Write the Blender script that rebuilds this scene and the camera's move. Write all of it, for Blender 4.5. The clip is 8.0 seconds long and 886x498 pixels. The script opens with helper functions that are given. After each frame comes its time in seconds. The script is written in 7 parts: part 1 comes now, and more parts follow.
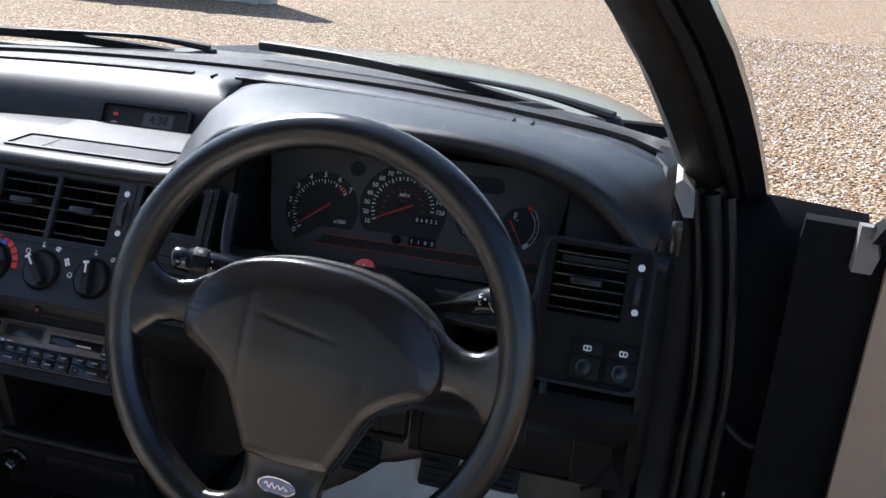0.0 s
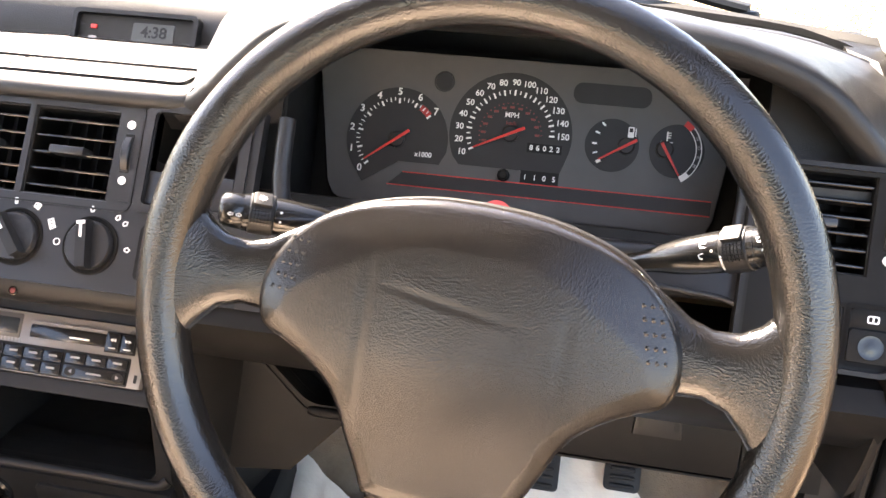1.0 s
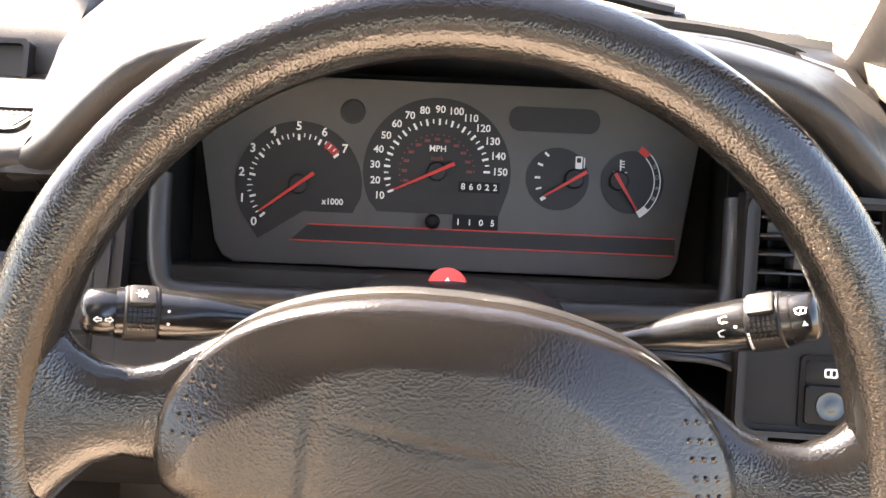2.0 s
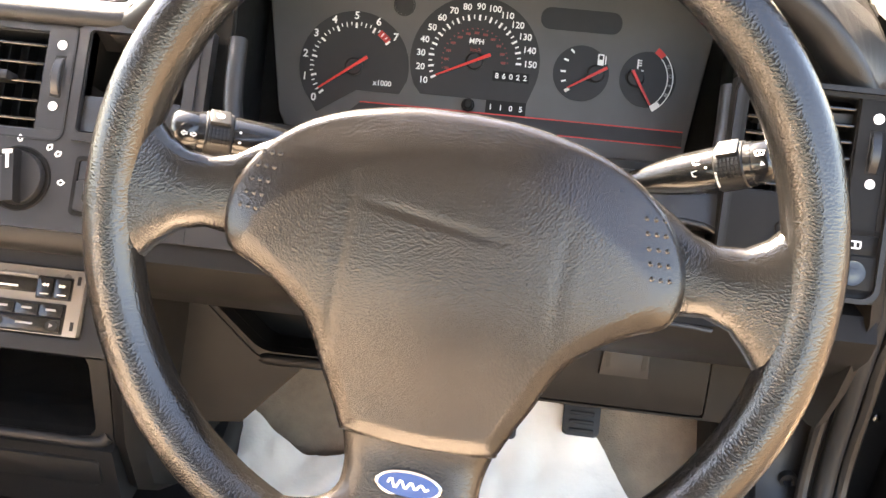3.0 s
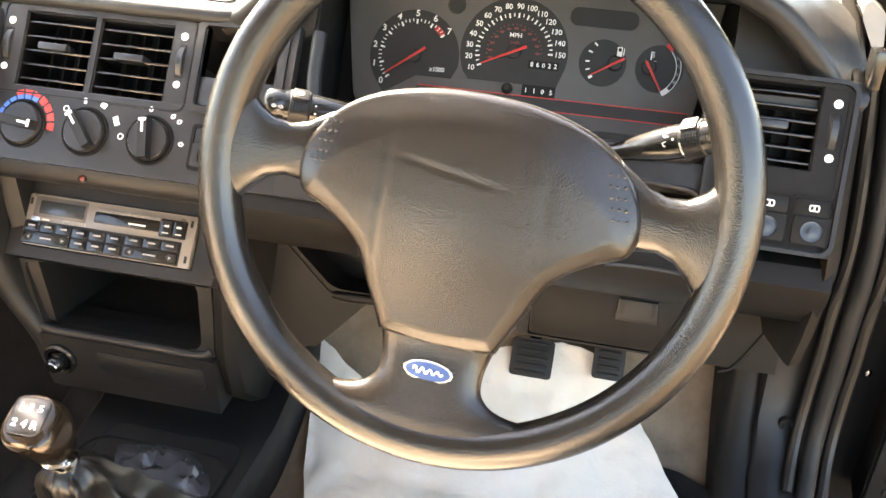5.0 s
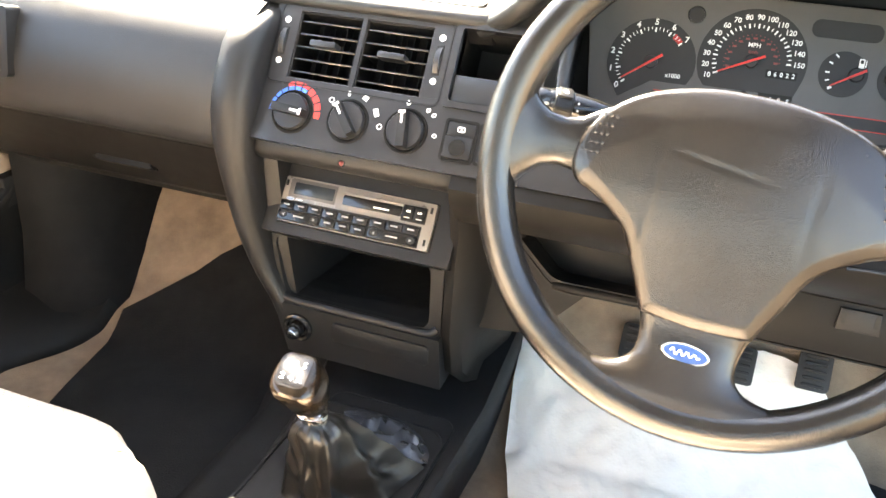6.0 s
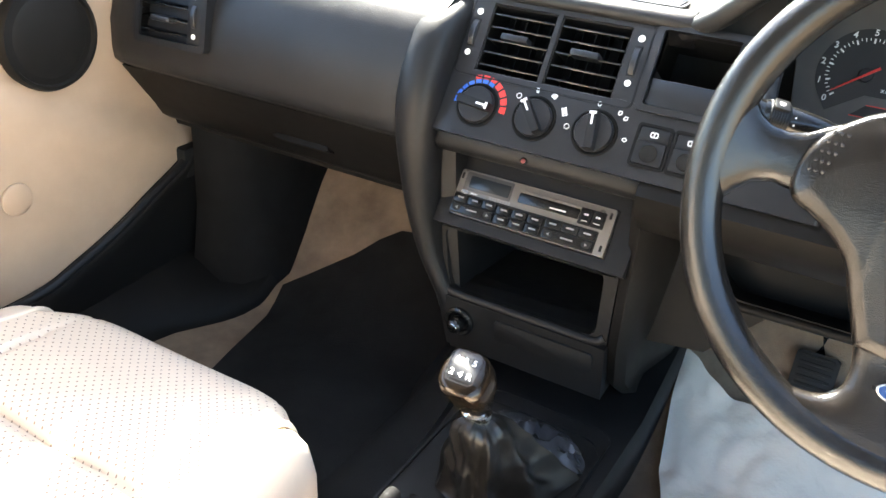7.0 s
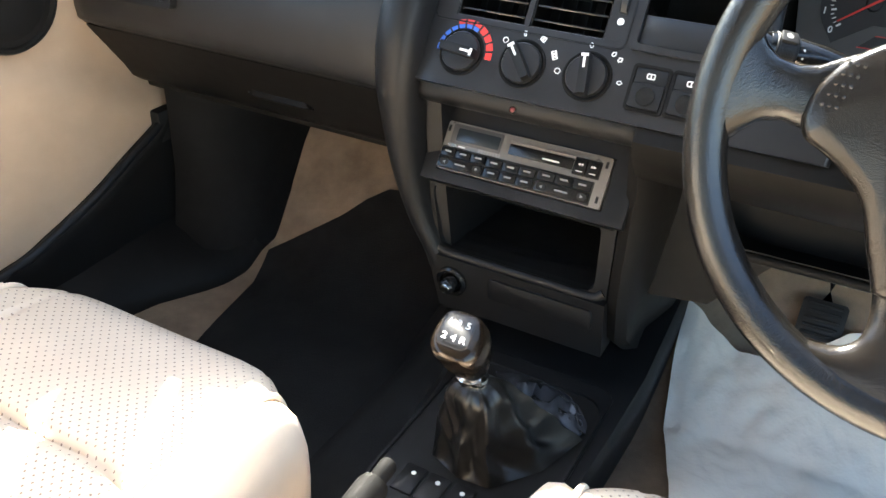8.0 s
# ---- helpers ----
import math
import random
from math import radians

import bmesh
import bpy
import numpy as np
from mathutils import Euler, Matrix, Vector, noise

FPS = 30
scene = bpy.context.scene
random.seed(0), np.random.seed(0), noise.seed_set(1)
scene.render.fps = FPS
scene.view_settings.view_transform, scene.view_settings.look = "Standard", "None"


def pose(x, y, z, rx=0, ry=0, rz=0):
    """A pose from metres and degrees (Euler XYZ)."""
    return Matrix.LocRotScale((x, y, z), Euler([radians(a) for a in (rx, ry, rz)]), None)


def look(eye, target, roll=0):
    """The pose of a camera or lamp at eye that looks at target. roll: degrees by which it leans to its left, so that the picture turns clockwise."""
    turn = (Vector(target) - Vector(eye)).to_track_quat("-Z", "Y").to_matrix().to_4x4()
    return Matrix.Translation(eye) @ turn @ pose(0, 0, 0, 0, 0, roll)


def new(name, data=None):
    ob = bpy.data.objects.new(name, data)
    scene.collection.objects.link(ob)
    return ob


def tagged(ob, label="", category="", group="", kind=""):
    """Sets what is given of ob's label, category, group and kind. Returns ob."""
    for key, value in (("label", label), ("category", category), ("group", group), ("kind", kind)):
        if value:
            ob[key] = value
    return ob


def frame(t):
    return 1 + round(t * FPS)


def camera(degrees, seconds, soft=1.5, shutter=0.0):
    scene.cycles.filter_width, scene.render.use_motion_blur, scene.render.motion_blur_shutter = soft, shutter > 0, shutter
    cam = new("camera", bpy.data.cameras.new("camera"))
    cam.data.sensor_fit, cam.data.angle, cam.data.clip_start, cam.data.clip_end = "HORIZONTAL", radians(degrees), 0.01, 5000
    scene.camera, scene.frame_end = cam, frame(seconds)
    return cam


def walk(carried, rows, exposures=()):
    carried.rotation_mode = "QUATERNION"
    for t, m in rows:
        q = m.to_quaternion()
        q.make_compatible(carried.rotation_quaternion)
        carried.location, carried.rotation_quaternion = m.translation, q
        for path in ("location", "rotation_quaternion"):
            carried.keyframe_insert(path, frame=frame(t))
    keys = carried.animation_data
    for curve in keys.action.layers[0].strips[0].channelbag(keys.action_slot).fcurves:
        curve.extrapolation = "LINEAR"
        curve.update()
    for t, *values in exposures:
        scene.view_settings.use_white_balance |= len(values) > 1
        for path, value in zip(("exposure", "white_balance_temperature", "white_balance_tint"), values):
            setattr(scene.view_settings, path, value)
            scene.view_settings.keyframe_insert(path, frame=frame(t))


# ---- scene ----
cam = camera(54.5, 8.0)
PATH = [
    (0, (0.261, -0.104, 1.302), (-0.184, 1.703, 0.567), 3.3),
    (0.5, (0.143, 0.023, 1.226), (-0.31, 1.796, 0.418), 2.5),
    (1, (0.056, 0.092, 1.189), (-0.26, 1.883, 0.358), 2.5),
    (1.2, (0.033, 0.12, 1.179), (-0.196, 1.929, 0.357), 2.4),
    (2.3, (-0.011, 0.235, 1.177), (0.007, 2.053, 0.344), 2.7),
    (2.5, (0.006, 0.221, 1.162), (0.002, 2.036, 0.321), 3.1),
    (3, (0.02, 0.109, 1.145), (-0.108, 1.898, 0.26), 4.5),
    (3.5, (0.044, 0.01, 1.169), (-0.232, 1.754, 0.231), 3.8),
    (4, (0.079, -0.017, 1.168), (-0.223, 1.701, 0.189), 3.4),
    (4.2, (0.09, -0.021, 1.173), (-0.207, 1.697, 0.193), 3.6),
    (5.3, (0.082, -0.039, 1.193), (-0.296, 1.705, 0.289), 3.2),
    (5.5, (0.064, -0.056, 1.195), (-0.362, 1.68, 0.296), 3.4),
    (6, (0.003, -0.115, 1.189), (-0.62, 1.553, 0.278), 2.5),
    (6.5, (-0.034, -0.153, 1.166), (-0.835, 1.423, 0.229), 2.3),
    (7, (-0.057, -0.122, 1.187), (-0.925, 1.413, 0.245), 3.2),
    (7.5, (-0.035, -0.113, 1.173), (-0.904, 1.423, 0.232), 3.6),
    (8, (-0.072, -0.083, 1.165), (-0.903, 1.418, 0.137), 1.3),
]
walk(cam, [(t, look(eye, target, roll)) for t, eye, target, roll in PATH],
     [(0.0, 1.26, 5680, 12), (0.4, 1.74, 6050, 16), (0.8, 3.13, 7100, 18), (1.0, 3.87, 7700, 19), (2.5, 3.90, 7930, 19), (3.0, 4.38, 8200, 17), (3.5, 4.60, 8450, 15), (4.0, 4.56, 8560, 14), (5.5, 4.35, 8350, 12), (6.0, 4.77, 7920, 10), (6.6, 4.06, 7400, 8), (7.0, 3.70, 6660, 6), (7.5, 3.78, 6580, 5), (8.0, 3.46, 6720, 5)])
# sky, sun and the picture's brightness
world = bpy.data.worlds.new("sky")
scene.world = world
world.use_nodes = True
SUN_EL, SUN_AZ = 42.5, -47.0  # degrees above the horizon; degrees from straight ahead, minus is to the passenger's side
sky = world.node_tree.nodes.new("ShaderNodeTexSky")
sky.sky_type, sky.sun_disc = "NISHITA", False
sky.sun_elevation, sky.sun_rotation = radians(SUN_EL), radians(SUN_AZ)
back = world.node_tree.nodes["Background"]
back.inputs["Strength"].default_value = 0.09
world.node_tree.links.new(sky.outputs["Color"], back.inputs["Color"])
sun = new("sun", bpy.data.lights.new("sun", "SUN"))
sun.data.energy, sun.data.angle, sun.data.color = 5.0, radians(0.55), (1.0, 0.94, 0.85)
sun.matrix_world = look(Vector((math.sin(radians(SUN_AZ)) * math.cos(radians(SUN_EL)), math.cos(radians(SUN_AZ)) * math.cos(radians(SUN_EL)), math.sin(radians(SUN_EL)))) * 10, (0, 0, 0))
def material(name, base, rough=0.5, metal=0.0, spec=0.5, grain=0.0, grain_size=0.001, vary=0.15, vary_size=0.06,
             rough_vary=0.12, bump_kind="noise", coat=0.0, second=None):
    """Procedural surface: colour drift at a large scale, fine relief at grain_size metres."""
    m = bpy.data.materials.new(name)
    m.use_nodes = True
    nt = m.node_tree
    n, l = nt.nodes, nt.links
    p = n["Principled BSDF"]
    p.inputs["Metallic"].default_value = metal
    p.inputs["Specular IOR Level"].default_value = spec
    p.inputs["Coat Weight"].default_value = coat
    p.inputs["Coat Roughness"].default_value = 0.08
    co = n.new("ShaderNodeTexCoord")
    big = n.new("ShaderNodeTexNoise")
    big.inputs["Scale"].default_value = 1 / vary_size
    big.inputs["Detail"].default_value = 6
    big.inputs["Roughness"].default_value = 0.65
    l.new(co.outputs["Object"], big.inputs["Vector"])
    ramp = n.new("ShaderNodeValToRGB")
    dark = tuple(c * (1 - vary) for c in base[:3]) + (1,)
    lite = tuple(min(1, c * (1 + vary)) for c in (second or base)[:3]) + (1,)
    ramp.color_ramp.elements[0].position, ramp.color_ramp.elements[0].color = 0.3, dark
    ramp.color_ramp.elements[1].position, ramp.color_ramp.elements[1].color = 0.7, lite
    l.new(big.outputs["Fac"], ramp.inputs["Fac"])
    l.new(ramp.outputs["Color"], p.inputs["Base Color"])
    mr = n.new("ShaderNodeMapRange")
    mr.inputs["To Min"].default_value = max(0.02, rough - rough_vary)
    mr.inputs["To Max"].default_value = min(1, rough + rough_vary)
    fine = n.new("ShaderNodeTexNoise")
    fine.inputs["Scale"].default_value = 3.5 / vary_size
    fine.inputs["Detail"].default_value = 8
    l.new(co.outputs["Object"], fine.inputs["Vector"])
    l.new(fine.outputs["Fac"], mr.inputs["Value"])
    l.new(mr.outputs["Result"], p.inputs["Roughness"])
    if grain:
        if bump_kind == "leather":
            g = n.new("ShaderNodeTexVoronoi")
            g.feature = "F1"
            g.inputs["Scale"].default_value = 1 / grain_size
            height = g.outputs["Distance"]
        else:
            g = n.new("ShaderNodeTexNoise")
            g.inputs["Scale"].default_value = 1 / grain_size
            g.inputs["Detail"].default_value = 3
            height = g.outputs["Fac"]
        l.new(co.outputs["Object"], g.inputs["Vector"])
        b = n.new("ShaderNodeBump")
        b.inputs["Strength"].default_value = grain
        b.inputs["Distance"].default_value = grain_size * 0.4
        l.new(height, b.inputs["Height"])
        l.new(b.outputs["Normal"], p.inputs["Normal"])
    return m


def finish(bm, sharp=38):
    bmesh.ops.remove_doubles(bm, verts=bm.verts, dist=1e-6)
    bmesh.ops.recalc_face_normals(bm, faces=bm.faces)
    lim = radians(sharp)
    for f in bm.faces:
        f.smooth = True
    for e in bm.edges:
        e.smooth = not (len(e.link_faces) == 2 and e.calc_face_angle(0) > lim)


def base_of(ob):
    v = Vector((0, 0, 0))
    while ob:
        v += ob.location
        ob = ob.parent
    return v


def mesh_of(name, bm, mat, sharp=38):
    finish(bm, sharp)
    me = bpy.data.meshes.new(name)
    bm.to_mesh(me)
    bm.free()
    me.materials.append(mat)
    return me


def part(name, bm, mat, parent, label="", sharp=38, kind=""):
    """One mesh under a thing or a part; the vertices come in world metres."""
    bmesh.ops.translate(bm, verts=bm.verts, vec=-base_of(parent))
    ob = new(name, mesh_of(name, bm, mat, sharp))
    ob.parent = parent
    return tagged(ob, label, "", "", kind)


def thing(name, at, label, category, group="", kind=""):
    ob = new(name)
    ob.location = at
    ob.empty_display_size = 0.05
    return tagged(ob, label, category, group, kind)


def single(name, bm, mat, label, category, kind="", group="", sharp=38):
    """A thing of one mesh, its origin at its base."""
    lo = [min(v.co[i] for v in bm.verts) for i in range(3)]
    hi = [max(v.co[i] for v in bm.verts) for i in range(3)]
    at = Vector(((lo[0] + hi[0]) / 2, (lo[1] + hi[1]) / 2, lo[2]))
    bmesh.ops.translate(bm, verts=bm.verts, vec=-at)
    ob = new(name, mesh_of(name, bm, mat, sharp))
    ob.location = at
    return tagged(ob, label, category, group, kind)


def face_frame(x, y, z, tilt, yaw=0.0):
    """Local X along the car's width, Y up the face, Z out of the face towards the driver. tilt: degrees from upright."""
    t = radians(tilt)
    m = Matrix(((1, 0, 0, x), (0, math.sin(t), -math.cos(t), y), (0, math.cos(t), math.sin(t), z), (0, 0, 0, 1)))
    return Matrix.Translation((x, y, z)) @ Matrix.Rotation(radians(yaw), 4, "Z") @ Matrix.Translation((-x, -y, -z)) @ m


I4 = Matrix.Identity(4)


def box(bm, x0, x1, y0, y1, z0, z1, bev=0.0, seg=2, m=I4):
    vs = [bm.verts.new(m @ Vector((x, y, z))) for x in (x0, x1) for y in (y0, y1) for z in (z0, z1)]
    fs = [bm.faces.new([vs[i] for i in q]) for q in ((0, 1, 3, 2), (4, 6, 7, 5), (0, 4, 5, 1), (2, 3, 7, 6), (0, 2, 6, 4), (1, 5, 7, 3))]
    if bev:
        es = {e for f in fs for e in f.edges}
        bmesh.ops.bevel(bm, geom=list(es), offset=bev, segments=seg, profile=0.5, affect="EDGES")
    return bm


def loft(bm, rings, closed=True, caps=True, m=I4):
    """Skin over rings of equal vertex count."""
    rows = [[bm.verts.new(m @ Vector(p)) for p in r] for r in rings]
    k = len(rows[0])
    for a, b in zip(rows, rows[1:]):
        for i in range(k if closed else k - 1):
            j = (i + 1) % k
            bm.faces.new((a[i], a[j], b[j], b[i]))
    if caps and closed:
        bm.faces.new(rows[0])
        bm.faces.new(list(reversed(rows[-1])))
    return bm


def sheet(bm, rows, thick, m=I4, down=Vector((0, 0, -1))):
    """A grid of points given a thickness along down, closed all round."""
    top = [[bm.verts.new(m @ Vector(p)) for p in r] for r in rows]
    low = [[bm.verts.new(m @ (Vector(p) + down * thick)) for p in r] for r in rows]
    a, b = len(rows), len(rows[0])
    for i in range(a - 1):
        for j in range(b - 1):
            bm.faces.new((top[i][j], top[i][j + 1], top[i + 1][j + 1], top[i + 1][j]))
            bm.faces.new((low[i][j], low[i + 1][j], low[i + 1][j + 1], low[i][j + 1]))
    rim = [(i, 0) for i in range(a)] + [(a - 1, j) for j in range(1, b)] + [(i, b - 1) for i in range(a - 2, -1, -1)] + [(0, j) for j in range(b - 2, 0, -1)]
    for p, q in zip(rim, rim[1:] + rim[:1]):
        bm.faces.new((top[p[0]][p[1]], low[p[0]][p[1]], low[q[0]][q[1]], top[q[0]][q[1]]))
    return bm


def smooth_line(pts, n):
    """Catmull-Rom through the points, n steps a span."""
    P = [Vector(p) for p in pts]
    P = [P[0] * 2 - P[1]] + P + [P[-1] * 2 - P[-2]]
    out = []
    for i in range(1, len(P) - 2):
        for k in range(n):
            t = k / n
            a, b, c, d = P[i - 1], P[i], P[i + 1], P[i + 2]
            out.append(0.5 * ((2 * b) + (c - a) * t + (2 * a - 5 * b + 4 * c - d) * t * t + (3 * b - a - 3 * c + d) * t ** 3))
    return out + [P[-2]]


def tube(bm, pts, r, n=10, flat=1.0, closed=False, m=I4, up=Vector((0, 0, 1))):
    """A round (or flattened) bar along points; r may be a list."""
    P = [Vector(p) for p in pts]
    rings = []
    for i, p in enumerate(P):
        a = P[(i - 1) % len(P)] if closed else P[max(0, i - 1)]
        b = P[(i + 1) % len(P)] if closed else P[min(len(P) - 1, i + 1)]
        d = (b - a).normalized()
        s = d.cross(up)
        s = s.normalized() if s.length > 1e-5 else Vector((1, 0, 0))
        w = s.cross(d)
        rr = r[i] if isinstance(r, (list, tuple)) else r
        rings.append([p + s * (rr * math.cos(k * 2 * math.pi / n)) + w * (rr * flat * math.sin(k * 2 * math.pi / n)) for k in range(n)])
    if closed:
        rings.append(rings[0])
    return loft(bm, rings, caps=not closed, m=m)


def turn(bm, prof, n=32, m=I4):
    """A solid of revolution round local Z from (radius, height) pairs."""
    rings = [[(r * math.cos(k * 2 * math.pi / n), r * math.sin(k * 2 * math.pi / n), h) for k in range(n)] for r, h in prof]
    return loft(bm, rings, m=m)


def outline(bm, pts, h0, h1, m=I4, bev=0.0):
    """A flat shape with thickness, in a face frame."""
    a = [bm.verts.new(m @ Vector((x, y, h1))) for x, y in pts]
    b = [bm.verts.new(m @ Vector((x, y, h0))) for x, y in pts]
    top = bm.faces.new(a)
    bm.faces.new(list(reversed(b)))
    for i in range(len(a)):
        j = (i + 1) % len(a)
        bm.faces.new((a[j], a[i], b[i], b[j]))
    if bev:
        bmesh.ops.bevel(bm, geom=list(top.edges), offset=bev, segments=2, profile=0.5, affect="EDGES")
    return bm


def round_rect(x0, x1, y0, y1, r, n=5):
    pts = []
    for cx, cy, a0 in ((x1 - r, y1 - r, 0), (x0 + r, y1 - r, 90), (x0 + r, y0 + r, 180), (x1 - r, y0 + r, 270)):
        for k in range(n + 1):
            a = radians(a0 + 90 * k / n)
            pts.append((cx + r * math.cos(a), cy + r * math.sin(a)))
    return pts


def disc(cx, cy, r, n=40, a0=0, a1=360):
    full = abs(a1 - a0) >= 360
    return [(cx + r * math.cos(radians(a0 + (a1 - a0) * k / n)), cy + r * math.sin(radians(a0 + (a1 - a0) * k / n))) for k in range(n if full else n + 1)]


def ring(bm, outer, inner, h0, h1, m=I4):
    """A frame between two outlines of equal count."""
    k = len(outer)
    return loft(bm, [[(x, y, h0) for x, y in outer], [(x, y, h1) for x, y in outer], [(x, y, h1) for x, y in inner],
                     [(x, y, h0) for x, y in inner], [(x, y, h0) for x, y in outer]], caps=False, m=m)


def holed(bm, x0, x1, y0, y1, holes, thick, m=I4, bev=0.0015):
    """A panel with rectangular openings through it (x0, x1, y0, y1 each)."""
    xs = sorted({x0, x1, *(h[0] for h in holes), *(h[1] for h in holes)})
    ys = sorted({y0, y1, *(h[2] for h in holes), *(h[3] for h in holes)})
    inside = lambda i, j: any(h[0] <= (xs[i] + xs[i + 1]) / 2 <= h[1] and h[2] <= (ys[j] + ys[j + 1]) / 2 <= h[3] for h in holes)
    solid = {(i, j) for i in range(len(xs) - 1) for j in range(len(ys) - 1) if not inside(i, j)}
    V = {}

    def v(i, j, k):
        if (i, j, k) not in V:
            V[i, j, k] = bm.verts.new(m @ Vector((xs[i], ys[j], -thick if k else 0)))
        return V[i, j, k]
    rim = []
    for i, j in solid:
        bm.faces.new((v(i, j, 0), v(i + 1, j, 0), v(i + 1, j + 1, 0), v(i, j + 1, 0)))
        bm.faces.new((v(i, j, 1), v(i, j + 1, 1), v(i + 1, j + 1, 1), v(i + 1, j, 1)))
        for di, dj, a, b in ((-1, 0, (i, j), (i, j + 1)), (1, 0, (i + 1, j + 1), (i + 1, j)), (0, -1, (i + 1, j), (i, j)), (0, 1, (i, j + 1), (i + 1, j + 1))):
            if (i + di, j + dj) not in solid:
                f = bm.faces.new((v(*a, 0), v(*b, 0), v(*b, 1), v(*a, 1)))
                rim.append(f.edges[0])
    if bev:
        bmesh.ops.bevel(bm, geom=rim, offset=bev, segments=2, profile=0.5, affect="EDGES")
    return bm


def lettering(body, size, m, mat, parent, name="lettering", depth=0.0002, align="CENTER"):
    """Writing in the built-in font, as a mesh under its thing."""
    cu = bpy.data.curves.new(name, "FONT")
    cu.body, cu.size, cu.align_x, cu.align_y, cu.extrude = body, size, align, "CENTER", depth
    cu.resolution_u = 3
    cu.offset = size * 0.016
    tmp = bpy.data.objects.new(name, cu)
    me = bpy.data.meshes.new_from_object(tmp)
    bpy.data.objects.remove(tmp)
    bpy.data.curves.remove(cu)
    me.transform(Matrix.Translation(-base_of(parent)) @ m)
    me.materials.clear()
    me.materials.append(mat)
    ob = new(name, me)
    ob.parent = parent
    return ob


def lerp(a, b, t):
    return a + (b - a) * t


def table(x, pts):
    """Straight-line look-up."""
    for (xa, ya), (xb, yb) in zip(pts, pts[1:]):
        if x <= xb:
            return lerp(ya, yb, max(0.0, (x - xa) / (xb - xa)))
    return pts[-1][1]


def flip(p):
    """Mirror a point about the car's middle line."""
    return (2 * MID - p[0], p[1], p[2])


MID = -0.40
FLOOR = 0.45
GROUND = 0.13


def floor_z(y):
    """Height of the footwell floor and toe board."""
    return table(y, ((0.0, 0.45), (0.72, 0.452), (0.84, 0.525), (0.95, 0.63), (1.1, 0.80), (1.2, 0.93)))
# materials
BLACK = material("black_grained_plastic", (0.0072, 0.0074, 0.0081, 1), 0.47, spec=0.28, rough_vary=0.06, grain=0.25, grain_size=0.0011, vary=0.2)
PAD = material("dash_padding", (0.0105, 0.0106, 0.0114, 1), 0.45, spec=0.34, rough_vary=0.07, grain=0.5, grain_size=0.0012, vary=0.22)
FACIA = material("facia_grey_plastic", (0.0136, 0.0141, 0.0157, 1), 0.34, spec=0.42, rough_vary=0.05, grain=0.12, grain_size=0.0009, vary=0.15)
GLOSS = material("gloss_black_plastic", (0.009, 0.009, 0.009, 1), 0.2, vary=0.2, rough_vary=0.08)
DEEP = material("dark_recess", (0.008, 0.008, 0.008, 1), 0.6, vary=0.2, spec=0.25)
RIM = material("wheel_rim_vinyl", (0.0085, 0.0080, 0.0076, 1), 0.2, spec=0.6, rough_vary=0.03, grain=0.33, grain_size=0.0013, vary=0.12, bump_kind="leather")
WPAD = material("wheel_pad_leather_grain", (0.0125, 0.0103, 0.0086, 1), 0.25, spec=0.48, rough_vary=0.05, grain=0.24, grain_size=0.0014, vary=0.2, bump_kind="leather")
DIAL = material("dial_face_black", (0.011, 0.011, 0.012, 1), 0.55, vary=0.1)
CLUSTER = material("cluster_mask_grey", (0.074, 0.072, 0.070, 1), 0.55, grain=0.2, grain_size=0.0006, vary=0.08)
WHITE = material("white_print", (0.75, 0.75, 0.73, 1), 0.5, vary=0.05)
GREYPR = material("grey_print", (0.25, 0.25, 0.25, 1), 0.5, vary=0.05)
RED = material("red_print", (0.55, 0.03, 0.025, 1), 0.45, vary=0.08)
DIMRED = material("dim_red_print", (0.17, 0.028, 0.024, 1), 0.5, vary=0.08)
BLUE = material("blue_print", (0.03, 0.12, 0.5, 1), 0.45, vary=0.08)
RADIO = material("radio_silver_face", (0.2, 0.185, 0.17, 1), 0.32, vary=0.08, metal=0.35)
SHUT = material("dull_black_shut_face", (0.006, 0.006, 0.0062, 1), 0.75, spec=0.12, vary=0.3)
MATT = material("matt_black_plastic", (0.0075, 0.0071, 0.0068, 1), 0.5, spec=0.13, rough_vary=0.06, grain=0.25, grain_size=0.0009, vary=0.22)
CLOCKLCD = material("grey_green_lcd", (0.034, 0.034, 0.029, 1), 0.4, vary=0.05)
RADIOBAND = material("radio_dark_grey", (0.07, 0.066, 0.064, 1), 0.35, vary=0.08)
LCD = material("lcd_glass", (0.022, 0.028, 0.034, 1), 0.2, vary=0.1)
CHROME = material("chrome", (0.7, 0.68, 0.64, 1), 0.12, metal=1.0, vary=0.08, rough_vary=0.06)
KNOB = material("dark_bronze_lacquer", (0.03, 0.021, 0.014, 1), 0.2, metal=0.75, coat=0.35, vary=0.35, vary_size=0.02, rough_vary=0.06)
LEATHER = material("black_gaiter_leather", (0.006, 0.0056, 0.0052, 1), 0.34, spec=0.4, grain=0.2, grain_size=0.0014, vary=0.3)
CARPET = material("beige_carpet", (0.21, 0.158, 0.114, 1), 0.95, grain=1.0, grain_size=0.002, vary=0.25, spec=0.1)
DARKCARPET = material("black_mat_carpet", (0.012, 0.012, 0.012, 1), 0.95, grain=1.0, grain_size=0.002, vary=0.3, spec=0.1)
PAPER = material("white_paper", (0.68, 0.64, 0.57, 1), 0.7, grain=0.3, grain_size=0.006, vary=0.04, spec=0.2)
CREAM = material("cream_door_vinyl", (0.375, 0.275, 0.195, 1), 0.5, grain=0.3, grain_size=0.0012, vary=0.06)
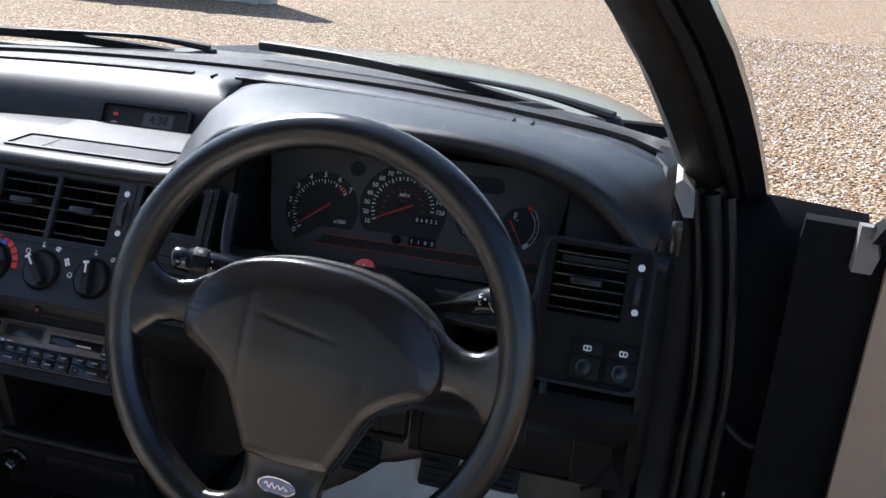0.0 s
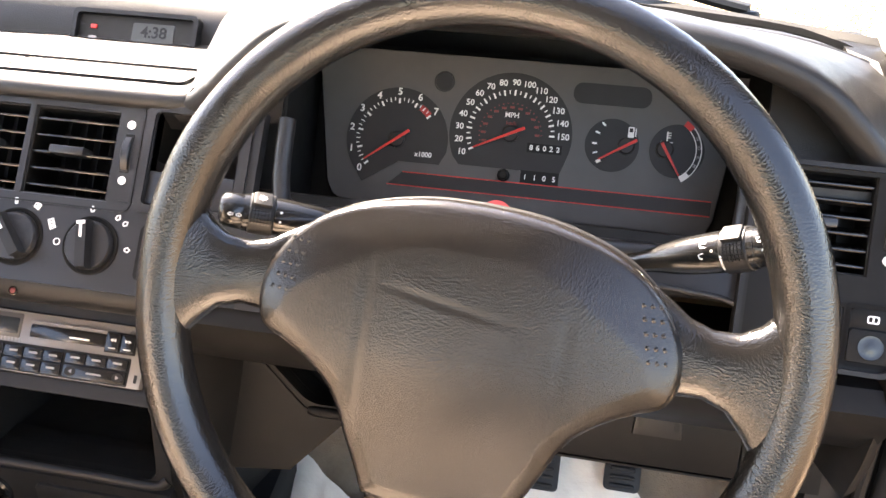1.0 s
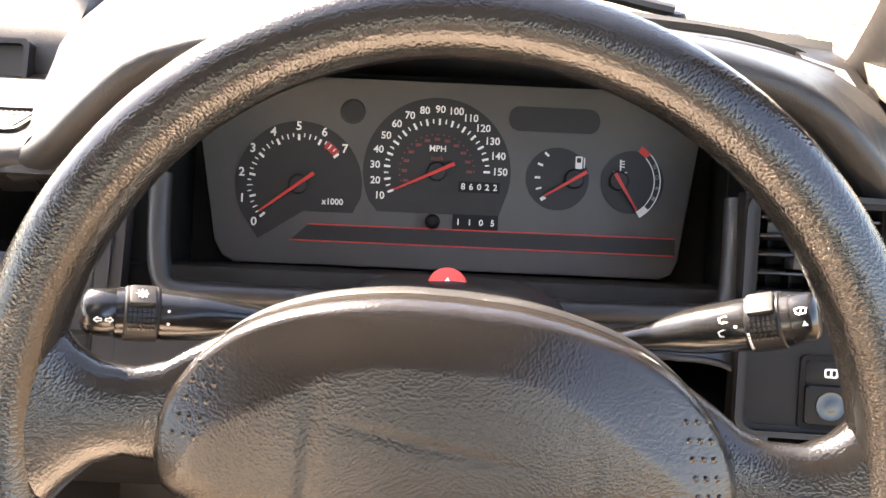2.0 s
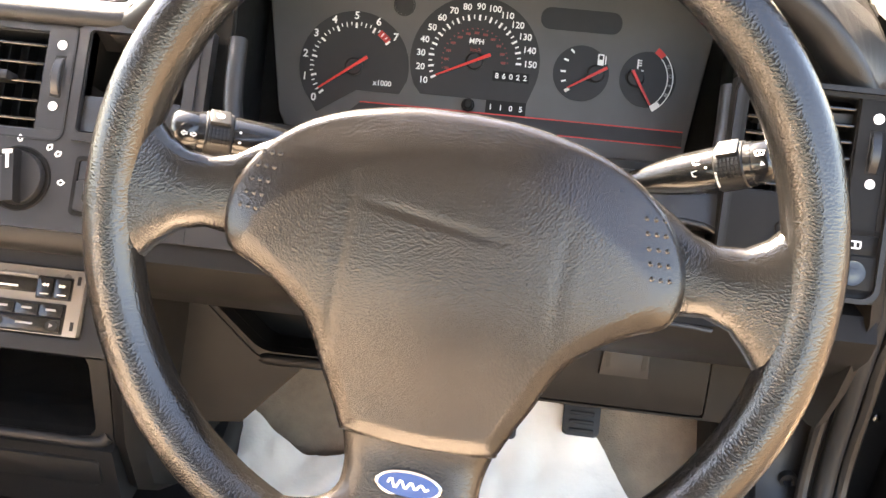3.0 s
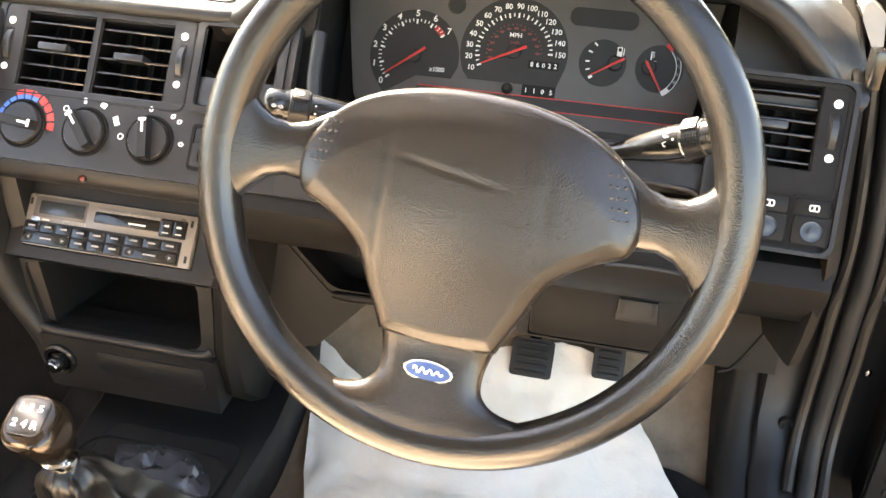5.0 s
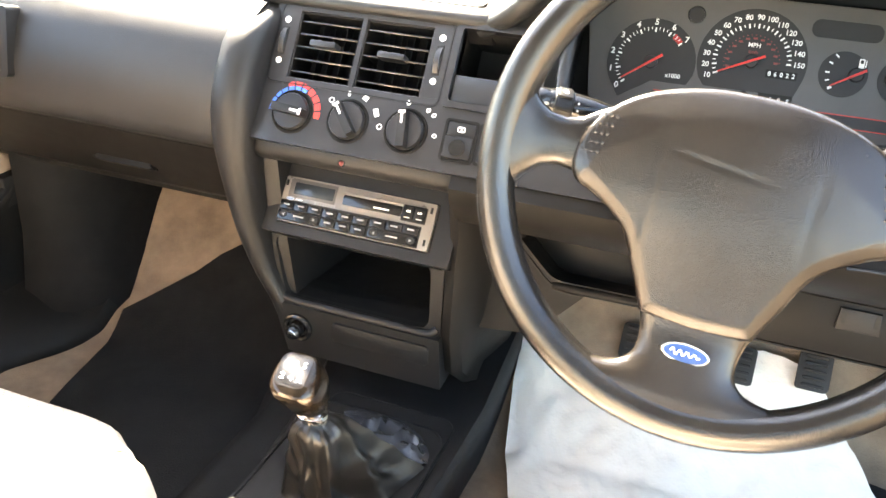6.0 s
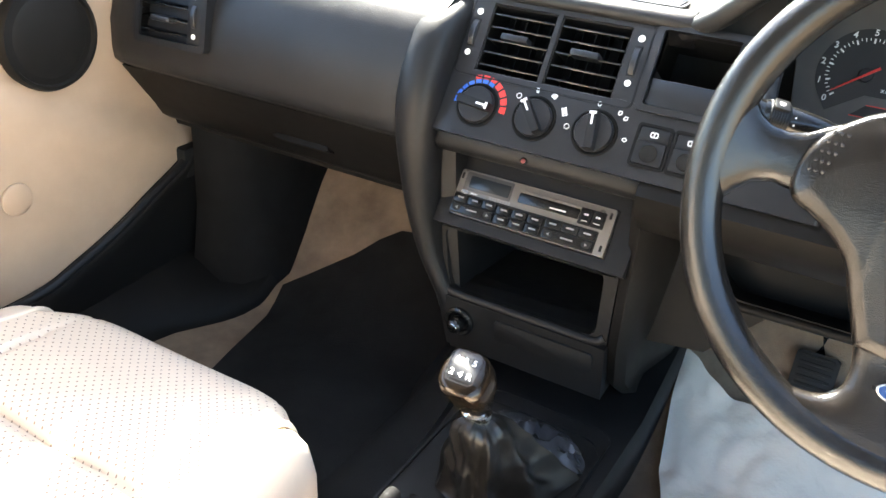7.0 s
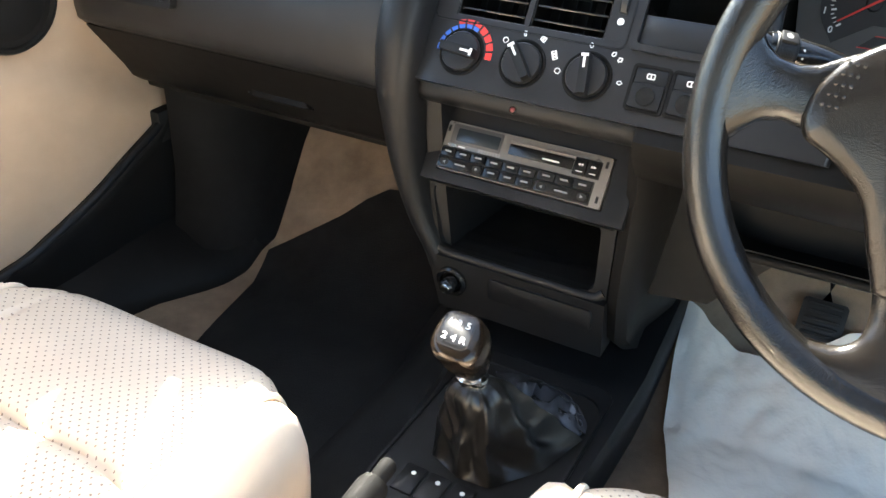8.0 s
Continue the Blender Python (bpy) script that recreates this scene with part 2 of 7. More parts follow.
BODY = material("dark_car_paint", (0.012, 0.013, 0.014, 1), 0.2, vary=0.2, coat=0.1, rough_vary=0.05)
RUBBER = material("black_rubber", (0.011, 0.011, 0.011, 1), 0.55, spec=0.28, vary=0.2)
# Unseen lining, tinted blue and kept dark for the wheel pad's reflections.
LINING = material("blue_grey_headlining", (0.15, 0.165, 0.195, 1), 0.95, grain=0.5, grain_size=0.002, vary=0.06, spec=0.1)
MASONRY = material("pale_masonry_paint", (0.55, 0.5, 0.43, 1), 0.9, grain=0.6, grain_size=0.01, vary=0.15, vary_size=0.4, spec=0.2)
FINISHER = material("pale_grey_trim", (0.2, 0.185, 0.165, 1), 0.6, grain=0.3, grain_size=0.001, vary=0.1)
BADGE = material("badge_blue_enamel", (0.015, 0.05, 0.17, 1), 0.15, vary=0.05, coat=0.5)
LINER = material("crumpled_grey_plastic", (0.035, 0.037, 0.043, 1), 0.16, vary=0.3)
INLAY = material("smoked_inlay", (0.012, 0.012, 0.013, 1), 0.22, vary=0.1, spec=0.4)
SILVER = material("silver_inlay", (0.5, 0.5, 0.5, 1), 0.2, metal=0.9, vary=0.1)
POST = material("unpolished_post_paint", (0.0105, 0.0105, 0.011, 1), 0.45, vary=0.3, spec=0.3)
PILLAR = material("pillar_trim_plastic", (0.0115, 0.0102, 0.0092, 1), 0.48, spec=0.32, grain=0.3, grain_size=0.0012, vary=0.15)


def seat_leather():
    """Cream leather with rows of small punched holes."""
    m = material("cream_perforated_leather", (0.74, 0.62, 0.5, 1), 0.42, grain=0.25, grain_size=0.0015, vary=0.05)
    nt = m.node_tree
    n, l = nt.nodes, nt.links
    p = n["Principled BSDF"]
    co = n.new("ShaderNodeTexCoord")
    rot = n.new("ShaderNodeMapping")
    rot.inputs["Rotation"].default_value = (0, 0, radians(45))
    rot.inputs["Scale"].default_value = (1, 1, 0)
    l.new(co.outputs["Object"], rot.inputs["Vector"])
    v = n.new("ShaderNodeTexVoronoi")
    v.voronoi_dimensions = "2D"
    v.inputs["Scale"].default_value = 118
    v.inputs["Randomness"].default_value = 0.0
    l.new(rot.outputs["Vector"], v.inputs["Vector"])
    mr = n.new("ShaderNodeMapRange")
    mr.inputs["From Min"].default_value, mr.inputs["From Max"].default_value = 0.10, 0.16
    l.new(v.outputs["Distance"], mr.inputs["Value"])
    mix = n.new("ShaderNodeMix")
    mix.data_type = "RGBA"
    l.new(mr.outputs["Result"], mix.inputs["Factor"])
    mix.inputs["A"].default_value = (0.27, 0.19, 0.14, 1)
    old = p.inputs["Base Color"].links[0].from_socket
    l.new(old, mix.inputs["B"])
    l.new(mix.outputs["Result"], p.inputs["Base Color"])
    return m


SEAT = seat_leather()
SEATPLAIN = material("cream_plain_leather", (0.74, 0.62, 0.5, 1), 0.42, grain=0.3, grain_size=0.0015, vary=0.05)


def gravel_mat():
    m = material("beige_gravel", (0.42, 0.3, 0.19, 1), 0.85, vary=0.12, vary_size=1.5, spec=0.2)
    nt = m.node_tree
    n, l = nt.nodes, nt.links
    p = n["Principled BSDF"]
    co = n.new("ShaderNodeTexCoord")
    v = n.new("ShaderNodeTexVoronoi")
    v.inputs["Scale"].default_value = 52
    l.new(co.outputs["Object"], v.inputs["Vector"])
    hsv = n.new("ShaderNodeSeparateColor")
    l.new(v.outputs["Color"], hsv.inputs["Color"])
    ramp = n.new("ShaderNodeValToRGB")
    e = ramp.color_ramp.elements
    e[0].position, e[0].color = 0.0, (0.15, 0.085, 0.045, 1)
    e[1].position, e[1].color = 1.0, (0.66, 0.55, 0.42, 1)
    x = e.new(0.35)
    x.color = (0.36, 0.225, 0.115, 1)
    x = e.new(0.7)
    x.color = (0.44, 0.315, 0.19, 1)
    l.new(hsv.outputs["Red"], ramp.inputs["Fac"])
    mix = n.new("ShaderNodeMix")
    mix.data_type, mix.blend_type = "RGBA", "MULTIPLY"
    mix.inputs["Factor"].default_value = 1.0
    # Colour darkened towards the stone edges, standing in for shade in the gaps.
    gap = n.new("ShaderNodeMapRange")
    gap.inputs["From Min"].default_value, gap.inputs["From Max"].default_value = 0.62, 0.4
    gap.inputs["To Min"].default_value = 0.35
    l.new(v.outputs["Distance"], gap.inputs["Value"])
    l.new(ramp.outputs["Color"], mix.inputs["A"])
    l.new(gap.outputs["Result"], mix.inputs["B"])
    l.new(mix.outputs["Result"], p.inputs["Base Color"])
    b = n.new("ShaderNodeBump")
    b.inputs["Strength"].default_value, b.inputs["Distance"].default_value = 1.0, 0.012
    b.invert = True
    l.new(v.outputs["Distance"], b.inputs["Height"])
    l.new(b.outputs["Normal"], p.inputs["Normal"])
    return m


GRAVEL = gravel_mat()
STONE = material("gravel_stone", (0.42, 0.31, 0.2, 1), 0.85, vary=0.2, vary_size=0.01, spec=0.15)
_r = STONE.node_tree
_gi = _r.nodes.new("ShaderNodeNewGeometry")
_rp = _r.nodes.new("ShaderNodeValToRGB")
for _i, (_p, _c) in enumerate(((0.0, (0.18, 0.11, 0.06, 1)), (0.35, (0.44, 0.29, 0.16, 1)), (0.7, (0.54, 0.41, 0.26, 1)), (1.0, (0.72, 0.63, 0.51, 1)))):
    _e = _rp.color_ramp.elements[_i] if _i in (0,) else _rp.color_ramp.elements.new(_p)
    _e.position, _e.color = _p, _c
_r.links.new(_gi.outputs["Random Per Island"], _rp.inputs["Fac"])
_r.links.new(_rp.outputs["Color"], _r.nodes["Principled BSDF"].inputs["Base Color"])

GLASS = bpy.data.materials.new("car_glass")
GLASS.use_nodes = True
_p = GLASS.node_tree.nodes["Principled BSDF"]
_p.inputs["Base Color"].default_value = (0.97, 0.99, 0.98, 1)
_p.inputs["Roughness"].default_value = 0.0
_p.inputs["IOR"].default_value = 1.02
_p.inputs["Transmission Weight"].default_value = 1.0
# ---- the setting: ground, car shell, glass ----
bm = bmesh.new()
n = 24
sheet(bm, [[(lerp(-60, 60, i / n), lerp(-50, 70, j / n), GROUND) for i in range(n + 1)] for j in range(n + 1)], 0.3)
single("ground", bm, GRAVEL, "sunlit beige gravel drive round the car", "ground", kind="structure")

# low pale wall far across the drive
bm = bmesh.new()
box(bm, -22, -4.4, 9.6, 9.8, GROUND, 1.6, 0.02)
for k in range(16):
    box(bm, -21.9 + k * 1.15, -21.8 + k * 1.15, 9.55, 9.6, GROUND, 1.65, 0.01)
single("wall_far", bm, MASONRY, "pale boundary wall with posts beyond the gravel", "wall", kind="structure")

# floor pan with toe boards, beige carpet
bm = bmesh.new()
prof = [(y, floor_z(y)) for y in (-0.9, 0.2, 0.6, 0.70, 0.74, 0.80, 0.86, 0.92, 0.98, 1.1, 1.2)]
sheet(bm, [[(x, y, z) for x in (-1.12, -0.9, -0.55, -0.25, 0.1, 0.32)] for y, z in prof], 0.03)
single("floor", bm, CARPET, "beige carpet of the footwells rising to the toe board", "carpet", kind="structure", sharp=60)

# carpeted tunnel under the console
bm = bmesh.new()
sec = lambda y, h: [(-0.56, y, FLOOR - 0.01), (-0.52, y, FLOOR + h * 0.6), (-0.48, y, FLOOR + h), (-0.32, y, FLOOR + h), (-0.27, y, FLOOR + h * 0.6), (-0.235, y, FLOOR - 0.01)]
loft(bm, [sec(-0.8, 0.03), sec(0.3, 0.04), sec(0.66, 0.06), sec(0.9, 0.2), sec(1.15, 0.3)])
single("tunnel", bm, DARKCARPET, "black carpeted transmission tunnel", "tunnel", kind="structure", sharp=60)

# added roof and lining, out of view; they shade the cabin and tint reflections
bm = bmesh.new()
sheet(bm, [[(lerp(-1.0, 0.2, i / 8), y, 1.40 - 0.10 * ((i - 4) / 4) ** 4 * 0.5 + dz) for i in range(9)] for y, dz in ((-1.3, -0.06), (-0.8, 0), (0.0, 0.015), (0.36, -0.005))], 0.03, down=Vector((0, 0, 1)))
single("ceiling", bm, LINING, "unseen blue-grey roof lining, added to cool and dim reflections", "ceiling", kind="structure", sharp=60)
bm = bmesh.new()
sheet(bm, [[(lerp(-1.03, 0.23, i / 8), y, 1.435 - 0.10 * ((i - 4) / 4) ** 4 * 0.5 + dz) for i in range(9)] for y, dz in ((-1.36, -0.065), (-0.8, 0), (0.0, 0.015), (0.38, -0.008))], 0.012, down=Vector((0, 0, 1)))
single("roof", bm, BODY, "unseen dark painted roof skin, added above the lining", "roof", kind="structure", sharp=60)
bm = bmesh.new()
box(bm, -1.12, 0.32, -1.36, -1.3, FLOOR, 0.95, 0.01)
box(bm, -1.12, 0.32, -1.3, -0.75, FLOOR, 0.66, 0.03)
single("rear_wall", bm, SEATPLAIN, "cream rear bench behind the front seats", "rear seat", kind="structure")

# body sides
def sill(sx):
    f = (lambda p: p) if sx > 0 else flip
    bm = bmesh.new()
    sec = lambda y: [f(p) for p in ((0.272, y, FLOOR - 0.06), (0.27, y, FLOOR + 0.05), (0.285, y, FLOOR + 0.068), (0.335, y, FLOOR + 0.07), (0.375, y, FLOOR + 0.062), (0.385, y, FLOOR + 0.03), (0.408, y, FLOOR + 0.024), (0.414, y, FLOOR - 0.02), (0.39, y, FLOOR - 0.16), (0.34, y, FLOOR - 0.18))]
    loft(bm, [sec(y) for y in (-1.1, 0.2, 0.75, 0.86)])
    return bm


single("sill", sill(1), BODY, "dark painted door sill of the open driver's side", "door sill", kind="structure")
single("sill", sill(-1), BODY, "dark painted door sill on the passenger side", "door sill", kind="structure")


def windscreen_base(x):
    return 1.25 - 0.66 * (x - MID) ** 2


def windscreen_point(x, t):
    """t 0 at the base, 1 at the roof; x taken at the base."""
    d = (x - MID) / 0.70
    return (MID + d * lerp(0.70, 0.52, t), lerp(windscreen_base(x), 0.44 - 0.09 * d * d, t), lerp(1.045, 1.385 - 0.035 * d * d, t) + 0.02 * math.sin(math.pi * t))


bm = bmesh.new()
rows = [[windscreen_point(lerp(MID - 0.73, MID + 0.73, i / 24), j / 8) for i in range(25)] for j in range(9)]
sheet(bm, rows, 0.004, down=Vector((0, -0.5, -0.86)))
ws = single("windscreen", bm, GLASS, "clear raked windscreen over the dashboard", "windscreen", kind="structure", sharp=25)
ws.visible_shadow = False


def pillar(sx):
    """A-pillar: inner trim, two seals and the outer painted strip, foot to roof."""
    f = (lambda p: p) if sx > 0 else flip
    side = "driver's open door" if sx > 0 else "passenger door"
    root = thing("pillar", f((0.33, 0.86, 0.95)), "dark A-pillar trim beside the " + side, "pillar", kind="structure")
    a = [(0.282, 0.90, 1.035), (0.286, 0.85, 1.057), (0.212, 0.62, 1.231), (0.10, 0.36, 1.39)]
    def strip(name, off, mat, label):
        bm = bmesh.new()
        rings = []
        for p in smooth_line(a, 4):
            v = Vector(p)
            rings.append([f(tuple(v + Vector(o))) for o in off])
        loft(bm, rings)
        part(name, bm, mat, root, label)
    strip("inner_trim", ((0.0, 0.02, 0.0), (-0.002, -0.006, 0.004), (0.012, -0.03, -0.008), (0.035, -0.036, -0.012), (0.052, -0.02, -0.012), (0.05, 0.02, 0)), PILLAR, "")
    strip("door_seal", ((0.05, 0.015, -0.01), (0.052, -0.025, -0.014), (0.058, -0.034, -0.016), (0.066, -0.028, -0.016), (0.068, 0.0, -0.012)), RUBBER, "black rubber door seal")
    strip("outer_strip", ((0.066, 0.02, -0.012), (0.068, -0.012, -0.018), (0.074, -0.02, -0.02), (0.096, -0.01, -0.02), (0.1, 0.01, -0.018), (0.09, 0.04, -0.01)), BODY, "dark painted outer pillar strip")
    return root


pillar(1)
pillar(-1)

# hinge post below the pillar, driver's side: kick panel, seals, painted post face
post = thing("hinge_post", (0.34, 0.85, FLOOR), "dark hinge post and kick trim beside the driver's footwell", "door post", kind="structure")
bm = bmesh.new()
loft(bm, [[(0.256, 1.15, z), (0.256, y + 0.03, z), (0.26, y + 0.008, z), (0.27, y, z), (0.288, y - 0.002, z), (0.294, y + 0.004, z), (0.294, 1.15, z)] for z, y in ((FLOOR - 0.01, 0.60), (0.49, 0.66), (0.51, 0.71), (0.54, 0.765), (0.58, 0.805), (0.64, 0.83), (0.75, 0.838), (0.86, 0.84))])
part("kick_panel", bm, MATT, post, "", 50)
bm = bmesh.new()
loft(bm, [[(0.292, 1.15 if z < 1.0 else 0.92, z), (0.292, y + 0.012, z), (0.298, y, z), (0.335, y - 0.004, z), (0.346, y + 0.004, z), (0.35, 1.15 if z < 1.0 else 0.92, z)] for z, y in ((0.50, 0.64), (0.525, 0.71), (0.55, 0.77), (0.59, 0.81), (0.66, 0.822), (0.80, 0.825), (0.95, 0.83), (1.04, 0.835))])
part("post_trim", bm, POST, post, "dark post trim with a rubber grommet", 50)
bm = bmesh.new()
turn(bm, ((0.001, 0.001), (0.004, 0.001), (0.0055, 0.004), (0.0085, 0.004), (0.0095, -0.004)), 20, face_frame(0.328, 0.806, 0.59, 0))
part("grommet", bm, RUBBER, post)
post_line = [(0.335, 0.30, FLOOR + 0.082), (0.336, 0.69, FLOOR + 0.082), (0.347, 0.738, FLOOR + 0.095), (0.353, 0.775, FLOOR + 0.125), (0.357, 0.795, FLOOR + 0.17), (0.358, 0.80, 0.70), (0.357, 0.803, 0.82), (0.345, 0.815, 0.93), (0.325, 0.82, 1.035)]
bm = bmesh.new()
tube(bm, smooth_line(post_line, 5), 0.0095, 10)
part("door_seal", bm, RUBBER, post, "black rubber door seal")
bm = bmesh.new()
tube(bm, [Vector(p) + Vector((0.019, 0.006, -0.004)) for p in smooth_line(post_line, 5)], 0.0065, 8)
part("seal_lip", bm, PILLAR, post, "brown-black inner seal lip")
bm = bmesh.new()
tube(bm, [Vector(p) + Vector((-0.018, 0.004, 0.002)) for p in smooth_line(post_line[2:], 5)], 0.006, 8)
part("seal_lip", bm, PILLAR, post, "brown-black inner seal lip")
bm = bmesh.new()
loft(bm, [[(x, 0.835, FLOOR), (x, 0.832, 0.9), (x, 0.85, 0.975), (x, 0.888, 1.012 - d), (x, 0.896, 1.018 - d), (x, 0.903, 1.016 - d), (x, 0.925, 0.96), (x, 0.94, 0.94), (x, 1.0, 0.90), (x, 1.0, FLOOR)] for x, d in ((0.345, -0.004), (0.39, -0.003), (0.455, 0.002), (0.50, 0.006))])
part("post_face", bm, SHUT, post, "dark painted post face")
for x, y, z in ((0.378, 0.83, 0.784), (0.381, 0.83, 0.734), (0.40, 0.83, 0.66)):
    bm = bmesh.new()
    turn(bm, ((0.001, 0.006), (0.0035, 0.0055), (0.005, 0.003), (0.0055, -0.006)), 14, face_frame(x, y, z, 0))
    part("trim_clip", bm, CHROME, post, "small pale trim clip")
bm = bmesh.new()
tube(bm, smooth_line([(0.385, 0.822, 0.76), (0.41, 0.81, 0.745), (0.44, 0.80, 0.75)], 4), 0.006, 8)
part("check_strap", bm, POST, post, "dark door check strap")
bm = bmesh.new()
loft(bm, [[flip(p) for p in ((0.284, 1.25, z), (0.284, 0.86, z), (0.30, 0.80, z), (0.36, 0.80, z), (0.40, 0.85, z), (0.40, 1.25, z))] for z in (FLOOR - 0.1, 0.6, 1.03)])
single("hinge_post", bm, BLACK, "black kick panel in the passenger footwell", "door post", kind="structure")
bm = bmesh.new()
low = ((-0.975, 0.70), (-0.915, 0.70), (-0.862, 0.745), (-0.84, 0.775), (-0.852, 0.86), (-0.87, 1.1))
high = ((-0.985, 0.735), (-0.935, 0.74), (-0.905, 0.785), (-0.888, 0.84), (-0.884, 0.92), (-0.89, 1.1))
loft(bm, [[(-1.01, 1.1, z), (-1.005, 0.80, z)] + [(lerp(a[0], b[0], k), lerp(a[1], b[1], k), z) for a, b in zip(low, high)] for z, k in ((FLOOR - 0.02, -0.1), (0.5, 0.25), (0.55, 0.65), (0.60, 1.0), (0.68, 1.1), (0.735, 1.1))])
single("kick_trim", bm, SHUT, "black moulded side trim of the passenger footwell", "kick panel", kind="structure", sharp=60)

bm = bmesh.new()
rows = []
for y, x in ((0.30, -0.955), (0.42, -0.95), (0.55, -0.938), (0.61, -0.922), (0.67, -0.888), (0.73, -0.862), (0.79, -0.858)):
    rows.append([(-1.04, y, 0.535), (-1.015, y, 0.53), (lerp(-1.0, x, 0.5), y, 0.50), (x - 0.008, y, floor_z(y) + 0.022), (x, y, floor_z(y) + 0.004)])
sheet(bm, rows, 0.006)
single("sill_trim", bm, MATT, "black sill carpet along the passenger footwell", "sill trim", kind="structure", sharp=60)

# firewall above the toe board and scuttle below the glass
bm = bmesh.new()
box(bm, -1.1, 0.3, 1.2, 1.22, 0.6, 1.02, 0.005)
single("bulkhead", bm, DARKCARPET, "dark bulkhead lining behind the dashboard", "bulkhead", kind="structure")
bm = bmesh.new()
rows = []
for k, (dy, z) in enumerate(((-0.02, 1.035), (0.03, 1.03), (0.06, 1.005), (0.12, 0.995), (0.15, 1.01))):
    rows.append([(x, windscreen_base(x) + dy, z - 0.03 * ((x - MID) / 0.75) ** 2) for x in [lerp(-1.14, 0.34, i / 20) for i in range(21)]])
sheet(bm, rows, 0.02)
single("scuttle", bm, BLACK, "black plastic scuttle panel below the windscreen", "scuttle", kind="structure", sharp=60)

# bonnet
bm = bmesh.new()
rows = []
for j in range(13):
    t = j / 12
    row = []
    for i in range(25):
        d = lerp(-1, 1, i / 24)
        x = MID + d * lerp(0.76, 0.70, t)
        y = lerp(windscreen_base(MID + d * 0.74) + 0.13, 2.18 - 0.22 * d * d, t)
        z = lerp(1.03, 0.955, t) - 0.09 * t ** 8 - 0.045 * d * d - 0.04 * d ** 8
        row.append((x, y, z))
    rows.append(row)
sheet(bm, rows, 0.02)
for s in (-1, 1):
    box(bm, MID + s * 0.79 - 0.03, MID + s * 0.79 + 0.03, 0.9, 2.1, 0.3, 0.90, 0.02)
box(bm, MID - 0.72, MID + 0.72, 2.0, 2.14, 0.3, 0.80, 0.02)
single("bonnet", bm, BODY, "dark polished car bonnet beyond the windscreen", "bonnet", kind="structure", sharp=50)


def wiper(name, pivot, tip, label):
    root = thing(name, pivot, label, "wiper")
    bm = bmesh.new()
    p, q = Vector(pivot), Vector(tip)
    turn(bm, ((0.001, 0.02), (0.010, 0.019), (0.014, 0.01), (0.016, -0.02)), 16, Matrix.Translation(p))
    part("hub", bm, RUBBER, root)
    bm = bmesh.new()
    mid = p.lerp(q, 0.55) + Vector((0, 0, 0.02))
    tube(bm, smooth_line([p + Vector((0, 0, 0.02)), p.lerp(q, 0.2) + Vector((0, 0, 0.028)), mid], 4), [0.011, 0.011, 0.01, 0.009, 0.008, 0.007, 0.007, 0.006, 0.006], 8, 0.6)
    part("arm", bm, RUBBER, root)
    bm = bmesh.new()
    a, b = p.lerp(q, 0.12) + Vector((0, 0.008, 0.004)), q
    tube(bm, [a.lerp(b, k / 10) + Vector((0, 0, 0.012 * math.sin(math.pi * k / 10))) for k in range(11)], 0.006, 8, 1.4)
    part("blade", bm, RUBBER, root)


wiper("windscreen_wiper", (0.20, 1.065, 1.035), (-0.40, 1.23, 1.075), "black windscreen wiper resting at the driver's side")
wiper("windscreen_wiper", (-0.50, 1.24, 1.04), (-1.02, 1.07, 1.07), "black windscreen wiper resting at the passenger's side")
# ---- dashboard ----
dash = thing("dashboard", (MID, 0.9, 0.6), "black padded dashboard with a hooded binnacle", "dashboard")


def defroster(x):
    return 1.02 - 0.36 * (x - MID) ** 2


def pad_drop(x):
    return 0.022 * max(0, (abs(x - MID) - 0.6) / 0.1) ** 2


def pad_rows(xs):
    rows = []
    for x in xs:
        w, d, e = windscreen_base(x), defroster(x), pad_drop(x)
        if x < HOOD_X:
            tail = ((0.035, 1.055), (0.065, 1.038), (0.085, 1.012), (0.092, 0.985), (0.09, 0.955))
        else:
            tail = ((0.008, 1.052), (0.012, 1.035), (0.015, 1.01), (0.016, 0.985), (0.016, 0.955))
        rows.append([(x, w + 0.01, 1.03), (x, w - 0.02, 1.046 - e), (x, lerp(w, d, 0.6), 1.056 - e), (x, d, 1.06 - e)] + [(x, d - a, z - e) for a, z in tail])
    return rows


HOOD_X = -0.322
bm = bmesh.new()
sheet(bm, pad_rows([lerp(-1.085, HOOD_X - 0.002, k / 24) for k in range(25)] + [lerp(HOOD_X + 0.002, 0.296, k / 22) for k in range(23)]), 0.012, down=Vector((0, 0.4, -0.9)))
part("top_pad", bm, PAD, dash, "", 60)
bm = bmesh.new()
rows = []
for k in range(41):
    x = lerp(-1.08, 0.298, k / 40)
    a = min(defroster(x) + lerp(0.088, 0.05, max(0.0, abs(x - MID) - 0.3) / 0.4), windscreen_base(x) - 0.03)
    rows.append([(x, a, 1.0615 - pad_drop(x)), (x, a + 0.01, 1.058 - pad_drop(x)), (x, windscreen_base(x) - 0.012, 1.052 - pad_drop(x)), (x, windscreen_base(x) + 0.004, 1.056)])
sheet(bm, rows, 0.006)
part("glass_gutter", bm, DEEP, dash, "black gutter between pad and windscreen")

# passenger side: rounded padded face over the glovebox
bm = bmesh.new()
prof = [(0.95, 1.0), (0.86, 1.0), (0.77, 0.998), (0.712, 0.99), (0.676, 0.972), (0.655, 0.943), (0.640, 0.90), (0.637, 0.862), (0.639, 0.846), (0.648, 0.838), (0.668, 0.834)]
rows = []
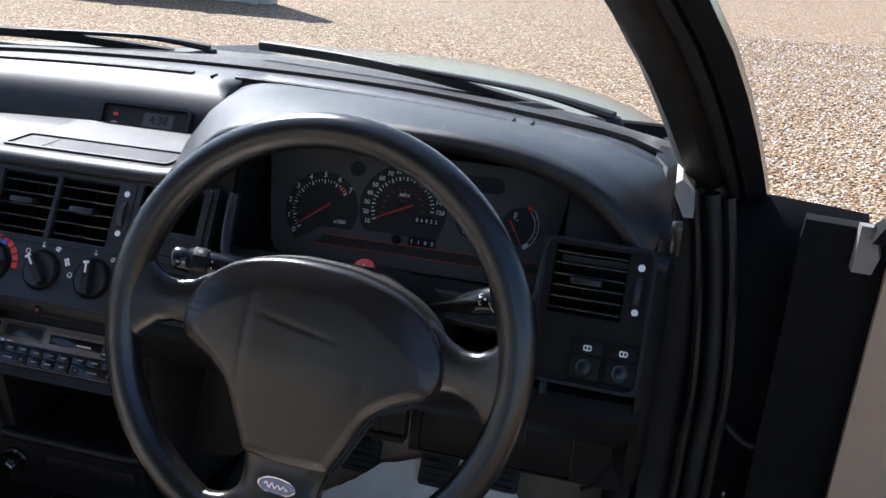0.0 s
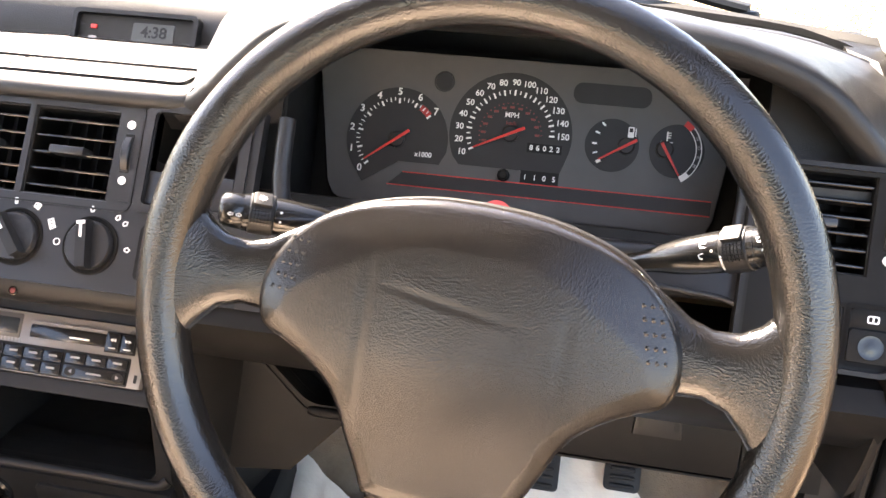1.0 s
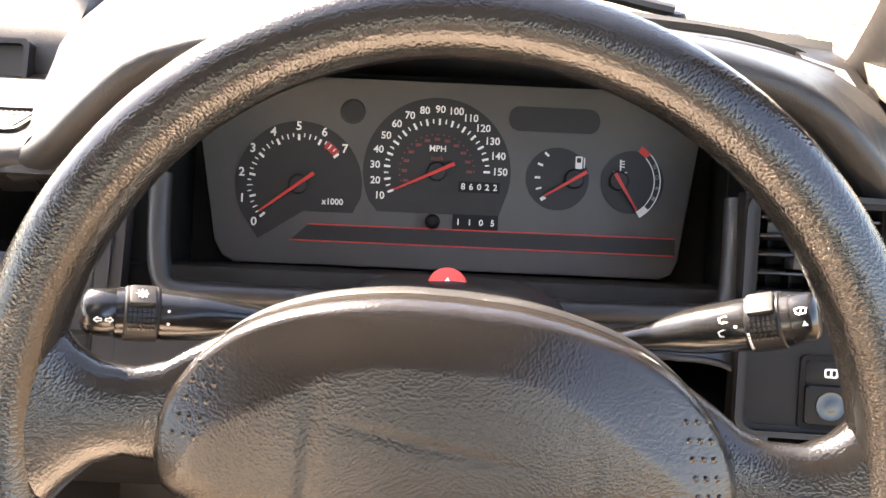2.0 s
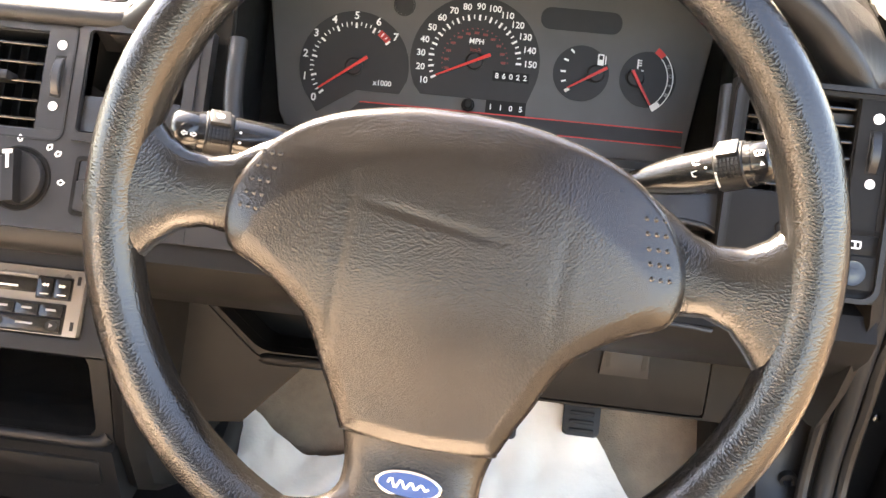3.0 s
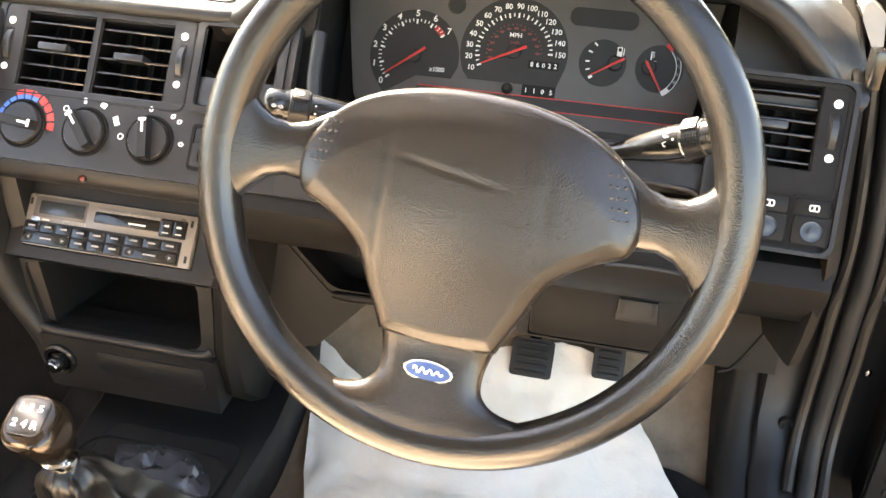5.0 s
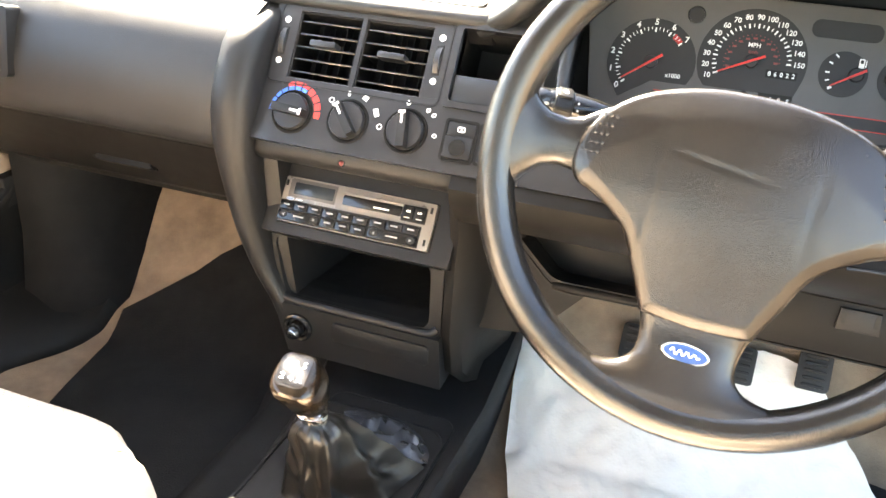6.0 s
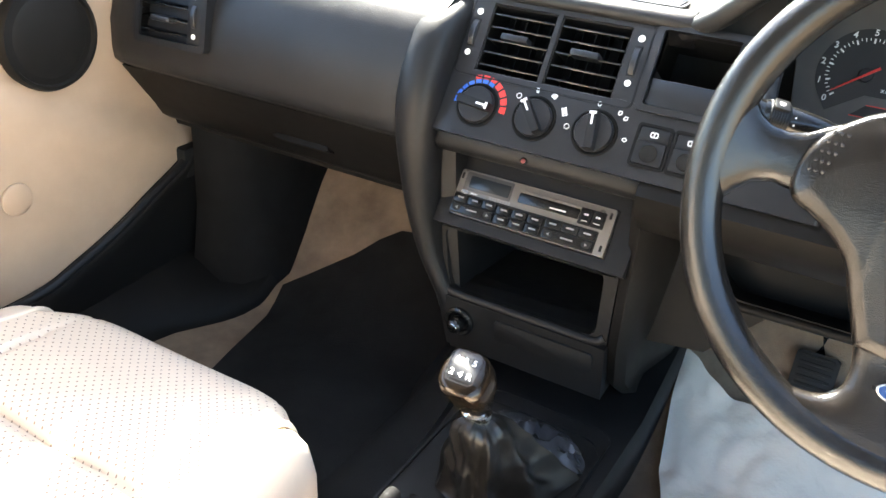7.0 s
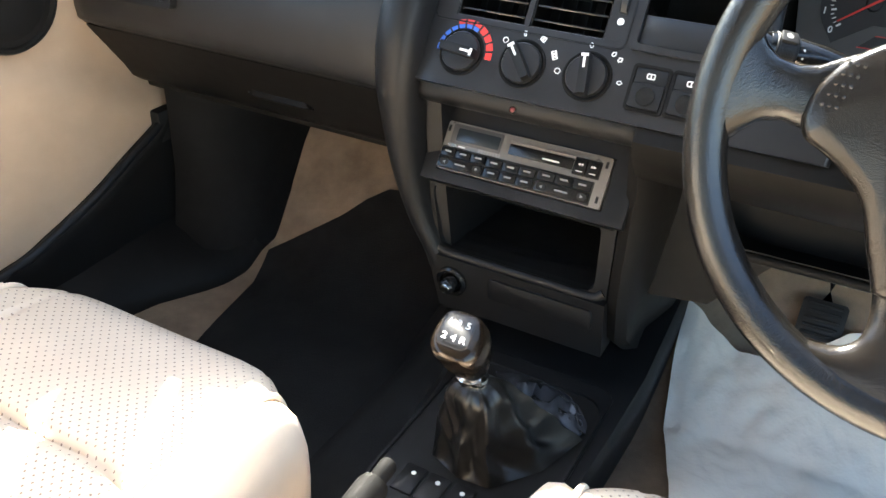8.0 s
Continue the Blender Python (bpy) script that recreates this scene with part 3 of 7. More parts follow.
for k in range(15):
    x = lerp(-1.07, -0.528, k / 14)
    e = max(0, (-1.0 - x) / 0.07) ** 2
    rows.append([(x, y + 0.05 * e, z - 0.02 * e) for y, z in prof])
sheet(bm, rows, 0.02, down=Vector((0, 0.8, -0.6)))
part("passenger_pad", bm, PAD, dash, "", 60)

# centre tray above the vents
bm = bmesh.new()
loft(bm, [[(x, y + dy, z - dz) for y, z in ((0.727, 0.989), (0.722, 0.9915), (0.7195, 0.996), (0.7205, 1.001), (0.7255, 1.0055), (0.733, 1.008), (0.741, 1.0075), (0.749, 1.004), (0.757, 1.001), (0.80, 1.0), (0.94, 1.0), (0.94, 0.97), (0.74, 0.97))] for x, dy, dz in ((-0.552, 0.03, 0.014), (-0.547, 0.012, 0.005), (-0.538, 0.003, 0.001), (-0.525, 0, 0), (-0.4, 0, 0), (-0.285, 0, 0), (-0.272, 0.004, 0))])
part("centre_tray", bm, PAD, dash, "", 60)
bm = bmesh.new()
ring(bm, round_rect(-0.527, -0.296, 0.7665, 0.822, 0.006), round_rect(-0.5235, -0.299, 0.7700, 0.818, 0.004), 0.996, 1.0035)
part("tray_rim", bm, PAD, dash, "raised rim of the small tray")
# Flat dark plate on the tray imitates the shade of a sunken end.
bm = bmesh.new()
outline(bm, round_rect(-0.5225, -0.478, 0.772, 0.816, 0.003), 0.995, 1.0012)
part("tray_well_shade", bm, DEEP, dash, "dark plate standing in for the shaded well of the tray")
bm = bmesh.new()
for k in range(44):
    box(bm, -0.474 + k * 0.0039, -0.4722 + k * 0.0039, 0.772, 0.816, 0.996, 1.0016)
for k in range(11):
    box(bm, -0.474, -0.304, 0.7725 + k * 0.004, 0.7743 + k * 0.004, 0.996, 1.0014)
part("tray_mat", bm, PAD, dash, "ribbed rubber mat in the tray")

# binnacle hood: arches from the lip back to the pad
L0 = [(-0.290, 0.998), (-0.276, 1.004), (-0.25, 1.022), (-0.22, 1.049), (-0.18, 1.077), (-0.1, 1.093), (0, 1.097), (0.1, 1.093), (0.17, 1.079), (0.212, 1.060), (0.249, 1.027), (0.269, 1.002), (0.290, 0.993)]
L1 = [(-0.312, 0.985), (-0.302, 1.008), (-0.278, 1.036), (-0.244, 1.063), (-0.19, 1.083), (-0.1, 1.094), (0, 1.096), (0.1, 1.09), (0.17, 1.078), (0.214, 1.066), (0.254, 1.043), (0.277, 1.024), (0.292, 1.008)]
L2 = [(-0.336, 0.985), (-0.332, 1.012), (-0.318, 1.036), (-0.28, 1.058), (-0.21, 1.072), (-0.1, 1.080), (0, 1.081), (0.1, 1.077), (0.17, 1.069), (0.212, 1.062), (0.25, 1.053), (0.276, 1.042), (0.289, 1.03)]
L3 = [(-0.340, 0.985), (-0.338, 1.02), (-0.333, 1.045), (-0.29, 1.059), (-0.21, 1.061), (-0.1, 1.062), (0, 1.062), (0.1, 1.062), (0.17, 1.061), (0.212, 1.059), (0.25, 1.053), (0.276, 1.045), (0.289, 1.035)]


def arch(pts, s, grow=0.0, lift=0.0, dy=0.0):
    """s 0 at the lip, 1 at the pad."""
    out = []
    for x, z in pts:
        foot = 0.03 * max(0.0, min(1.0, (1.03 - z) / 0.04)) if x < 0 else 0.0
        out.append(Vector((x * (1 - grow), lerp(0.708 + foot, defroster(x) - 0.002, s) + dy, z - lift)))
    return smooth_line(out, 3)


bm = bmesh.new()
rings = [arch(L3, 1.0), arch(L2, 0.66), arch(L1, 0.3), arch(L0, 0.05), arch(L0, 0.012, 0.001, 0.002, -0.002), arch(L0, 0.0, 0.006, 0.006, -0.004), arch(L0, 0.0, 0.016, 0.012, -0.004), arch(L0, 0.0, 0.026, 0.018, -0.001), arch(L0, 0.0, 0.034, 0.021, 0.004)]
rings.append([Vector((v.x * 0.94, 0.765, min(v.z - 0.021, 1.066))) for v in arch(L0, 0.0)])
rings.append([Vector((v.x * 0.89, 0.84, min(v.z - 0.02, 1.05))) for v in arch(L0, 0.0)])
loft(bm, rings, closed=False)
part("binnacle_hood", bm, PAD, dash, "", 60)

# flat faces inside the hood either side of the dials
for xs, label in (([lerp(0.182, 0.268, k / 10) for k in range(11)], "brown-black inner face of the hood"), ([lerp(-0.272, -0.196, k / 8) for k in range(9)], "")):
    bm = bmesh.new()
    rows = []
    for x in xs:
        top = max(1.0, table(x, L0) - 0.012)
        rows.append([(x, 0.735 + 0.45 * (z - 0.985), z) for z in [lerp(0.985, top, k / 4) for k in range(5)]])
    sheet(bm, rows, 0.004, down=Vector((0, 1, 0)))
    part("hood_face", bm, PILLAR, dash, label)
# thin lip inside the hood's driver end and the ledge below it
bm = bmesh.new()
tube(bm, smooth_line([(0.150, 0.722, 1.066), (0.175, 0.720, 1.057), (0.208, 0.718, 1.040), (0.236, 0.716, 1.015), (0.251, 0.714, 0.996)], 5), 0.0032, 8)
part("inner_lip", bm, PILLAR, dash, "thin brown-black lip inside the hood")
bm = bmesh.new()
loft(bm, [[(x, y, z) for y, z in ((0.752, 0.992), (0.716, 0.990), (0.706, 0.986), (0.704, 0.978), (0.712, 0.972), (0.752, 0.972))] for x in (0.186, 0.22, 0.258)])
part("inner_ledge", bm, PILLAR, dash)

# windscreen slots along the pad
for x0, x1, dy in ((-1.0, -0.405, 0.0), (-0.335, 0.075, 0.0)):
    bm = bmesh.new()
    row = [(lerp(x0, x1, k / 20)) for k in range(21)]
    loft(bm, [[(x, defroster(x) - 0.004, 1.0592), (x, defroster(x) + 0.006, 1.0597), (x, defroster(x) + 0.006, 1.063), (x, defroster(x) - 0.004, 1.0625)] for x in row])
    slot = part("defroster_slot", bm, DEEP, dash, "narrow black windscreen air slot")
    for k in range(14):
        x = lerp(x0, x1, (k + 0.5) / 14)
        bm = bmesh.new()
        box(bm, x - 0.001, x + 0.001, defroster(x) - 0.005, defroster(x) + 0.007, 1.061, 1.0632)
        part("rib", bm, PAD, slot)
# small notches in the pad by the slots
for x, y in ((0.108, 0.947), (0.083, 0.953), (-0.37, 1.02)):
    bm = bmesh.new()
    box(bm, x - 0.0008, x + 0.0008, y - 0.012, y + 0.008, 1.056, 1.0622)
    part("seam", bm, DEEP, dash)
# end cap at the driver's door
bm = bmesh.new()
loft(bm, [[(x, 0.69 + dy, z) for x in (0.276,)] + [(0.287, 0.70 + dy, z), (0.295, 0.73 + dy, z), (0.297, 1.0, z), (0.27, 1.0, z), (0.262, 0.74 + dy, z)] for z, dy in ((0.742, -0.004), (0.75, -0.02), (0.79, -0.036), (0.83, -0.045), (0.86, -0.05), (0.90, -0.03), (0.96, 0.0), (1.0, 0.02), (1.03, 0.09), (1.05, 0.16))])
part("end_cap", bm, MATT, dash)
bm = bmesh.new()
box(bm, 0.2865, 0.2975, 0.717, 0.736, 0.995, 1.028, 0.002)
part("end_latch", bm, GLOSS, dash, "glossy black slotted insert")
bm = bmesh.new()
loft(bm, [[(0.298, y, z - 0.012), (0.286, y + 0.004, z + 0.010), (0.292, y + 0.006, z + 0.014), (0.306, y + 0.004, z + 0.004), (0.308, y, z - 0.012)] for y, z in ((0.778, 1.030), (0.786, 1.040), (0.82, 1.045), (0.87, 1.050), (0.905, 1.053))])
part("corner_finisher", bm, FINISHER, dash, "pale grey corner finisher")

# lower dash: knee panels either side of the column
SF = face_frame(0, 0.668, 0.901, 31.8)
bm = bmesh.new()
loft(bm, [[(x, y, z) for y, z in ((0.668, 0.866), (0.648, 0.862), (0.636, 0.848), (0.640, 0.832), (0.665, 0.80), (0.70, 0.79), (0.74, 0.80), (0.74, 0.866))] for x in (-0.275, -0.1, 0.12, 0.283)])
part("lower_rail", bm, MATT, dash)
KP = face_frame(0, 0.742, 0.752, 16)


def plate(bm, outer, inner, h0, h1, m, n=96):
    """A flat panel with one shaped opening: both outlines cut at equal angles round the opening's middle."""
    c = Vector((sum(p[0] for p in inner) / len(inner), sum(p[1] for p in inner) / len(inner)))

    def hit(poly, a):
        d = Vector((math.cos(a), math.sin(a)))
        best = None
        for p, q in zip(poly, poly[1:] + poly[:1]):
            p, e = Vector(p) - c, Vector(q) - Vector(p)
            den = d.x * e.y - d.y * e.x
            if abs(den) > 1e-12:
                t, s = (p.x * e.y - p.y * e.x) / den, (p.x * d.y - p.y * d.x) / den
                if t > 0 and -1e-6 <= s <= 1 + 1e-6:
                    best = max(best or 0, t)
        return tuple(c + d * best)
    angs = sorted([2 * math.pi * k / n for k in range(n)] + [math.atan2(p[1] - c.y, p[0] - c.x) % (2 * math.pi) for p in outer])
    return ring(bm, [hit(outer, a) for a in angs], [hit(inner, a) for a in angs], h0, h1, m)


def soft(pts, n=5):
    """Closed rounded outline through corner points."""
    out = []
    k = len(pts)
    for i in range(k):
        a, b, c = Vector(pts[i - 1]), Vector(pts[i]), Vector(pts[(i + 1) % k])
        p, q = b + (a - b).normalized() * min(0.012, (a - b).length * 0.4), b + (c - b).normalized() * min(0.012, (c - b).length * 0.4)
        for j in range(n + 1):
            t = j / n
            out.append(tuple(p * (1 - t) ** 2 + b * 2 * t * (1 - t) + q * t * t))
    return out


POCKET = soft([(-0.231, 0.010), (-0.02, 0.013), (-0.02, -0.034), (-0.178, -0.036)])
bm = bmesh.new()
plate(bm, [(-0.285, -0.115), (-0.192, -0.104), (-0.180, -0.046), (0.02, -0.044), (0.02, 0.085), (-0.285, 0.085)], POCKET, -0.02, 0.0, KP)
part("knee_panel", bm, MATT, dash, "black knee panel with an open pocket")
bm = bmesh.new()
plate(bm, soft([(-0.250, 0.0195), (-0.012, 0.022), (-0.012, -0.0445), (-0.177, -0.0465)]), soft([(-0.2445, 0.0165), (-0.015, 0.019), (-0.015, -0.0415), (-0.1785, -0.0430)]), -0.001, 0.0022, KP)
part("pocket_rim", bm, MATT, dash, "raised line round the pocket")
bm = bmesh.new()
box(bm, -0.24, -0.012, -0.042, 0.02, -0.062, -0.0525, 0.002, m=KP)
plate(bm, soft([(-0.237, 0.0125), (-0.017, 0.0155), (-0.017, -0.037), (-0.180, -0.039)]), POCKET, -0.052, -0.0205, KP)
part("pocket_liner", bm, MATT, dash)
bm = bmesh.new()
outline(bm, round_rect(-0.222, -0.06, 0.022, 0.042, 0.003), -0.001, 0.0016, KP, 0.001)
part("blank_cover", bm, MATT, dash, "small black blanking cover")
bm = bmesh.new()
tube(bm, smooth_line([KP @ Vector(p) for p in ((-0.178, -0.0425, -0.004), (-0.165, -0.0425, 0.0), (-0.1, -0.0415, 0.0), (0.02, -0.0405, 0.0))], 5), 0.0052, 12)
part("lower_edge", bm, MATT, dash, "", 60)
# glovebox
glove = thing("glovebox", (-0.78, 0.7, 0.73), "black glovebox lid closed below the padded dash", "glovebox")
bm = bmesh.new()
prof = [(0.656, 0.832), (0.668, 0.815), (0.69, 0.785), (0.705, 0.765), (0.717, 0.745), (0.73, 0.735), (0.78, 0.735), (0.78, 0.832)]
loft(bm, [[(x, y, z) for y, z in prof] for x in (-1.04, -0.9, -0.75, -0.535)])
part("lid", bm, MATT, glove, "", 60)
GF = face_frame(-0.735, 0.702, 0.772, 38)
bm = bmesh.new()
plate(bm, soft([(-0.082, 0.024), (-0.006, 0.029), (0.050, -0.006), (-0.055, -0.006)]), soft([(-0.0795, 0.0225), (-0.007, 0.0275), (0.046, -0.0045), (-0.0545, -0.0045)]), -0.002, 0.0016, GF)
part("latch_surround", bm, MATT, glove)
bm = bmesh.new()
outline(bm, soft([(-0.050, 0.004), (0.034, 0.004), (0.045, -0.007), (-0.046, -0.007)]), 0.0, 0.008, GF, 0.002)
part("handle", bm, MATT, glove, "raised black finger pull")
bm = bmesh.new()
turn(bm, ((0.001, 0.003), (0.005, 0.0028), (0.006, 0.0)), 16, GF @ Matrix.Translation((-0.036, 0.0155, 0)))
part("lock", bm, GLOSS, glove, "small round lock")
# under-dash panel on the passenger side
bm = bmesh.new()
box(bm, -1.05, -0.53, 0.74, 1.05, 0.722, 0.735, 0.004)
part("under_panel", bm, MATT, dash)
# fuse cover right of the column, and the panel it sits in
FF = face_frame(0.12, 0.765, 0.735, 12)
bm = bmesh.new()
plate(bm, [(-0.10, -0.052), (0.168, -0.052), (0.168, 0.10), (-0.10, 0.10)], round_rect(-0.088, 0.098, -0.050, 0.013, 0.002), -0.02, 0.0, FF)
part("knee_bolster", bm, MATT, dash, "black lower dash panel beside the door post")
bm = bmesh.new()
outline(bm, round_rect(-0.0865, 0.0965, -0.0485, 0.0115, 0.003), -0.012, -0.001, FF, 0.0015)
part("fuse_cover", bm, MATT, dash, "smooth black fuse cover")
bm = bmesh.new()
outline(bm, [(0.002, 0.006), (0.042, 0.006), (0.044, -0.018), (0.0, -0.018)], -0.002, 0.004, FF, 0.0015)
catch = part("catch", bm, BLACK, dash, "moulded grey fuse cover catch")
for x in (0.0045, 0.0365):
    bm = bmesh.new()
    outline(bm, round_rect(x, x + 0.004, -0.010, 0.005, 0.001), 0.0035, 0.0046, FF)
    part("slot", bm, DEEP, catch)
bm = bmesh.new()
loft(bm, [[FF @ Vector((x, v, h)) for v, h in ((0.016, 0.0), (0.017, 0.007), (0.021, 0.011), (0.030, 0.012), (0.034, 0.009), (0.035, 0.0))] for x in (-0.09, 0.0, 0.10)])
part("shelf_bar", bm, MATT, dash, "rounded bar above the fuse cover")
bm = bmesh.new()
tube(bm, smooth_line([FF @ Vector(p) for p in ((0.104, 0.022, 0.0), (0.130, 0.024, 0.0), (0.154, 0.022, 0.0), (0.160, 0.012, 0.0), (0.152, -0.006, 0.0), (0.128, -0.048, 0.0), (0.112, -0.058, 0.0))], 6), 0.0022, 8)
part("pocket_line", bm, MATT, dash, "raised curved line in the lower dash")
# solid dark piece imitating a shaded opening under the column, with its thin rim
OF = face_frame(0.136, 0.648, 0.842, 55)
bm = bmesh.new()
outline(bm, [(0.034 * math.cos(radians(a)), -0.006 + 0.015 * math.sin(radians(a))) for a in range(0, 181, 12)], -0.02, 0.0105, OF, 0.001)
hole = part("key_opening_shade", bm, DEEP, dash, "solid dark piece standing in for a shaded opening beside the column")
bm = bmesh.new()
tube(bm, [OF @ Vector((x, -0.0075 - 0.002 * (x / 0.034) ** 2, 0.0108)) for x in (-0.036, -0.02, 0.0, 0.02, 0.036)], 0.0016, 8)
part("opening_rim", bm, FACIA, hole)
# ---- facia: centre panel with vents and heater dials ----
facia = thing("facia_panel", (-0.36, 0.66, 0.86), "dark grey plastic centre facia with vents and dials", "facia panel")
bm = bmesh.new()
holed(bm, -0.515, -0.205, -0.047, 0.112, [(-0.485, -0.411, 0.026, 0.100), (-0.405, -0.329, 0.026, 0.100), (-0.296, -0.222, 0.027, 0.104)], 0.012, SF)
part("panel", bm, FACIA, facia)
# facia below the dials, cut away in an arch round the column
ARCH = ((0.0, 0.012), (0.12, 0.0105), (0.141, 0.009), (0.154, 0.0086), (0.1685, 0.0065), (0.1765, 0.0025), (0.1815, -0.004), (0.186, -0.0137), (0.189, -0.0252), (0.1905, -0.047))
bm = bmesh.new()
us = [-0.205] + [-0.006 - 0.55 * p[0] for p in reversed(ARCH)] + [p[0] - 0.006 for p in ARCH[1:]] + [0.19]
foot = [-0.047] + [p[1] for p in reversed(ARCH)] + [p[1] for p in ARCH[1:]] + [-0.047]
sheet(bm, [[(u, lerp(0.030, v, k / 3), 0.0) for k in range(4)] for u, v in zip(us, foot)], 0.012, SF)
part("column_arch", bm, FACIA, facia, "grey facia cut in an arch round the column")
bm = bmesh.new()
tube(bm, smooth_line([SF @ Vector((u, v, -0.001)) for u, v in zip(us[1:-1], foot[1:-1])], 3), 0.0024, 8)
part("arch_lip", bm, FACIA, facia, "", 60)
# raised border left of the panel running down the stack
bm = bmesh.new()
border = smooth_line([(-0.53, 0.735, 0.991), (-0.53, 0.674, 0.968), (-0.53, 0.641, 0.915), (-0.53, 0.632, 0.87), (-0.5295, 0.631, 0.835), (-0.5255, 0.640, 0.76), (-0.513, 0.648, 0.70), (-0.500, 0.652, 0.668), (-0.492, 0.655, 0.648), (-0.486, 0.66, 0.62)], 4)
loft(bm, [[p + Vector((o[0] * w, o[1], o[2])) for o in ((-0.033, 0.12, 0), (-0.032, 0.016, 0), (-0.028, 0.006, 0), (-0.020, -0.001, 0), (-0.008, -0.0045, 0), (0.004, -0.004, 0), (0.012, -0.001, 0), (0.018, 0.006, 0), (0.020, 0.02, 0), (0.022, 0.12, 0))] for p in border for w in (table(p.z, ((0.62, 0.5), (0.70, 0.6), (0.80, 0.8), (0.88, 1.0))),)])
part("border", bm, BLACK, facia, "", 120)


def louvre_vent(root, x0, x1, v0, v1, m, tab_v, slats=5):
    """Black air vent: deep box, slats, and the tab that aims it."""
    bm = bmesh.new()
    box(bm, x0, x1, v0, v1, -0.05, -0.045, m=m)
    for a, b, c, d in ((x0 - 0.001, x0, v0, v1), (x1, x1 + 0.001, v0, v1), (x0, x1, v0 - 0.001, v0), (x0, x1, v1, v1 + 0.001)):
        box(bm, a, b, c, d, -0.046, -0.003, m=m)
    well = part("vent", bm, DEEP, root, "black louvred air vent")
    for k in range(slats):
        v = lerp(v0, v1, (k + 0.6) / (slats + 0.1))
        bm = bmesh.new()
        tilt = Matrix.Translation((0, v, -0.012)) @ Matrix.Rotation(radians(13), 4, "X")
        box(bm, x0 + 0.0005, x1 - 0.0005, -0.0011, 0.0011, -0.011, 0.009, 0.0009, 2, m @ tilt)
        part("slat", bm, GLOSS, well)
    for k in range(4):
        x = lerp(x0, x1, (k + 1) / 5)
        bm = bmesh.new()
        box(bm, x - 0.0008, x + 0.0008, v0, v1, -0.042, -0.028, m=m)
        part("fin", bm, DEEP, well)
    bm = bmesh.new()
    xm = lerp(x0, x1, 0.47)
    box(bm, xm - 0.0155, xm + 0.0155, tab_v - 0.0035, tab_v + 0.0035, -0.012, 0.004, 0.0015, 2, m)
    part("tab", bm, FACIA, well, "grey finger tab")


louvre_vent(facia, -0.484, -0.412, 0.027, 0.099, SF, 0.066)
louvre_vent(facia, -0.404, -0.330, 0.027, 0.099, SF, 0.064)


def thumbwheel(root, x, v0, v1, m):
    bm = bmesh.new()
    box(bm, x - 0.0045, x + 0.0045, v0, v1, -0.006, 0.0006, 0.0008, 1, m)
    slot = part("wheel_slot", bm, DEEP, root)
    bm = bmesh.new()
    c = Matrix.Translation((x, (v0 + v1) / 2, -0.017)) @ Matrix.Rotation(radians(90), 4, "Y")
    r = 0.0225
    turn(bm, ((r - 0.001, -0.0034), (r, -0.0026), (r, 0.0026), (r - 0.001, 0.0034)), 40, m @ c)
    part("thumbwheel", bm, FACIA, slot, "ribbed vent thumbwheel")
    for v, rr in ((v1 + 0.0075, 0.0036), (v0 - 0.0065, 0.0034)):
        bm = bmesh.new()
        outline(bm, disc(x, v, rr, 16), 0.0, 0.0006, m)
        part("mark", bm, WHITE, root)


thumbwheel(facia, -0.4995, 0.049, 0.081, SF)
thumbwheel(facia, -0.3172, 0.0505, 0.083, SF)
# border line round the vent group
bm = bmesh.new()
ring(bm, round_rect(-0.509, -0.306, 0.018, 0.108, 0.008), round_rect(-0.5075, -0.3075, 0.0195, 0.1065, 0.007), -0.001, 0.0008, SF)
part("vent_border", bm, BLACK, facia)
# oddments slot right of the vents
bm = bmesh.new()
box(bm, -0.296, -0.222, 0.027, 0.104, -0.075, -0.07, m=SF)
for a, b, c, d in ((-0.298, -0.296, 0.027, 0.104), (-0.222, -0.22, 0.027, 0.104), (-0.296, -0.222, 0.025, 0.027), (-0.296, -0.222, 0.104, 0.106)):
    box(bm, a, b, c, d, -0.072, -0.002, m=SF)
part("slot_box", bm, DEEP, facia, "open black oddments slot")
bm = bmesh.new()
box(bm, -0.2955, -0.2225, 0.0275, 0.055, -0.012, -0.001, 0.0012, 2, SF)
part("slot_blank", bm, FACIA, facia)
bm = bmesh.new()
ring(bm, round_rect(-0.303, -0.212, 0.02, 0.109, 0.006), round_rect(-0.2965, -0.2185, 0.0265, 0.1035, 0.004), -0.001, 0.003, SF)
part("slot_frame", bm, FACIA, facia)


KNOB_V = -0.0118


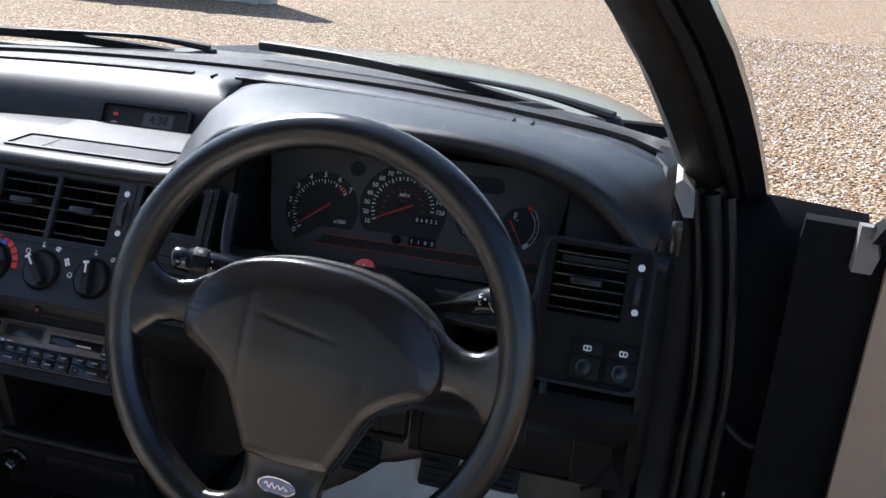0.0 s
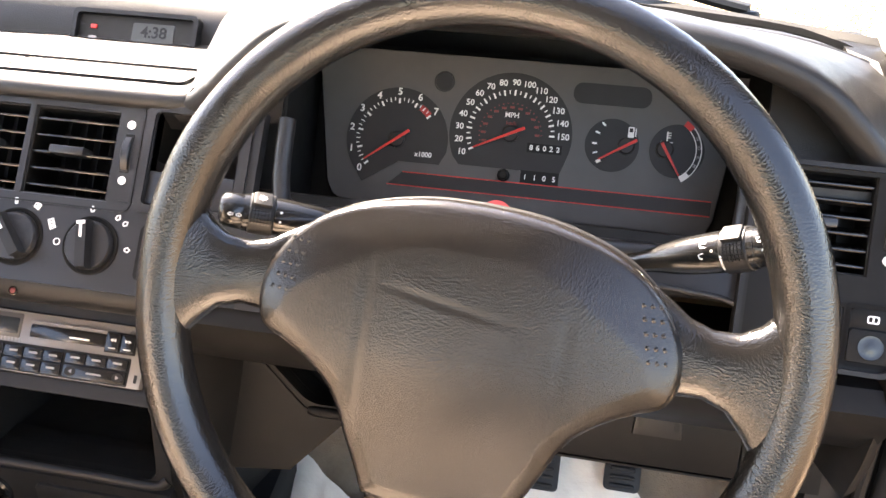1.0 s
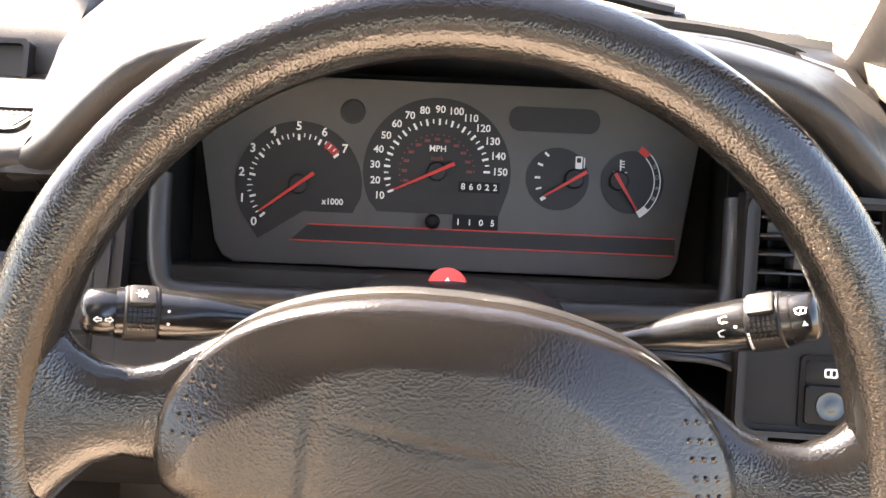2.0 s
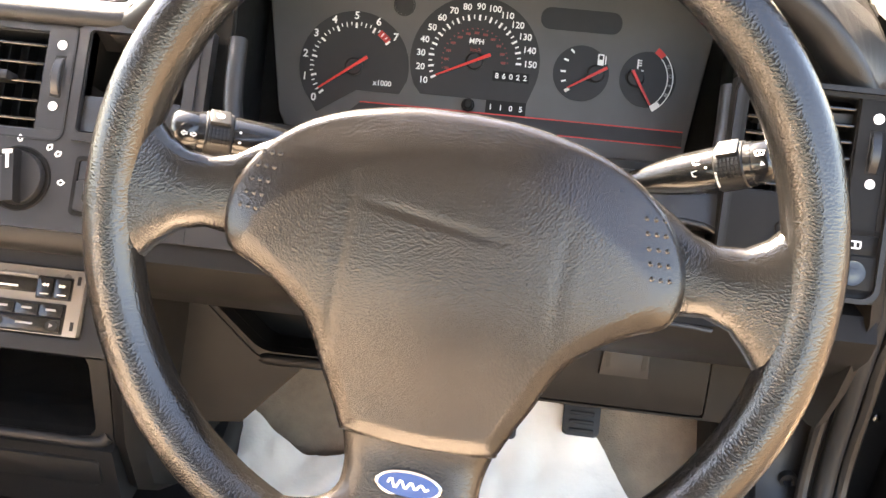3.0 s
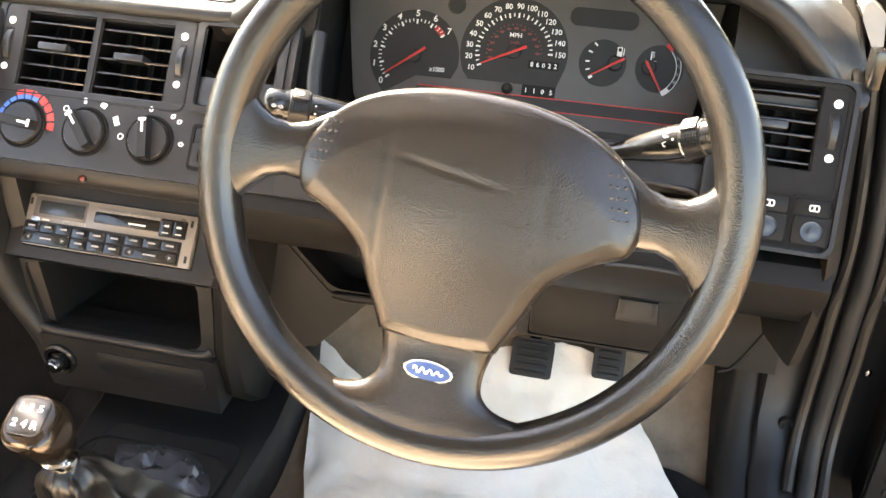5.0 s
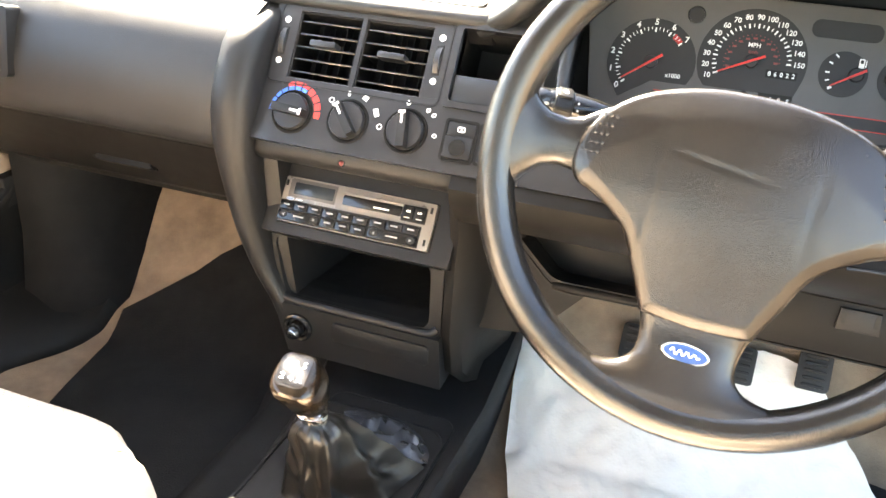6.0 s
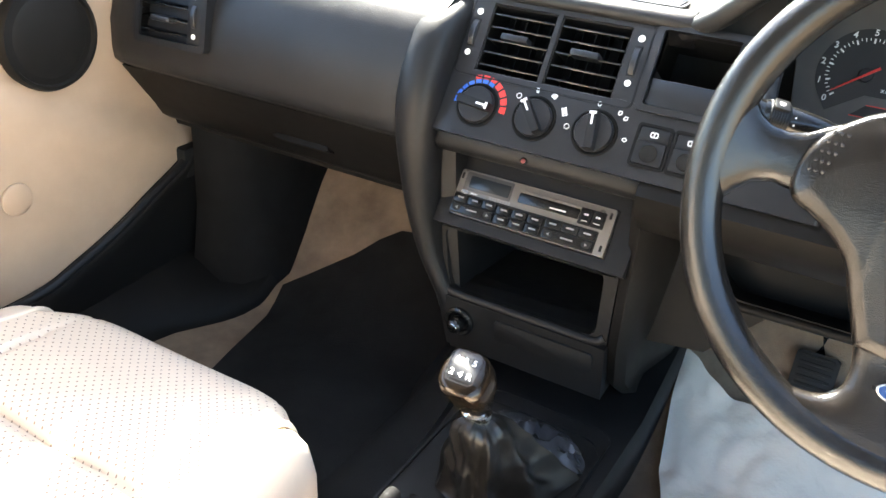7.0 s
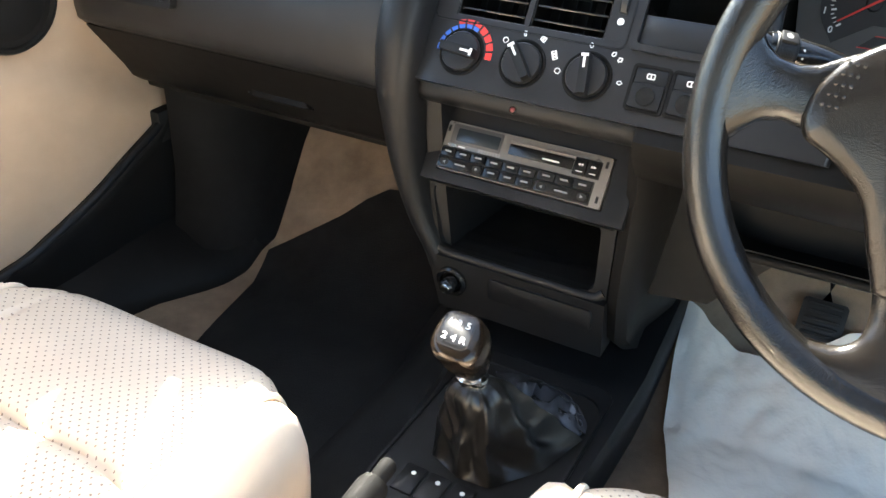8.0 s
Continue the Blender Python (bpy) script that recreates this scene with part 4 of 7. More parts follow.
def dial_knob(x, v, angle, label, mark=True):
    root = thing("heater_knob", SF @ Vector((x, v, 0)), label, "knob", "heater knobs on the centre facia")
    m = SF @ Matrix.Translation((x, v, 0))
    bm = bmesh.new()
    turn(bm, ((0.0242, -0.001), (0.0242, 0.0010), (0.0232, 0.0014), (0.0200, 0.0002)), 40, m)
    part("collar", bm, SHUT, root, "dead black ring round the knob")
    bm = bmesh.new()
    turn(bm, ((0.0200, 0.0), (0.0200, 0.0045), (0.0190, 0.006), (0.001, 0.0065)), 40, m)
    part("disc", bm, FACIA, root)
    r = m @ Matrix.Rotation(radians(angle), 4, "Z")
    bm = bmesh.new()
    sec = lambda y, w, h: [(-w, y, 0.005), (-w * 0.85, y, h), (w * 0.85, y, h), (w, y, 0.005)]
    loft(bm, [sec(-0.0198, 0.0042, 0.011), sec(-0.0185, 0.005, 0.0155), sec(0.0185, 0.005, 0.0155), sec(0.0198, 0.0042, 0.011)], m=r)
    part("grip", bm, BLACK, root, "raised finger grip")
    if mark:
        bm = bmesh.new()
        outline(bm, [(-0.0011, 0.005), (0.0011, 0.005), (0.0011, 0.0155), (0.0036, 0.0155), (0.0036, 0.0182), (-0.0036, 0.0182), (-0.0036, 0.0155), (-0.0011, 0.0155)], 0.0150, 0.0160, r)
        part("pointer", bm, WHITE, root)


dial_knob(-0.468, KNOB_V, -95, "black temperature knob with a white pointer")
dial_knob(-0.401, KNOB_V, 38, "black fan knob with a white pointer turned off")
dial_knob(-0.334, KNOB_V, 8, "black air flow knob with a white pointer")
# red and blue temperature scale
for k in range(11):
    a = radians(lerp(184, -8, (k + 0.5) / 11))
    for r0, r1, mat, ok in ((0.0243, 0.0285, BLUE, k < 7), (0.0290 if k < 7 else 0.0265, 0.0335, RED, k > 3)):
        if not ok:
            continue
        q = [(-0.468 + r * math.cos(t), KNOB_V + r * math.sin(t)) for r, t in ((r0, a - 0.115), (r1, a - 0.115), (r1, a + 0.115), (r0, a + 0.115))]
        bm = bmesh.new()
        outline(bm, q, 0.0, 0.0005, SF)
        part("scale_block", bm, mat, facia)


def marks(cx, items):
    for ang, rr, shape in items:
        x, v = cx + rr * math.cos(radians(ang)), KNOB_V + rr * math.sin(radians(ang))
        bm = bmesh.new()
        turned = SF @ Matrix.Translation((x, v, 0)) @ Matrix.Rotation(radians(ang - 90), 4, "Z")
        if shape == "o":
            ring(bm, disc(0, 0, 0.0030, 18), disc(0, 0, 0.0023, 18), 0, 0.0005, turned)
        elif shape == "d":
            house = [(-0.0024, 0.0004), (-0.0012, -0.0026), (0.0012, -0.0026), (0.0024, 0.0004), (0.0, 0.0030)]
            ring(bm, house, [(a * 0.55, b * 0.6) for a, b in house], 0, 0.0005, turned)
        else:
            for k in range(shape):
                u = (k - (shape - 1) / 2) * 0.0030
                ring(bm, [(u - 0.0013, -0.0027), (u + 0.0013, -0.0027), (u + 0.0013, 0.0027), (u - 0.0013, 0.0027)], [(u - 0.0006, -0.0012), (u + 0.0006, -0.0012), (u + 0.0006, 0.0012), (u - 0.0006, 0.0012)], 0, 0.0005, turned)
        part("symbol", bm, WHITE, facia)


marks(-0.401, ((140, 0.031, "o"), (100, 0.03, 1), (62, 0.031, 2), (25, 0.033, 3)))
marks(-0.334, ((180, 0.03, "o"), (97, 0.03, "d"), (52, 0.032, "d"), (38, 0.034, "d"), (0, 0.032, "d")))


def push_switch(x, v, m, label, name="push_switch", face=BLACK):
    root = thing(name, m @ Vector((x, v, 0)), label, "switch", "push switches on the facia")
    bm = bmesh.new()
    ring(bm, round_rect(x - 0.0182, x + 0.0182, v - 0.022, v + 0.022, 0.004), round_rect(x - 0.0152, x + 0.0152, v - 0.019, v + 0.019, 0.002), -0.004, 0.0016, m)
    part("surround", bm, SHUT, root)
    bm = bmesh.new()
    outline(bm, round_rect(x - 0.0148, x + 0.0148, v + 0.005, v + 0.0185, 0.0015), -0.004, 0.001, m, 0.0008)
    part("lens", bm, face, root)
    bm = bmesh.new()
    outline(bm, round_rect(x - 0.0148, x + 0.0148, v - 0.0185, v + 0.004, 0.0015), -0.004, 0.003, m, 0.0012)
    part("button", bm, face, root)
    bm = bmesh.new()
    turn(bm, ((0.009, 0.003), (0.0085, 0.0038), (0.006, 0.0034), (0.003, 0.0042), (0.0005, 0.0042)), 20, m @ Matrix.Translation((x, v - 0.0075, 0)))
    part("button_ring", bm, GLOSS, root)
    bm = bmesh.new()
    ring(bm, round_rect(x - 0.004, x + 0.004, v + 0.009, v + 0.0145, 0.0015), round_rect(x - 0.003, x + 0.003, v + 0.01, v + 0.0135, 0.001), 0.001, 0.0014, m)
    box(bm, x - 0.0006, x + 0.0006, v + 0.01, v + 0.0135, 0.001, 0.0014, m=m)
    part("symbol", bm, WHITE, root)


push_switch(-0.2745, -0.0127, SF, "small black push switch with a lamp symbol")
push_switch(-0.2375, -0.0127, SF, "small black push switch beside the lamp switch")

# ledge with a red alarm light under the dials
bm = bmesh.new()
nose = [tuple(p)[:2] for p in smooth_line([(0.662, 0.868, 0), (0.655, 0.862, 0), (0.650, 0.852, 0), (0.650, 0.842, 0), (0.658, 0.833, 0), (0.672, 0.829, 0)], 4)] + [(0.70, 0.83), (0.70, 0.866)]
loft(bm, [[(x, lerp(0.68, y, k), lerp(0.848, z, k)) for y, z in nose] for x, k in ((-0.518, 0.55), (-0.517, 0.8), (-0.513, 0.95), (-0.506, 1.0), (-0.4, 1.0), (-0.286, 1.0), (-0.278, 0.97), (-0.272, 0.85))])
part("ledge", bm, BLACK, facia, "", 60)
bm = bmesh.new()
turn(bm, ((0.0026, 0.0), (0.0026, 0.0012), (0.0019, 0.0020), (0.0006, 0.0026)), 16, face_frame(-0.402, 0.6485, 0.8475, 30))
alarm = part("alarm_light", bm, DIMRED, facia, "small red alarm light")
bm = bmesh.new()
turn(bm, ((0.0040, -0.001), (0.0039, 0.0009), (0.0031, 0.0013), (0.0026, 0.0004)), 18, face_frame(-0.402, 0.6485, 0.8475, 30))
part("bezel", bm, GLOSS, alarm, "black ring round the light")

# ---- driver's end panel: vent and two switches ----
RF2 = face_frame(0.215, 0.676, 0.94, 23.5, -2)
side = thing("side_vent", (0.215, 0.66, 0.86), "dark grey panel with a louvred vent and two switches", "vent panel")
bm = bmesh.new()
holed(bm, -0.047, 0.063, -0.073, 0.071, [(-0.037, 0.036, -0.004, 0.065)], 0.014, RF2)
part("panel", bm, MATT, side)
louvre_vent(side, -0.0365, 0.0355, -0.0035, 0.0645, RF2, 0.030, 6)
thumbwheel(side, 0.0485, 0.0145, 0.0445, RF2)
bm = bmesh.new()
ring(bm, round_rect(-0.047, 0.063, -0.073, 0.071, 0.011), round_rect(-0.0435, 0.0595, -0.0695, 0.0675, 0.009), -0.001, 0.006, RF2)
part("rim", bm, BLACK, side)
bm = bmesh.new()
ring(bm, round_rect(-0.0435, 0.0595, -0.0695, 0.0675, 0.009), round_rect(-0.0405, 0.0565, -0.0665, 0.0645, 0.007), -0.001, 0.0009, RF2)
part("rim_groove", bm, DEEP, side)
push_switch(0.0095, -0.0455, RF2, "small black push switch with a screen heater symbol", face=MATT)
push_switch(0.0445, -0.0452, RF2, "small black push switch with a lamp symbol beside the door", face=MATT)

# ---- lower centre stack: radio bay, cubby, lighter ----
stack = thing("centre_stack", (-0.40, 0.67, 0.575), "black lower centre stack around the radio", "centre stack")
RF = face_frame(-0.40, 0.6756, 0.7791, 35)
bm = bmesh.new()
holed(bm, -0.128, 0.122, -0.040, 0.070, [(-0.094, 0.096, -0.0275, 0.0275)], 0.015, RF)
part("radio_surround", bm, BLACK, stack)
CF2 = face_frame(-0.40, 0.664, 0.70, 3)
BAY = soft([(-0.102, 0.034), (0.0985, 0.039), (0.0995, -0.042), (-0.087, -0.044)])
bm = bmesh.new()
plate(bm, [(-0.108, 0.052), (0.114, 0.052), (0.114, -0.058), (-0.094, -0.058)], BAY, -0.012, 0.0, CF2)
part("cubby_frame", bm, BLACK, stack)
bm = bmesh.new()
loft(bm, [[(x * s, v * s, h) for x, v in BAY] for s, h in ((1.03, -0.011), (1.001, -0.011), (0.99, -0.14), (0.97, -0.15), (0.02, -0.15))], caps=False, m=CF2)
part("cubby", bm, DEEP, stack, "open black storage cubby")
bm = bmesh.new()
box(bm, -0.02, 0.094, -0.005, 0.03, -0.148, -0.142, 0.002, m=CF2)
part("cubby_back", bm, FACIA, stack, "brownish panel at the back of the cubby")
bm = bmesh.new()
tube(bm, [CF2 @ Vector((x, 0.041, 0.0)) for x in (-0.104, -0.03, 0.05, 0.112)], 0.0052, 12)
part("cubby_lip", bm, GLOSS, stack, "", 60)
bm = bmesh.new()
tube(bm, smooth_line([CF2 @ Vector(p) for p in ((-0.100, -0.020, -0.002), (-0.094, -0.038, 0.001), (-0.080, -0.046, 0.001), (-0.03, -0.047, 0.001), (0.05, -0.047, 0.001), (0.098, -0.047, 0.001), (0.110, -0.040, -0.002))], 4), 0.0055, 12)
part("cubby_lip", bm, BLACK, stack, "", 60)
CF3 = face_frame(-0.40, 0.655, 0.612, -4)
bm = bmesh.new()
outline(bm, [(-0.10, 0.04), (0.116, 0.04), (0.118, -0.03), (-0.085, -0.03)], -0.06, 0.0, CF3)
part("lower_face", bm, BLACK, stack)
bm = bmesh.new()
outline(bm, round_rect(-0.020, 0.104, 0.002, 0.030, 0.006), 0.0, 0.0035, CF3, 0.0016)
part("ashtray_lid", bm, BLACK, stack, "closed black ashtray lid")
bm = bmesh.new()
turn(bm, ((0.019, 0.0), (0.019, 0.004), (0.0165, 0.006), (0.0135, 0.005), (0.0125, -0.006)), 28, CF3 @ Matrix.Translation((-0.067, 0.010, 0)))
part("lighter_ring", bm, GLOSS, stack)
bm = bmesh.new()
turn(bm, ((0.0095, -0.006), (0.0095, 0.012), (0.009, 0.016), (0.007, 0.0185), (0.001, 0.0185)), 24, CF3 @ Matrix.Translation((-0.067, 0.010, 0)))
lighter = part("lighter", bm, GLOSS, stack, "black and chrome cigar lighter")
bm = bmesh.new()
turn(bm, ((0.006, 0.0184), (0.0055, 0.0194), (0.001, 0.0196)), 20, CF3 @ Matrix.Translation((-0.067, 0.010, 0)))
part("cap", bm, CHROME, lighter)
# right flank of the stack sweeping back towards the column
bm = bmesh.new()
def flank(z, y, out):
    return [(-0.285, y + 0.03, z), (-0.284, y + 0.002, z), (-0.272, y - 0.004, z), (-0.262, y + 0.006, z), (-0.252 + out, y + 0.05, z), (-0.235 + out, y + 0.11, z), (-0.228 + out, y + 0.25, z), (-0.285, y + 0.25, z)]
loft(bm, [flank(z, y, o) for z, y, o in ((0.85, 0.655, 0.0), (0.83, 0.66, 0.0), (0.78, 0.672, 0.0), (0.74, 0.664, 0.0), (0.66, 0.658, -0.003), (0.60, 0.672, -0.008), (0.565, 0.71, -0.012), (0.535, 0.755, -0.014), (0.522, 0.78, -0.016))])
part("flank", bm, MATT, stack)
bm = bmesh.new()
loft(bm, [[(-0.545 + i, 0.675 + d, z), (-0.515 + i, 0.668, z), (-0.498 + i, 0.672, z), (-0.49 + i, 0.95, z), (-0.55 + i, 0.95, z)] for z, i, d in ((0.85, 0, 0.0), (0.76, 0.006, 0.02), (0.68, 0.016, 0.03), (0.57, 0.03, 0.05))])
part("flank", bm, BLACK, stack)

# ---- radio ----
radio = thing("car_radio", RF @ Vector((0, -0.026, 0)), "grey cassette car radio with rows of buttons", "car radio")
bm = bmesh.new()
outline(bm, round_rect(-0.093, 0.095, -0.0265, 0.0265, 0.002), -0.02, 0.004, RF, 0.001)
part("face", bm, RADIO, radio)
for x0, x1, v0, v1, h, mat, name, label in ((-0.0855, -0.026, 0.003, 0.0245, 0.0046, RADIOBAND, "display_frame", "grey display surround"), (-0.079, -0.0285, 0.0065, 0.0205, 0.0052, LCD, "display", "blue-grey display window"),
                                           (-0.0165, 0.0560, 0.0055, 0.0170, 0.0045, GLOSS, "cassette_slot", "dark cassette flap"), (0.0565, 0.0860, 0.0015, 0.0200, 0.0046, DEEP, "key_block", "black block round the winding keys")):
    bm = bmesh.new()
    outline(bm, round_rect(x0, x1, v0, v1, 0.0012), 0.0035, h, RF, 0.0004)
    part(name, bm, mat, radio, label)
bm = bmesh.new()
box(bm, -0.0165, 0.0560, 0.0180, 0.0205, 0.0035, 0.0056, 0.0006, 1, RF)
part("flap_ledge", bm, RADIO, radio)
bm = bmesh.new()
box(bm, 0.022, 0.041, 0.0088, 0.0104, 0.0044, 0.0049, m=RF)
part("legend", bm, WHITE, radio)
for k, x in enumerate((0.0578, 0.0722)):
    bm = bmesh.new()
    outline(bm, round_rect(x, x + 0.0128, 0.0030, 0.0185, 0.001), 0.004, 0.0066, RF, 0.0007)
    b = part("button", bm, GLOSS, radio, "winding key")
    bm = bmesh.new()
    for dx in (-0.0028, 0.0):
        e = 1 if k else -1
        c = x + 0.0064 + dx + 0.0014
        outline(bm, [(c - e * 0.0014, 0.0142), (c - e * 0.0014, 0.0112), (c + e * 0.0014, 0.0127)][::e], 0.0064, 0.0069, RF)
    box(bm, x + 0.003, x + 0.0098, 0.0052, 0.0060, 0.0064, 0.0069, m=RF)
    part("symbol", bm, WHITE, b)
# lower panel, its keys in three groups of two rows
bm = bmesh.new()
outline(bm, round_rect(-0.0925, 0.0835, -0.0258, -0.0012, 0.0012), 0.003, 0.0044, RF)
part("button_panel", bm, DEEP, radio, "black panel behind the keys")
RADIO_ROWS = [(-0.0915 + 0.0182 * k, 0.0170, -0.0122, -0.0030) for k in range(3)] + [(-0.0915, 0.0534, -0.0245, -0.0135)]
RADIO_ROWS += [(-0.0365 + 0.0192 * k, 0.0180, -0.0132, -0.0040) for k in range(3)] + [(-0.0365 + 0.0192 * k, 0.0180, -0.0245, -0.0145) for k in range(3)]
RADIO_ROWS += [(0.0228 + 0.0200 * k, 0.0188, -0.0122, -0.0030) for k in range(3)] + [(0.0228, 0.0588, -0.0245, -0.0135)]
for x, w, v0, v1 in RADIO_ROWS:
    bm = bmesh.new()
    outline(bm, round_rect(x, x + w, v0, v1, 0.001), 0.003, 0.0062, RF, 0.0007)
    b = part("button", bm, GLOSS, radio)
    bm = bmesh.new()
    vm = (v0 + v1) / 2
    if w > 0.03:
        box(bm, x + w * 0.38, x + w * 0.62, vm - 0.0008, vm + 0.0008, 0.006, 0.0065, m=RF)
        for c, e in ((x + 0.007, -1), (x + w - 0.007, 1)):
            outline(bm, [(c - e * 0.0016, vm + 0.0018), (c - e * 0.0016, vm - 0.0018), (c + e * 0.0018, vm)][::e], 0.006, 0.0065, RF)
    else:
        box(bm, x + w * 0.28, x + w * 0.72, vm - 0.0002, vm + 0.0016, 0.006, 0.0065, m=RF)
    part("legend", bm, GREYPR, b)
    if w > 0.03:
        for c in (x + 0.007, x + w - 0.007):
            bm = bmesh.new()
            outline(bm, [(c + 0.0052 * math.cos(radians(a)), vm + 0.0040 * math.sin(radians(a))) for a in range(0, 360, 24)], 0.0055, 0.00635, RF)
            part("press_dish", bm, DEEP, b)
bm = bmesh.new()
for k in range(8):
    box(bm, -0.0500 + k * 0.0034, -0.0482 + k * 0.0034, -0.0008, 0.0030, 0.0038, 0.0047, m=RF)
part("grille_marks", bm, GREYPR, radio)
bm = bmesh.new()
box(bm, -0.0740, -0.0660, 0.0000, 0.0014, 0.0038, 0.0045, m=RF)
part("legend", bm, WHITE, radio)
bm = bmesh.new()
outline(bm, [(-0.0815 + 0.0055 * math.cos(radians(a)), 0.0005 + 0.0022 * math.sin(radians(a))) for a in range(0, 360, 20)], 0.0038, 0.0046, RF)
part("maker_oval", bm, SILVER, radio, "small silver oval")
for x in (-0.0915, 0.0890):
    for v in (-0.0215, 0.0150):
        bm = bmesh.new()
        box(bm, x, x + 0.0028, v, v + 0.007, 0.0035, 0.0045, m=RF)
        part("key_slot", bm, DEEP, radio)

# ---- clock in the pad ----
KF = face_frame(-0.424, 0.934, 1.001, 30, -1) @ Matrix.Translation((0, 0, 0.005))
clock = thing("digital_clock", KF @ Vector((0, -0.022, 0)), "black digital clock set in the dash pad", "clock")
bm = bmesh.new()
ring(bm, round_rect(-0.075, 0.067, -0.020, 0.024, 0.006), round_rect(-0.070, 0.062, -0.0155, 0.0195, 0.004), -0.03, 0.009, KF)
part("hood", bm, BLACK, clock)
bm = bmesh.new()
outline(bm, round_rect(-0.071, 0.063, -0.0165, 0.0205, 0.003), -0.03, 0.003, KF)
part("face", bm, DEEP, clock)
bm = bmesh.new()
outline(bm, round_rect(-0.008, 0.039, -0.008, 0.0135, 0.002), 0.002, 0.0038, KF)
part("display", bm, CLOCKLCD, clock)
lettering("4:38", 0.017, KF @ Matrix.Translation((0.0165, 0.0035, 0.0041)), DEEP, clock)
bm = bmesh.new()
box(bm, -0.056, -0.049, 0.004, 0.0085, 0.002, 0.0046, 0.0005, 1, KF)
part("red_light", bm, RED, clock)
bm = bmesh.new()
box(bm, -0.057, -0.048, -0.010, -0.004, 0.002, 0.0046, 0.0008, 1, KF)
part("set_button", bm, GREYPR, clock)
# ---- instrument cluster ----
CF = face_frame(0, 0.805, 0.952, 24.2)
cluster = thing("instrument_cluster", (0, 0.8, 0.90), "grey instrument cluster with white-figured black dials and red needles", "instrument cluster")
bm = bmesh.new()
outline(bm, [(-0.1965, 0.086), (-0.176, -0.035), (-0.170, -0.046), (-0.161, -0.051), (0.148, -0.050), (0.1565, -0.046), (0.161, -0.036), (0.178, 0.086)], -0.012, 0.0, CF, 0.002)
part("mask", bm, CLUSTER, cluster)
# dark well round it
bm = bmesh.new()
box(bm, -0.222, -0.20, -0.10, 0.075, -0.03, 0.055, 0.002, m=CF)
box(bm, 0.19, 0.218, -0.10, 0.06, -0.03, 0.012, 0.002, m=CF)
box(bm, -0.22, 0.22, -0.10, -0.052, -0.03, 0.07, 0.004, m=CF)
box(bm, -0.22, 0.22, -0.06, 0.095, -0.04, -0.03, m=CF)
part("well", bm, DEEP, cluster)

bm = bmesh.new()
path = [SF @ Vector(p) for p in ((-0.186, 0.108, 0.0), (-0.1845, 0.07, 0.0), (-0.1815, 0.048, 0.0), (-0.177, 0.039, 0.0), (-0.166, 0.0355, 0.0), (-0.14, 0.035, 0.0), (0.0, 0.034, 0.0), (0.14, 0.035, 0.0), (0.158, 0.0375, 0.0), (0.166, 0.045, 0.0), (0.169, 0.07, 0.0), (0.1705, 0.108, 0.0))]
tube(bm, smooth_line(path, 4), 0.0070, 12)
part("bezel", bm, FACIA, cluster, "rounded dark grey bezel round the dials", 60)


def needle(root, x, v, ang, length, m=CF, tail=0.014):
    r = m @ Matrix.Translation((x, v, 0)) @ Matrix.Rotation(radians(ang), 4, "Z")
    bm = bmesh.new()
    outline(bm, [(-tail, 0.0013), (-tail, -0.0013), (length, -0.0006), (length, 0.0006)], 0.0045, 0.0058, r)
    part("needle", bm, RED, root, "thin red needle")
    bm = bmesh.new()
    turn(bm, ((0.0072, 0.0006), (0.0072, 0.003), (0.006, 0.0042), (0.001, 0.0044)), 24, m @ Matrix.Translation((x, v, 0)))
    part("hub", bm, DIAL, root)


def tick(bm, cx, cv, ang, r0, r1, w, m=CF, h=0.0011):
    a = radians(ang)
    d, s = Vector((math.cos(a), math.sin(a))), Vector((-math.sin(a), math.cos(a)))
    c = Vector((cx, cv))
    outline(bm, [tuple(c + d * r0 - s * w / 2), tuple(c + d * r1 - s * w / 2), tuple(c + d * r1 + s * w / 2), tuple(c + d * r0 + s * w / 2)], 0.0006, h, m)


# rev counter
TX, TV = -0.116, 0.007
bm = bmesh.new()
outline(bm, disc(TX, TV, 0.046, 40, -10, 222) + [(TX - 0.028, TV - 0.040), (TX + 0.004, TV - 0.019), (TX + 0.04, TV - 0.019)], 0.0, 0.0007, CF)
tach = part("rev_counter", bm, DIAL, cluster, "black rev counter dial")
t_ang = lambda v: 222 - v * 26
for k in range(8):
    bm = bmesh.new()
    tick(bm, TX, TV, t_ang(k), 0.032, 0.0365, 0.0017)
    part("tick", bm, WHITE, tach)
    a = radians(t_ang(k))
    lettering(str(k), 0.0088, CF @ Matrix.Translation((TX + 0.0422 * math.cos(a), TV + 0.0422 * math.sin(a), 0.0009)), WHITE, tach, "figure")
bm = bmesh.new()
for k in range(28):
    if k % 4:
        tick(bm, TX, TV, t_ang(k / 4), 0.0345 if k % 2 else 0.0335, 0.0372, 0.0008)
part("fine_ticks", bm, WHITE, tach)
bm = bmesh.new()
for k in range(6):
    tick(bm, TX, TV, t_ang(6.35 + k * 0.11), 0.0325, 0.038, 0.0012)
part("red_zone", bm, RED, tach)
lettering("x1000", 0.0062, CF @ Matrix.Translation((TX + 0.025, TV - 0.0115, 0.0009)), WHITE, tach)
needle(tach, TX, TV, 217, 0.034)

# speedometer
SX, SV = -0.0165, 0.0208
bm = bmesh.new()
outline(bm, disc(SX, SV, 0.0535, 48, -14, 206) + [(SX - 0.042, SV - 0.0305), (SX + 0.046, SV - 0.0305)], 0.0, 0.0007, CF)
speedo = part("speedometer", bm, DIAL, cluster, "black speedometer dial")
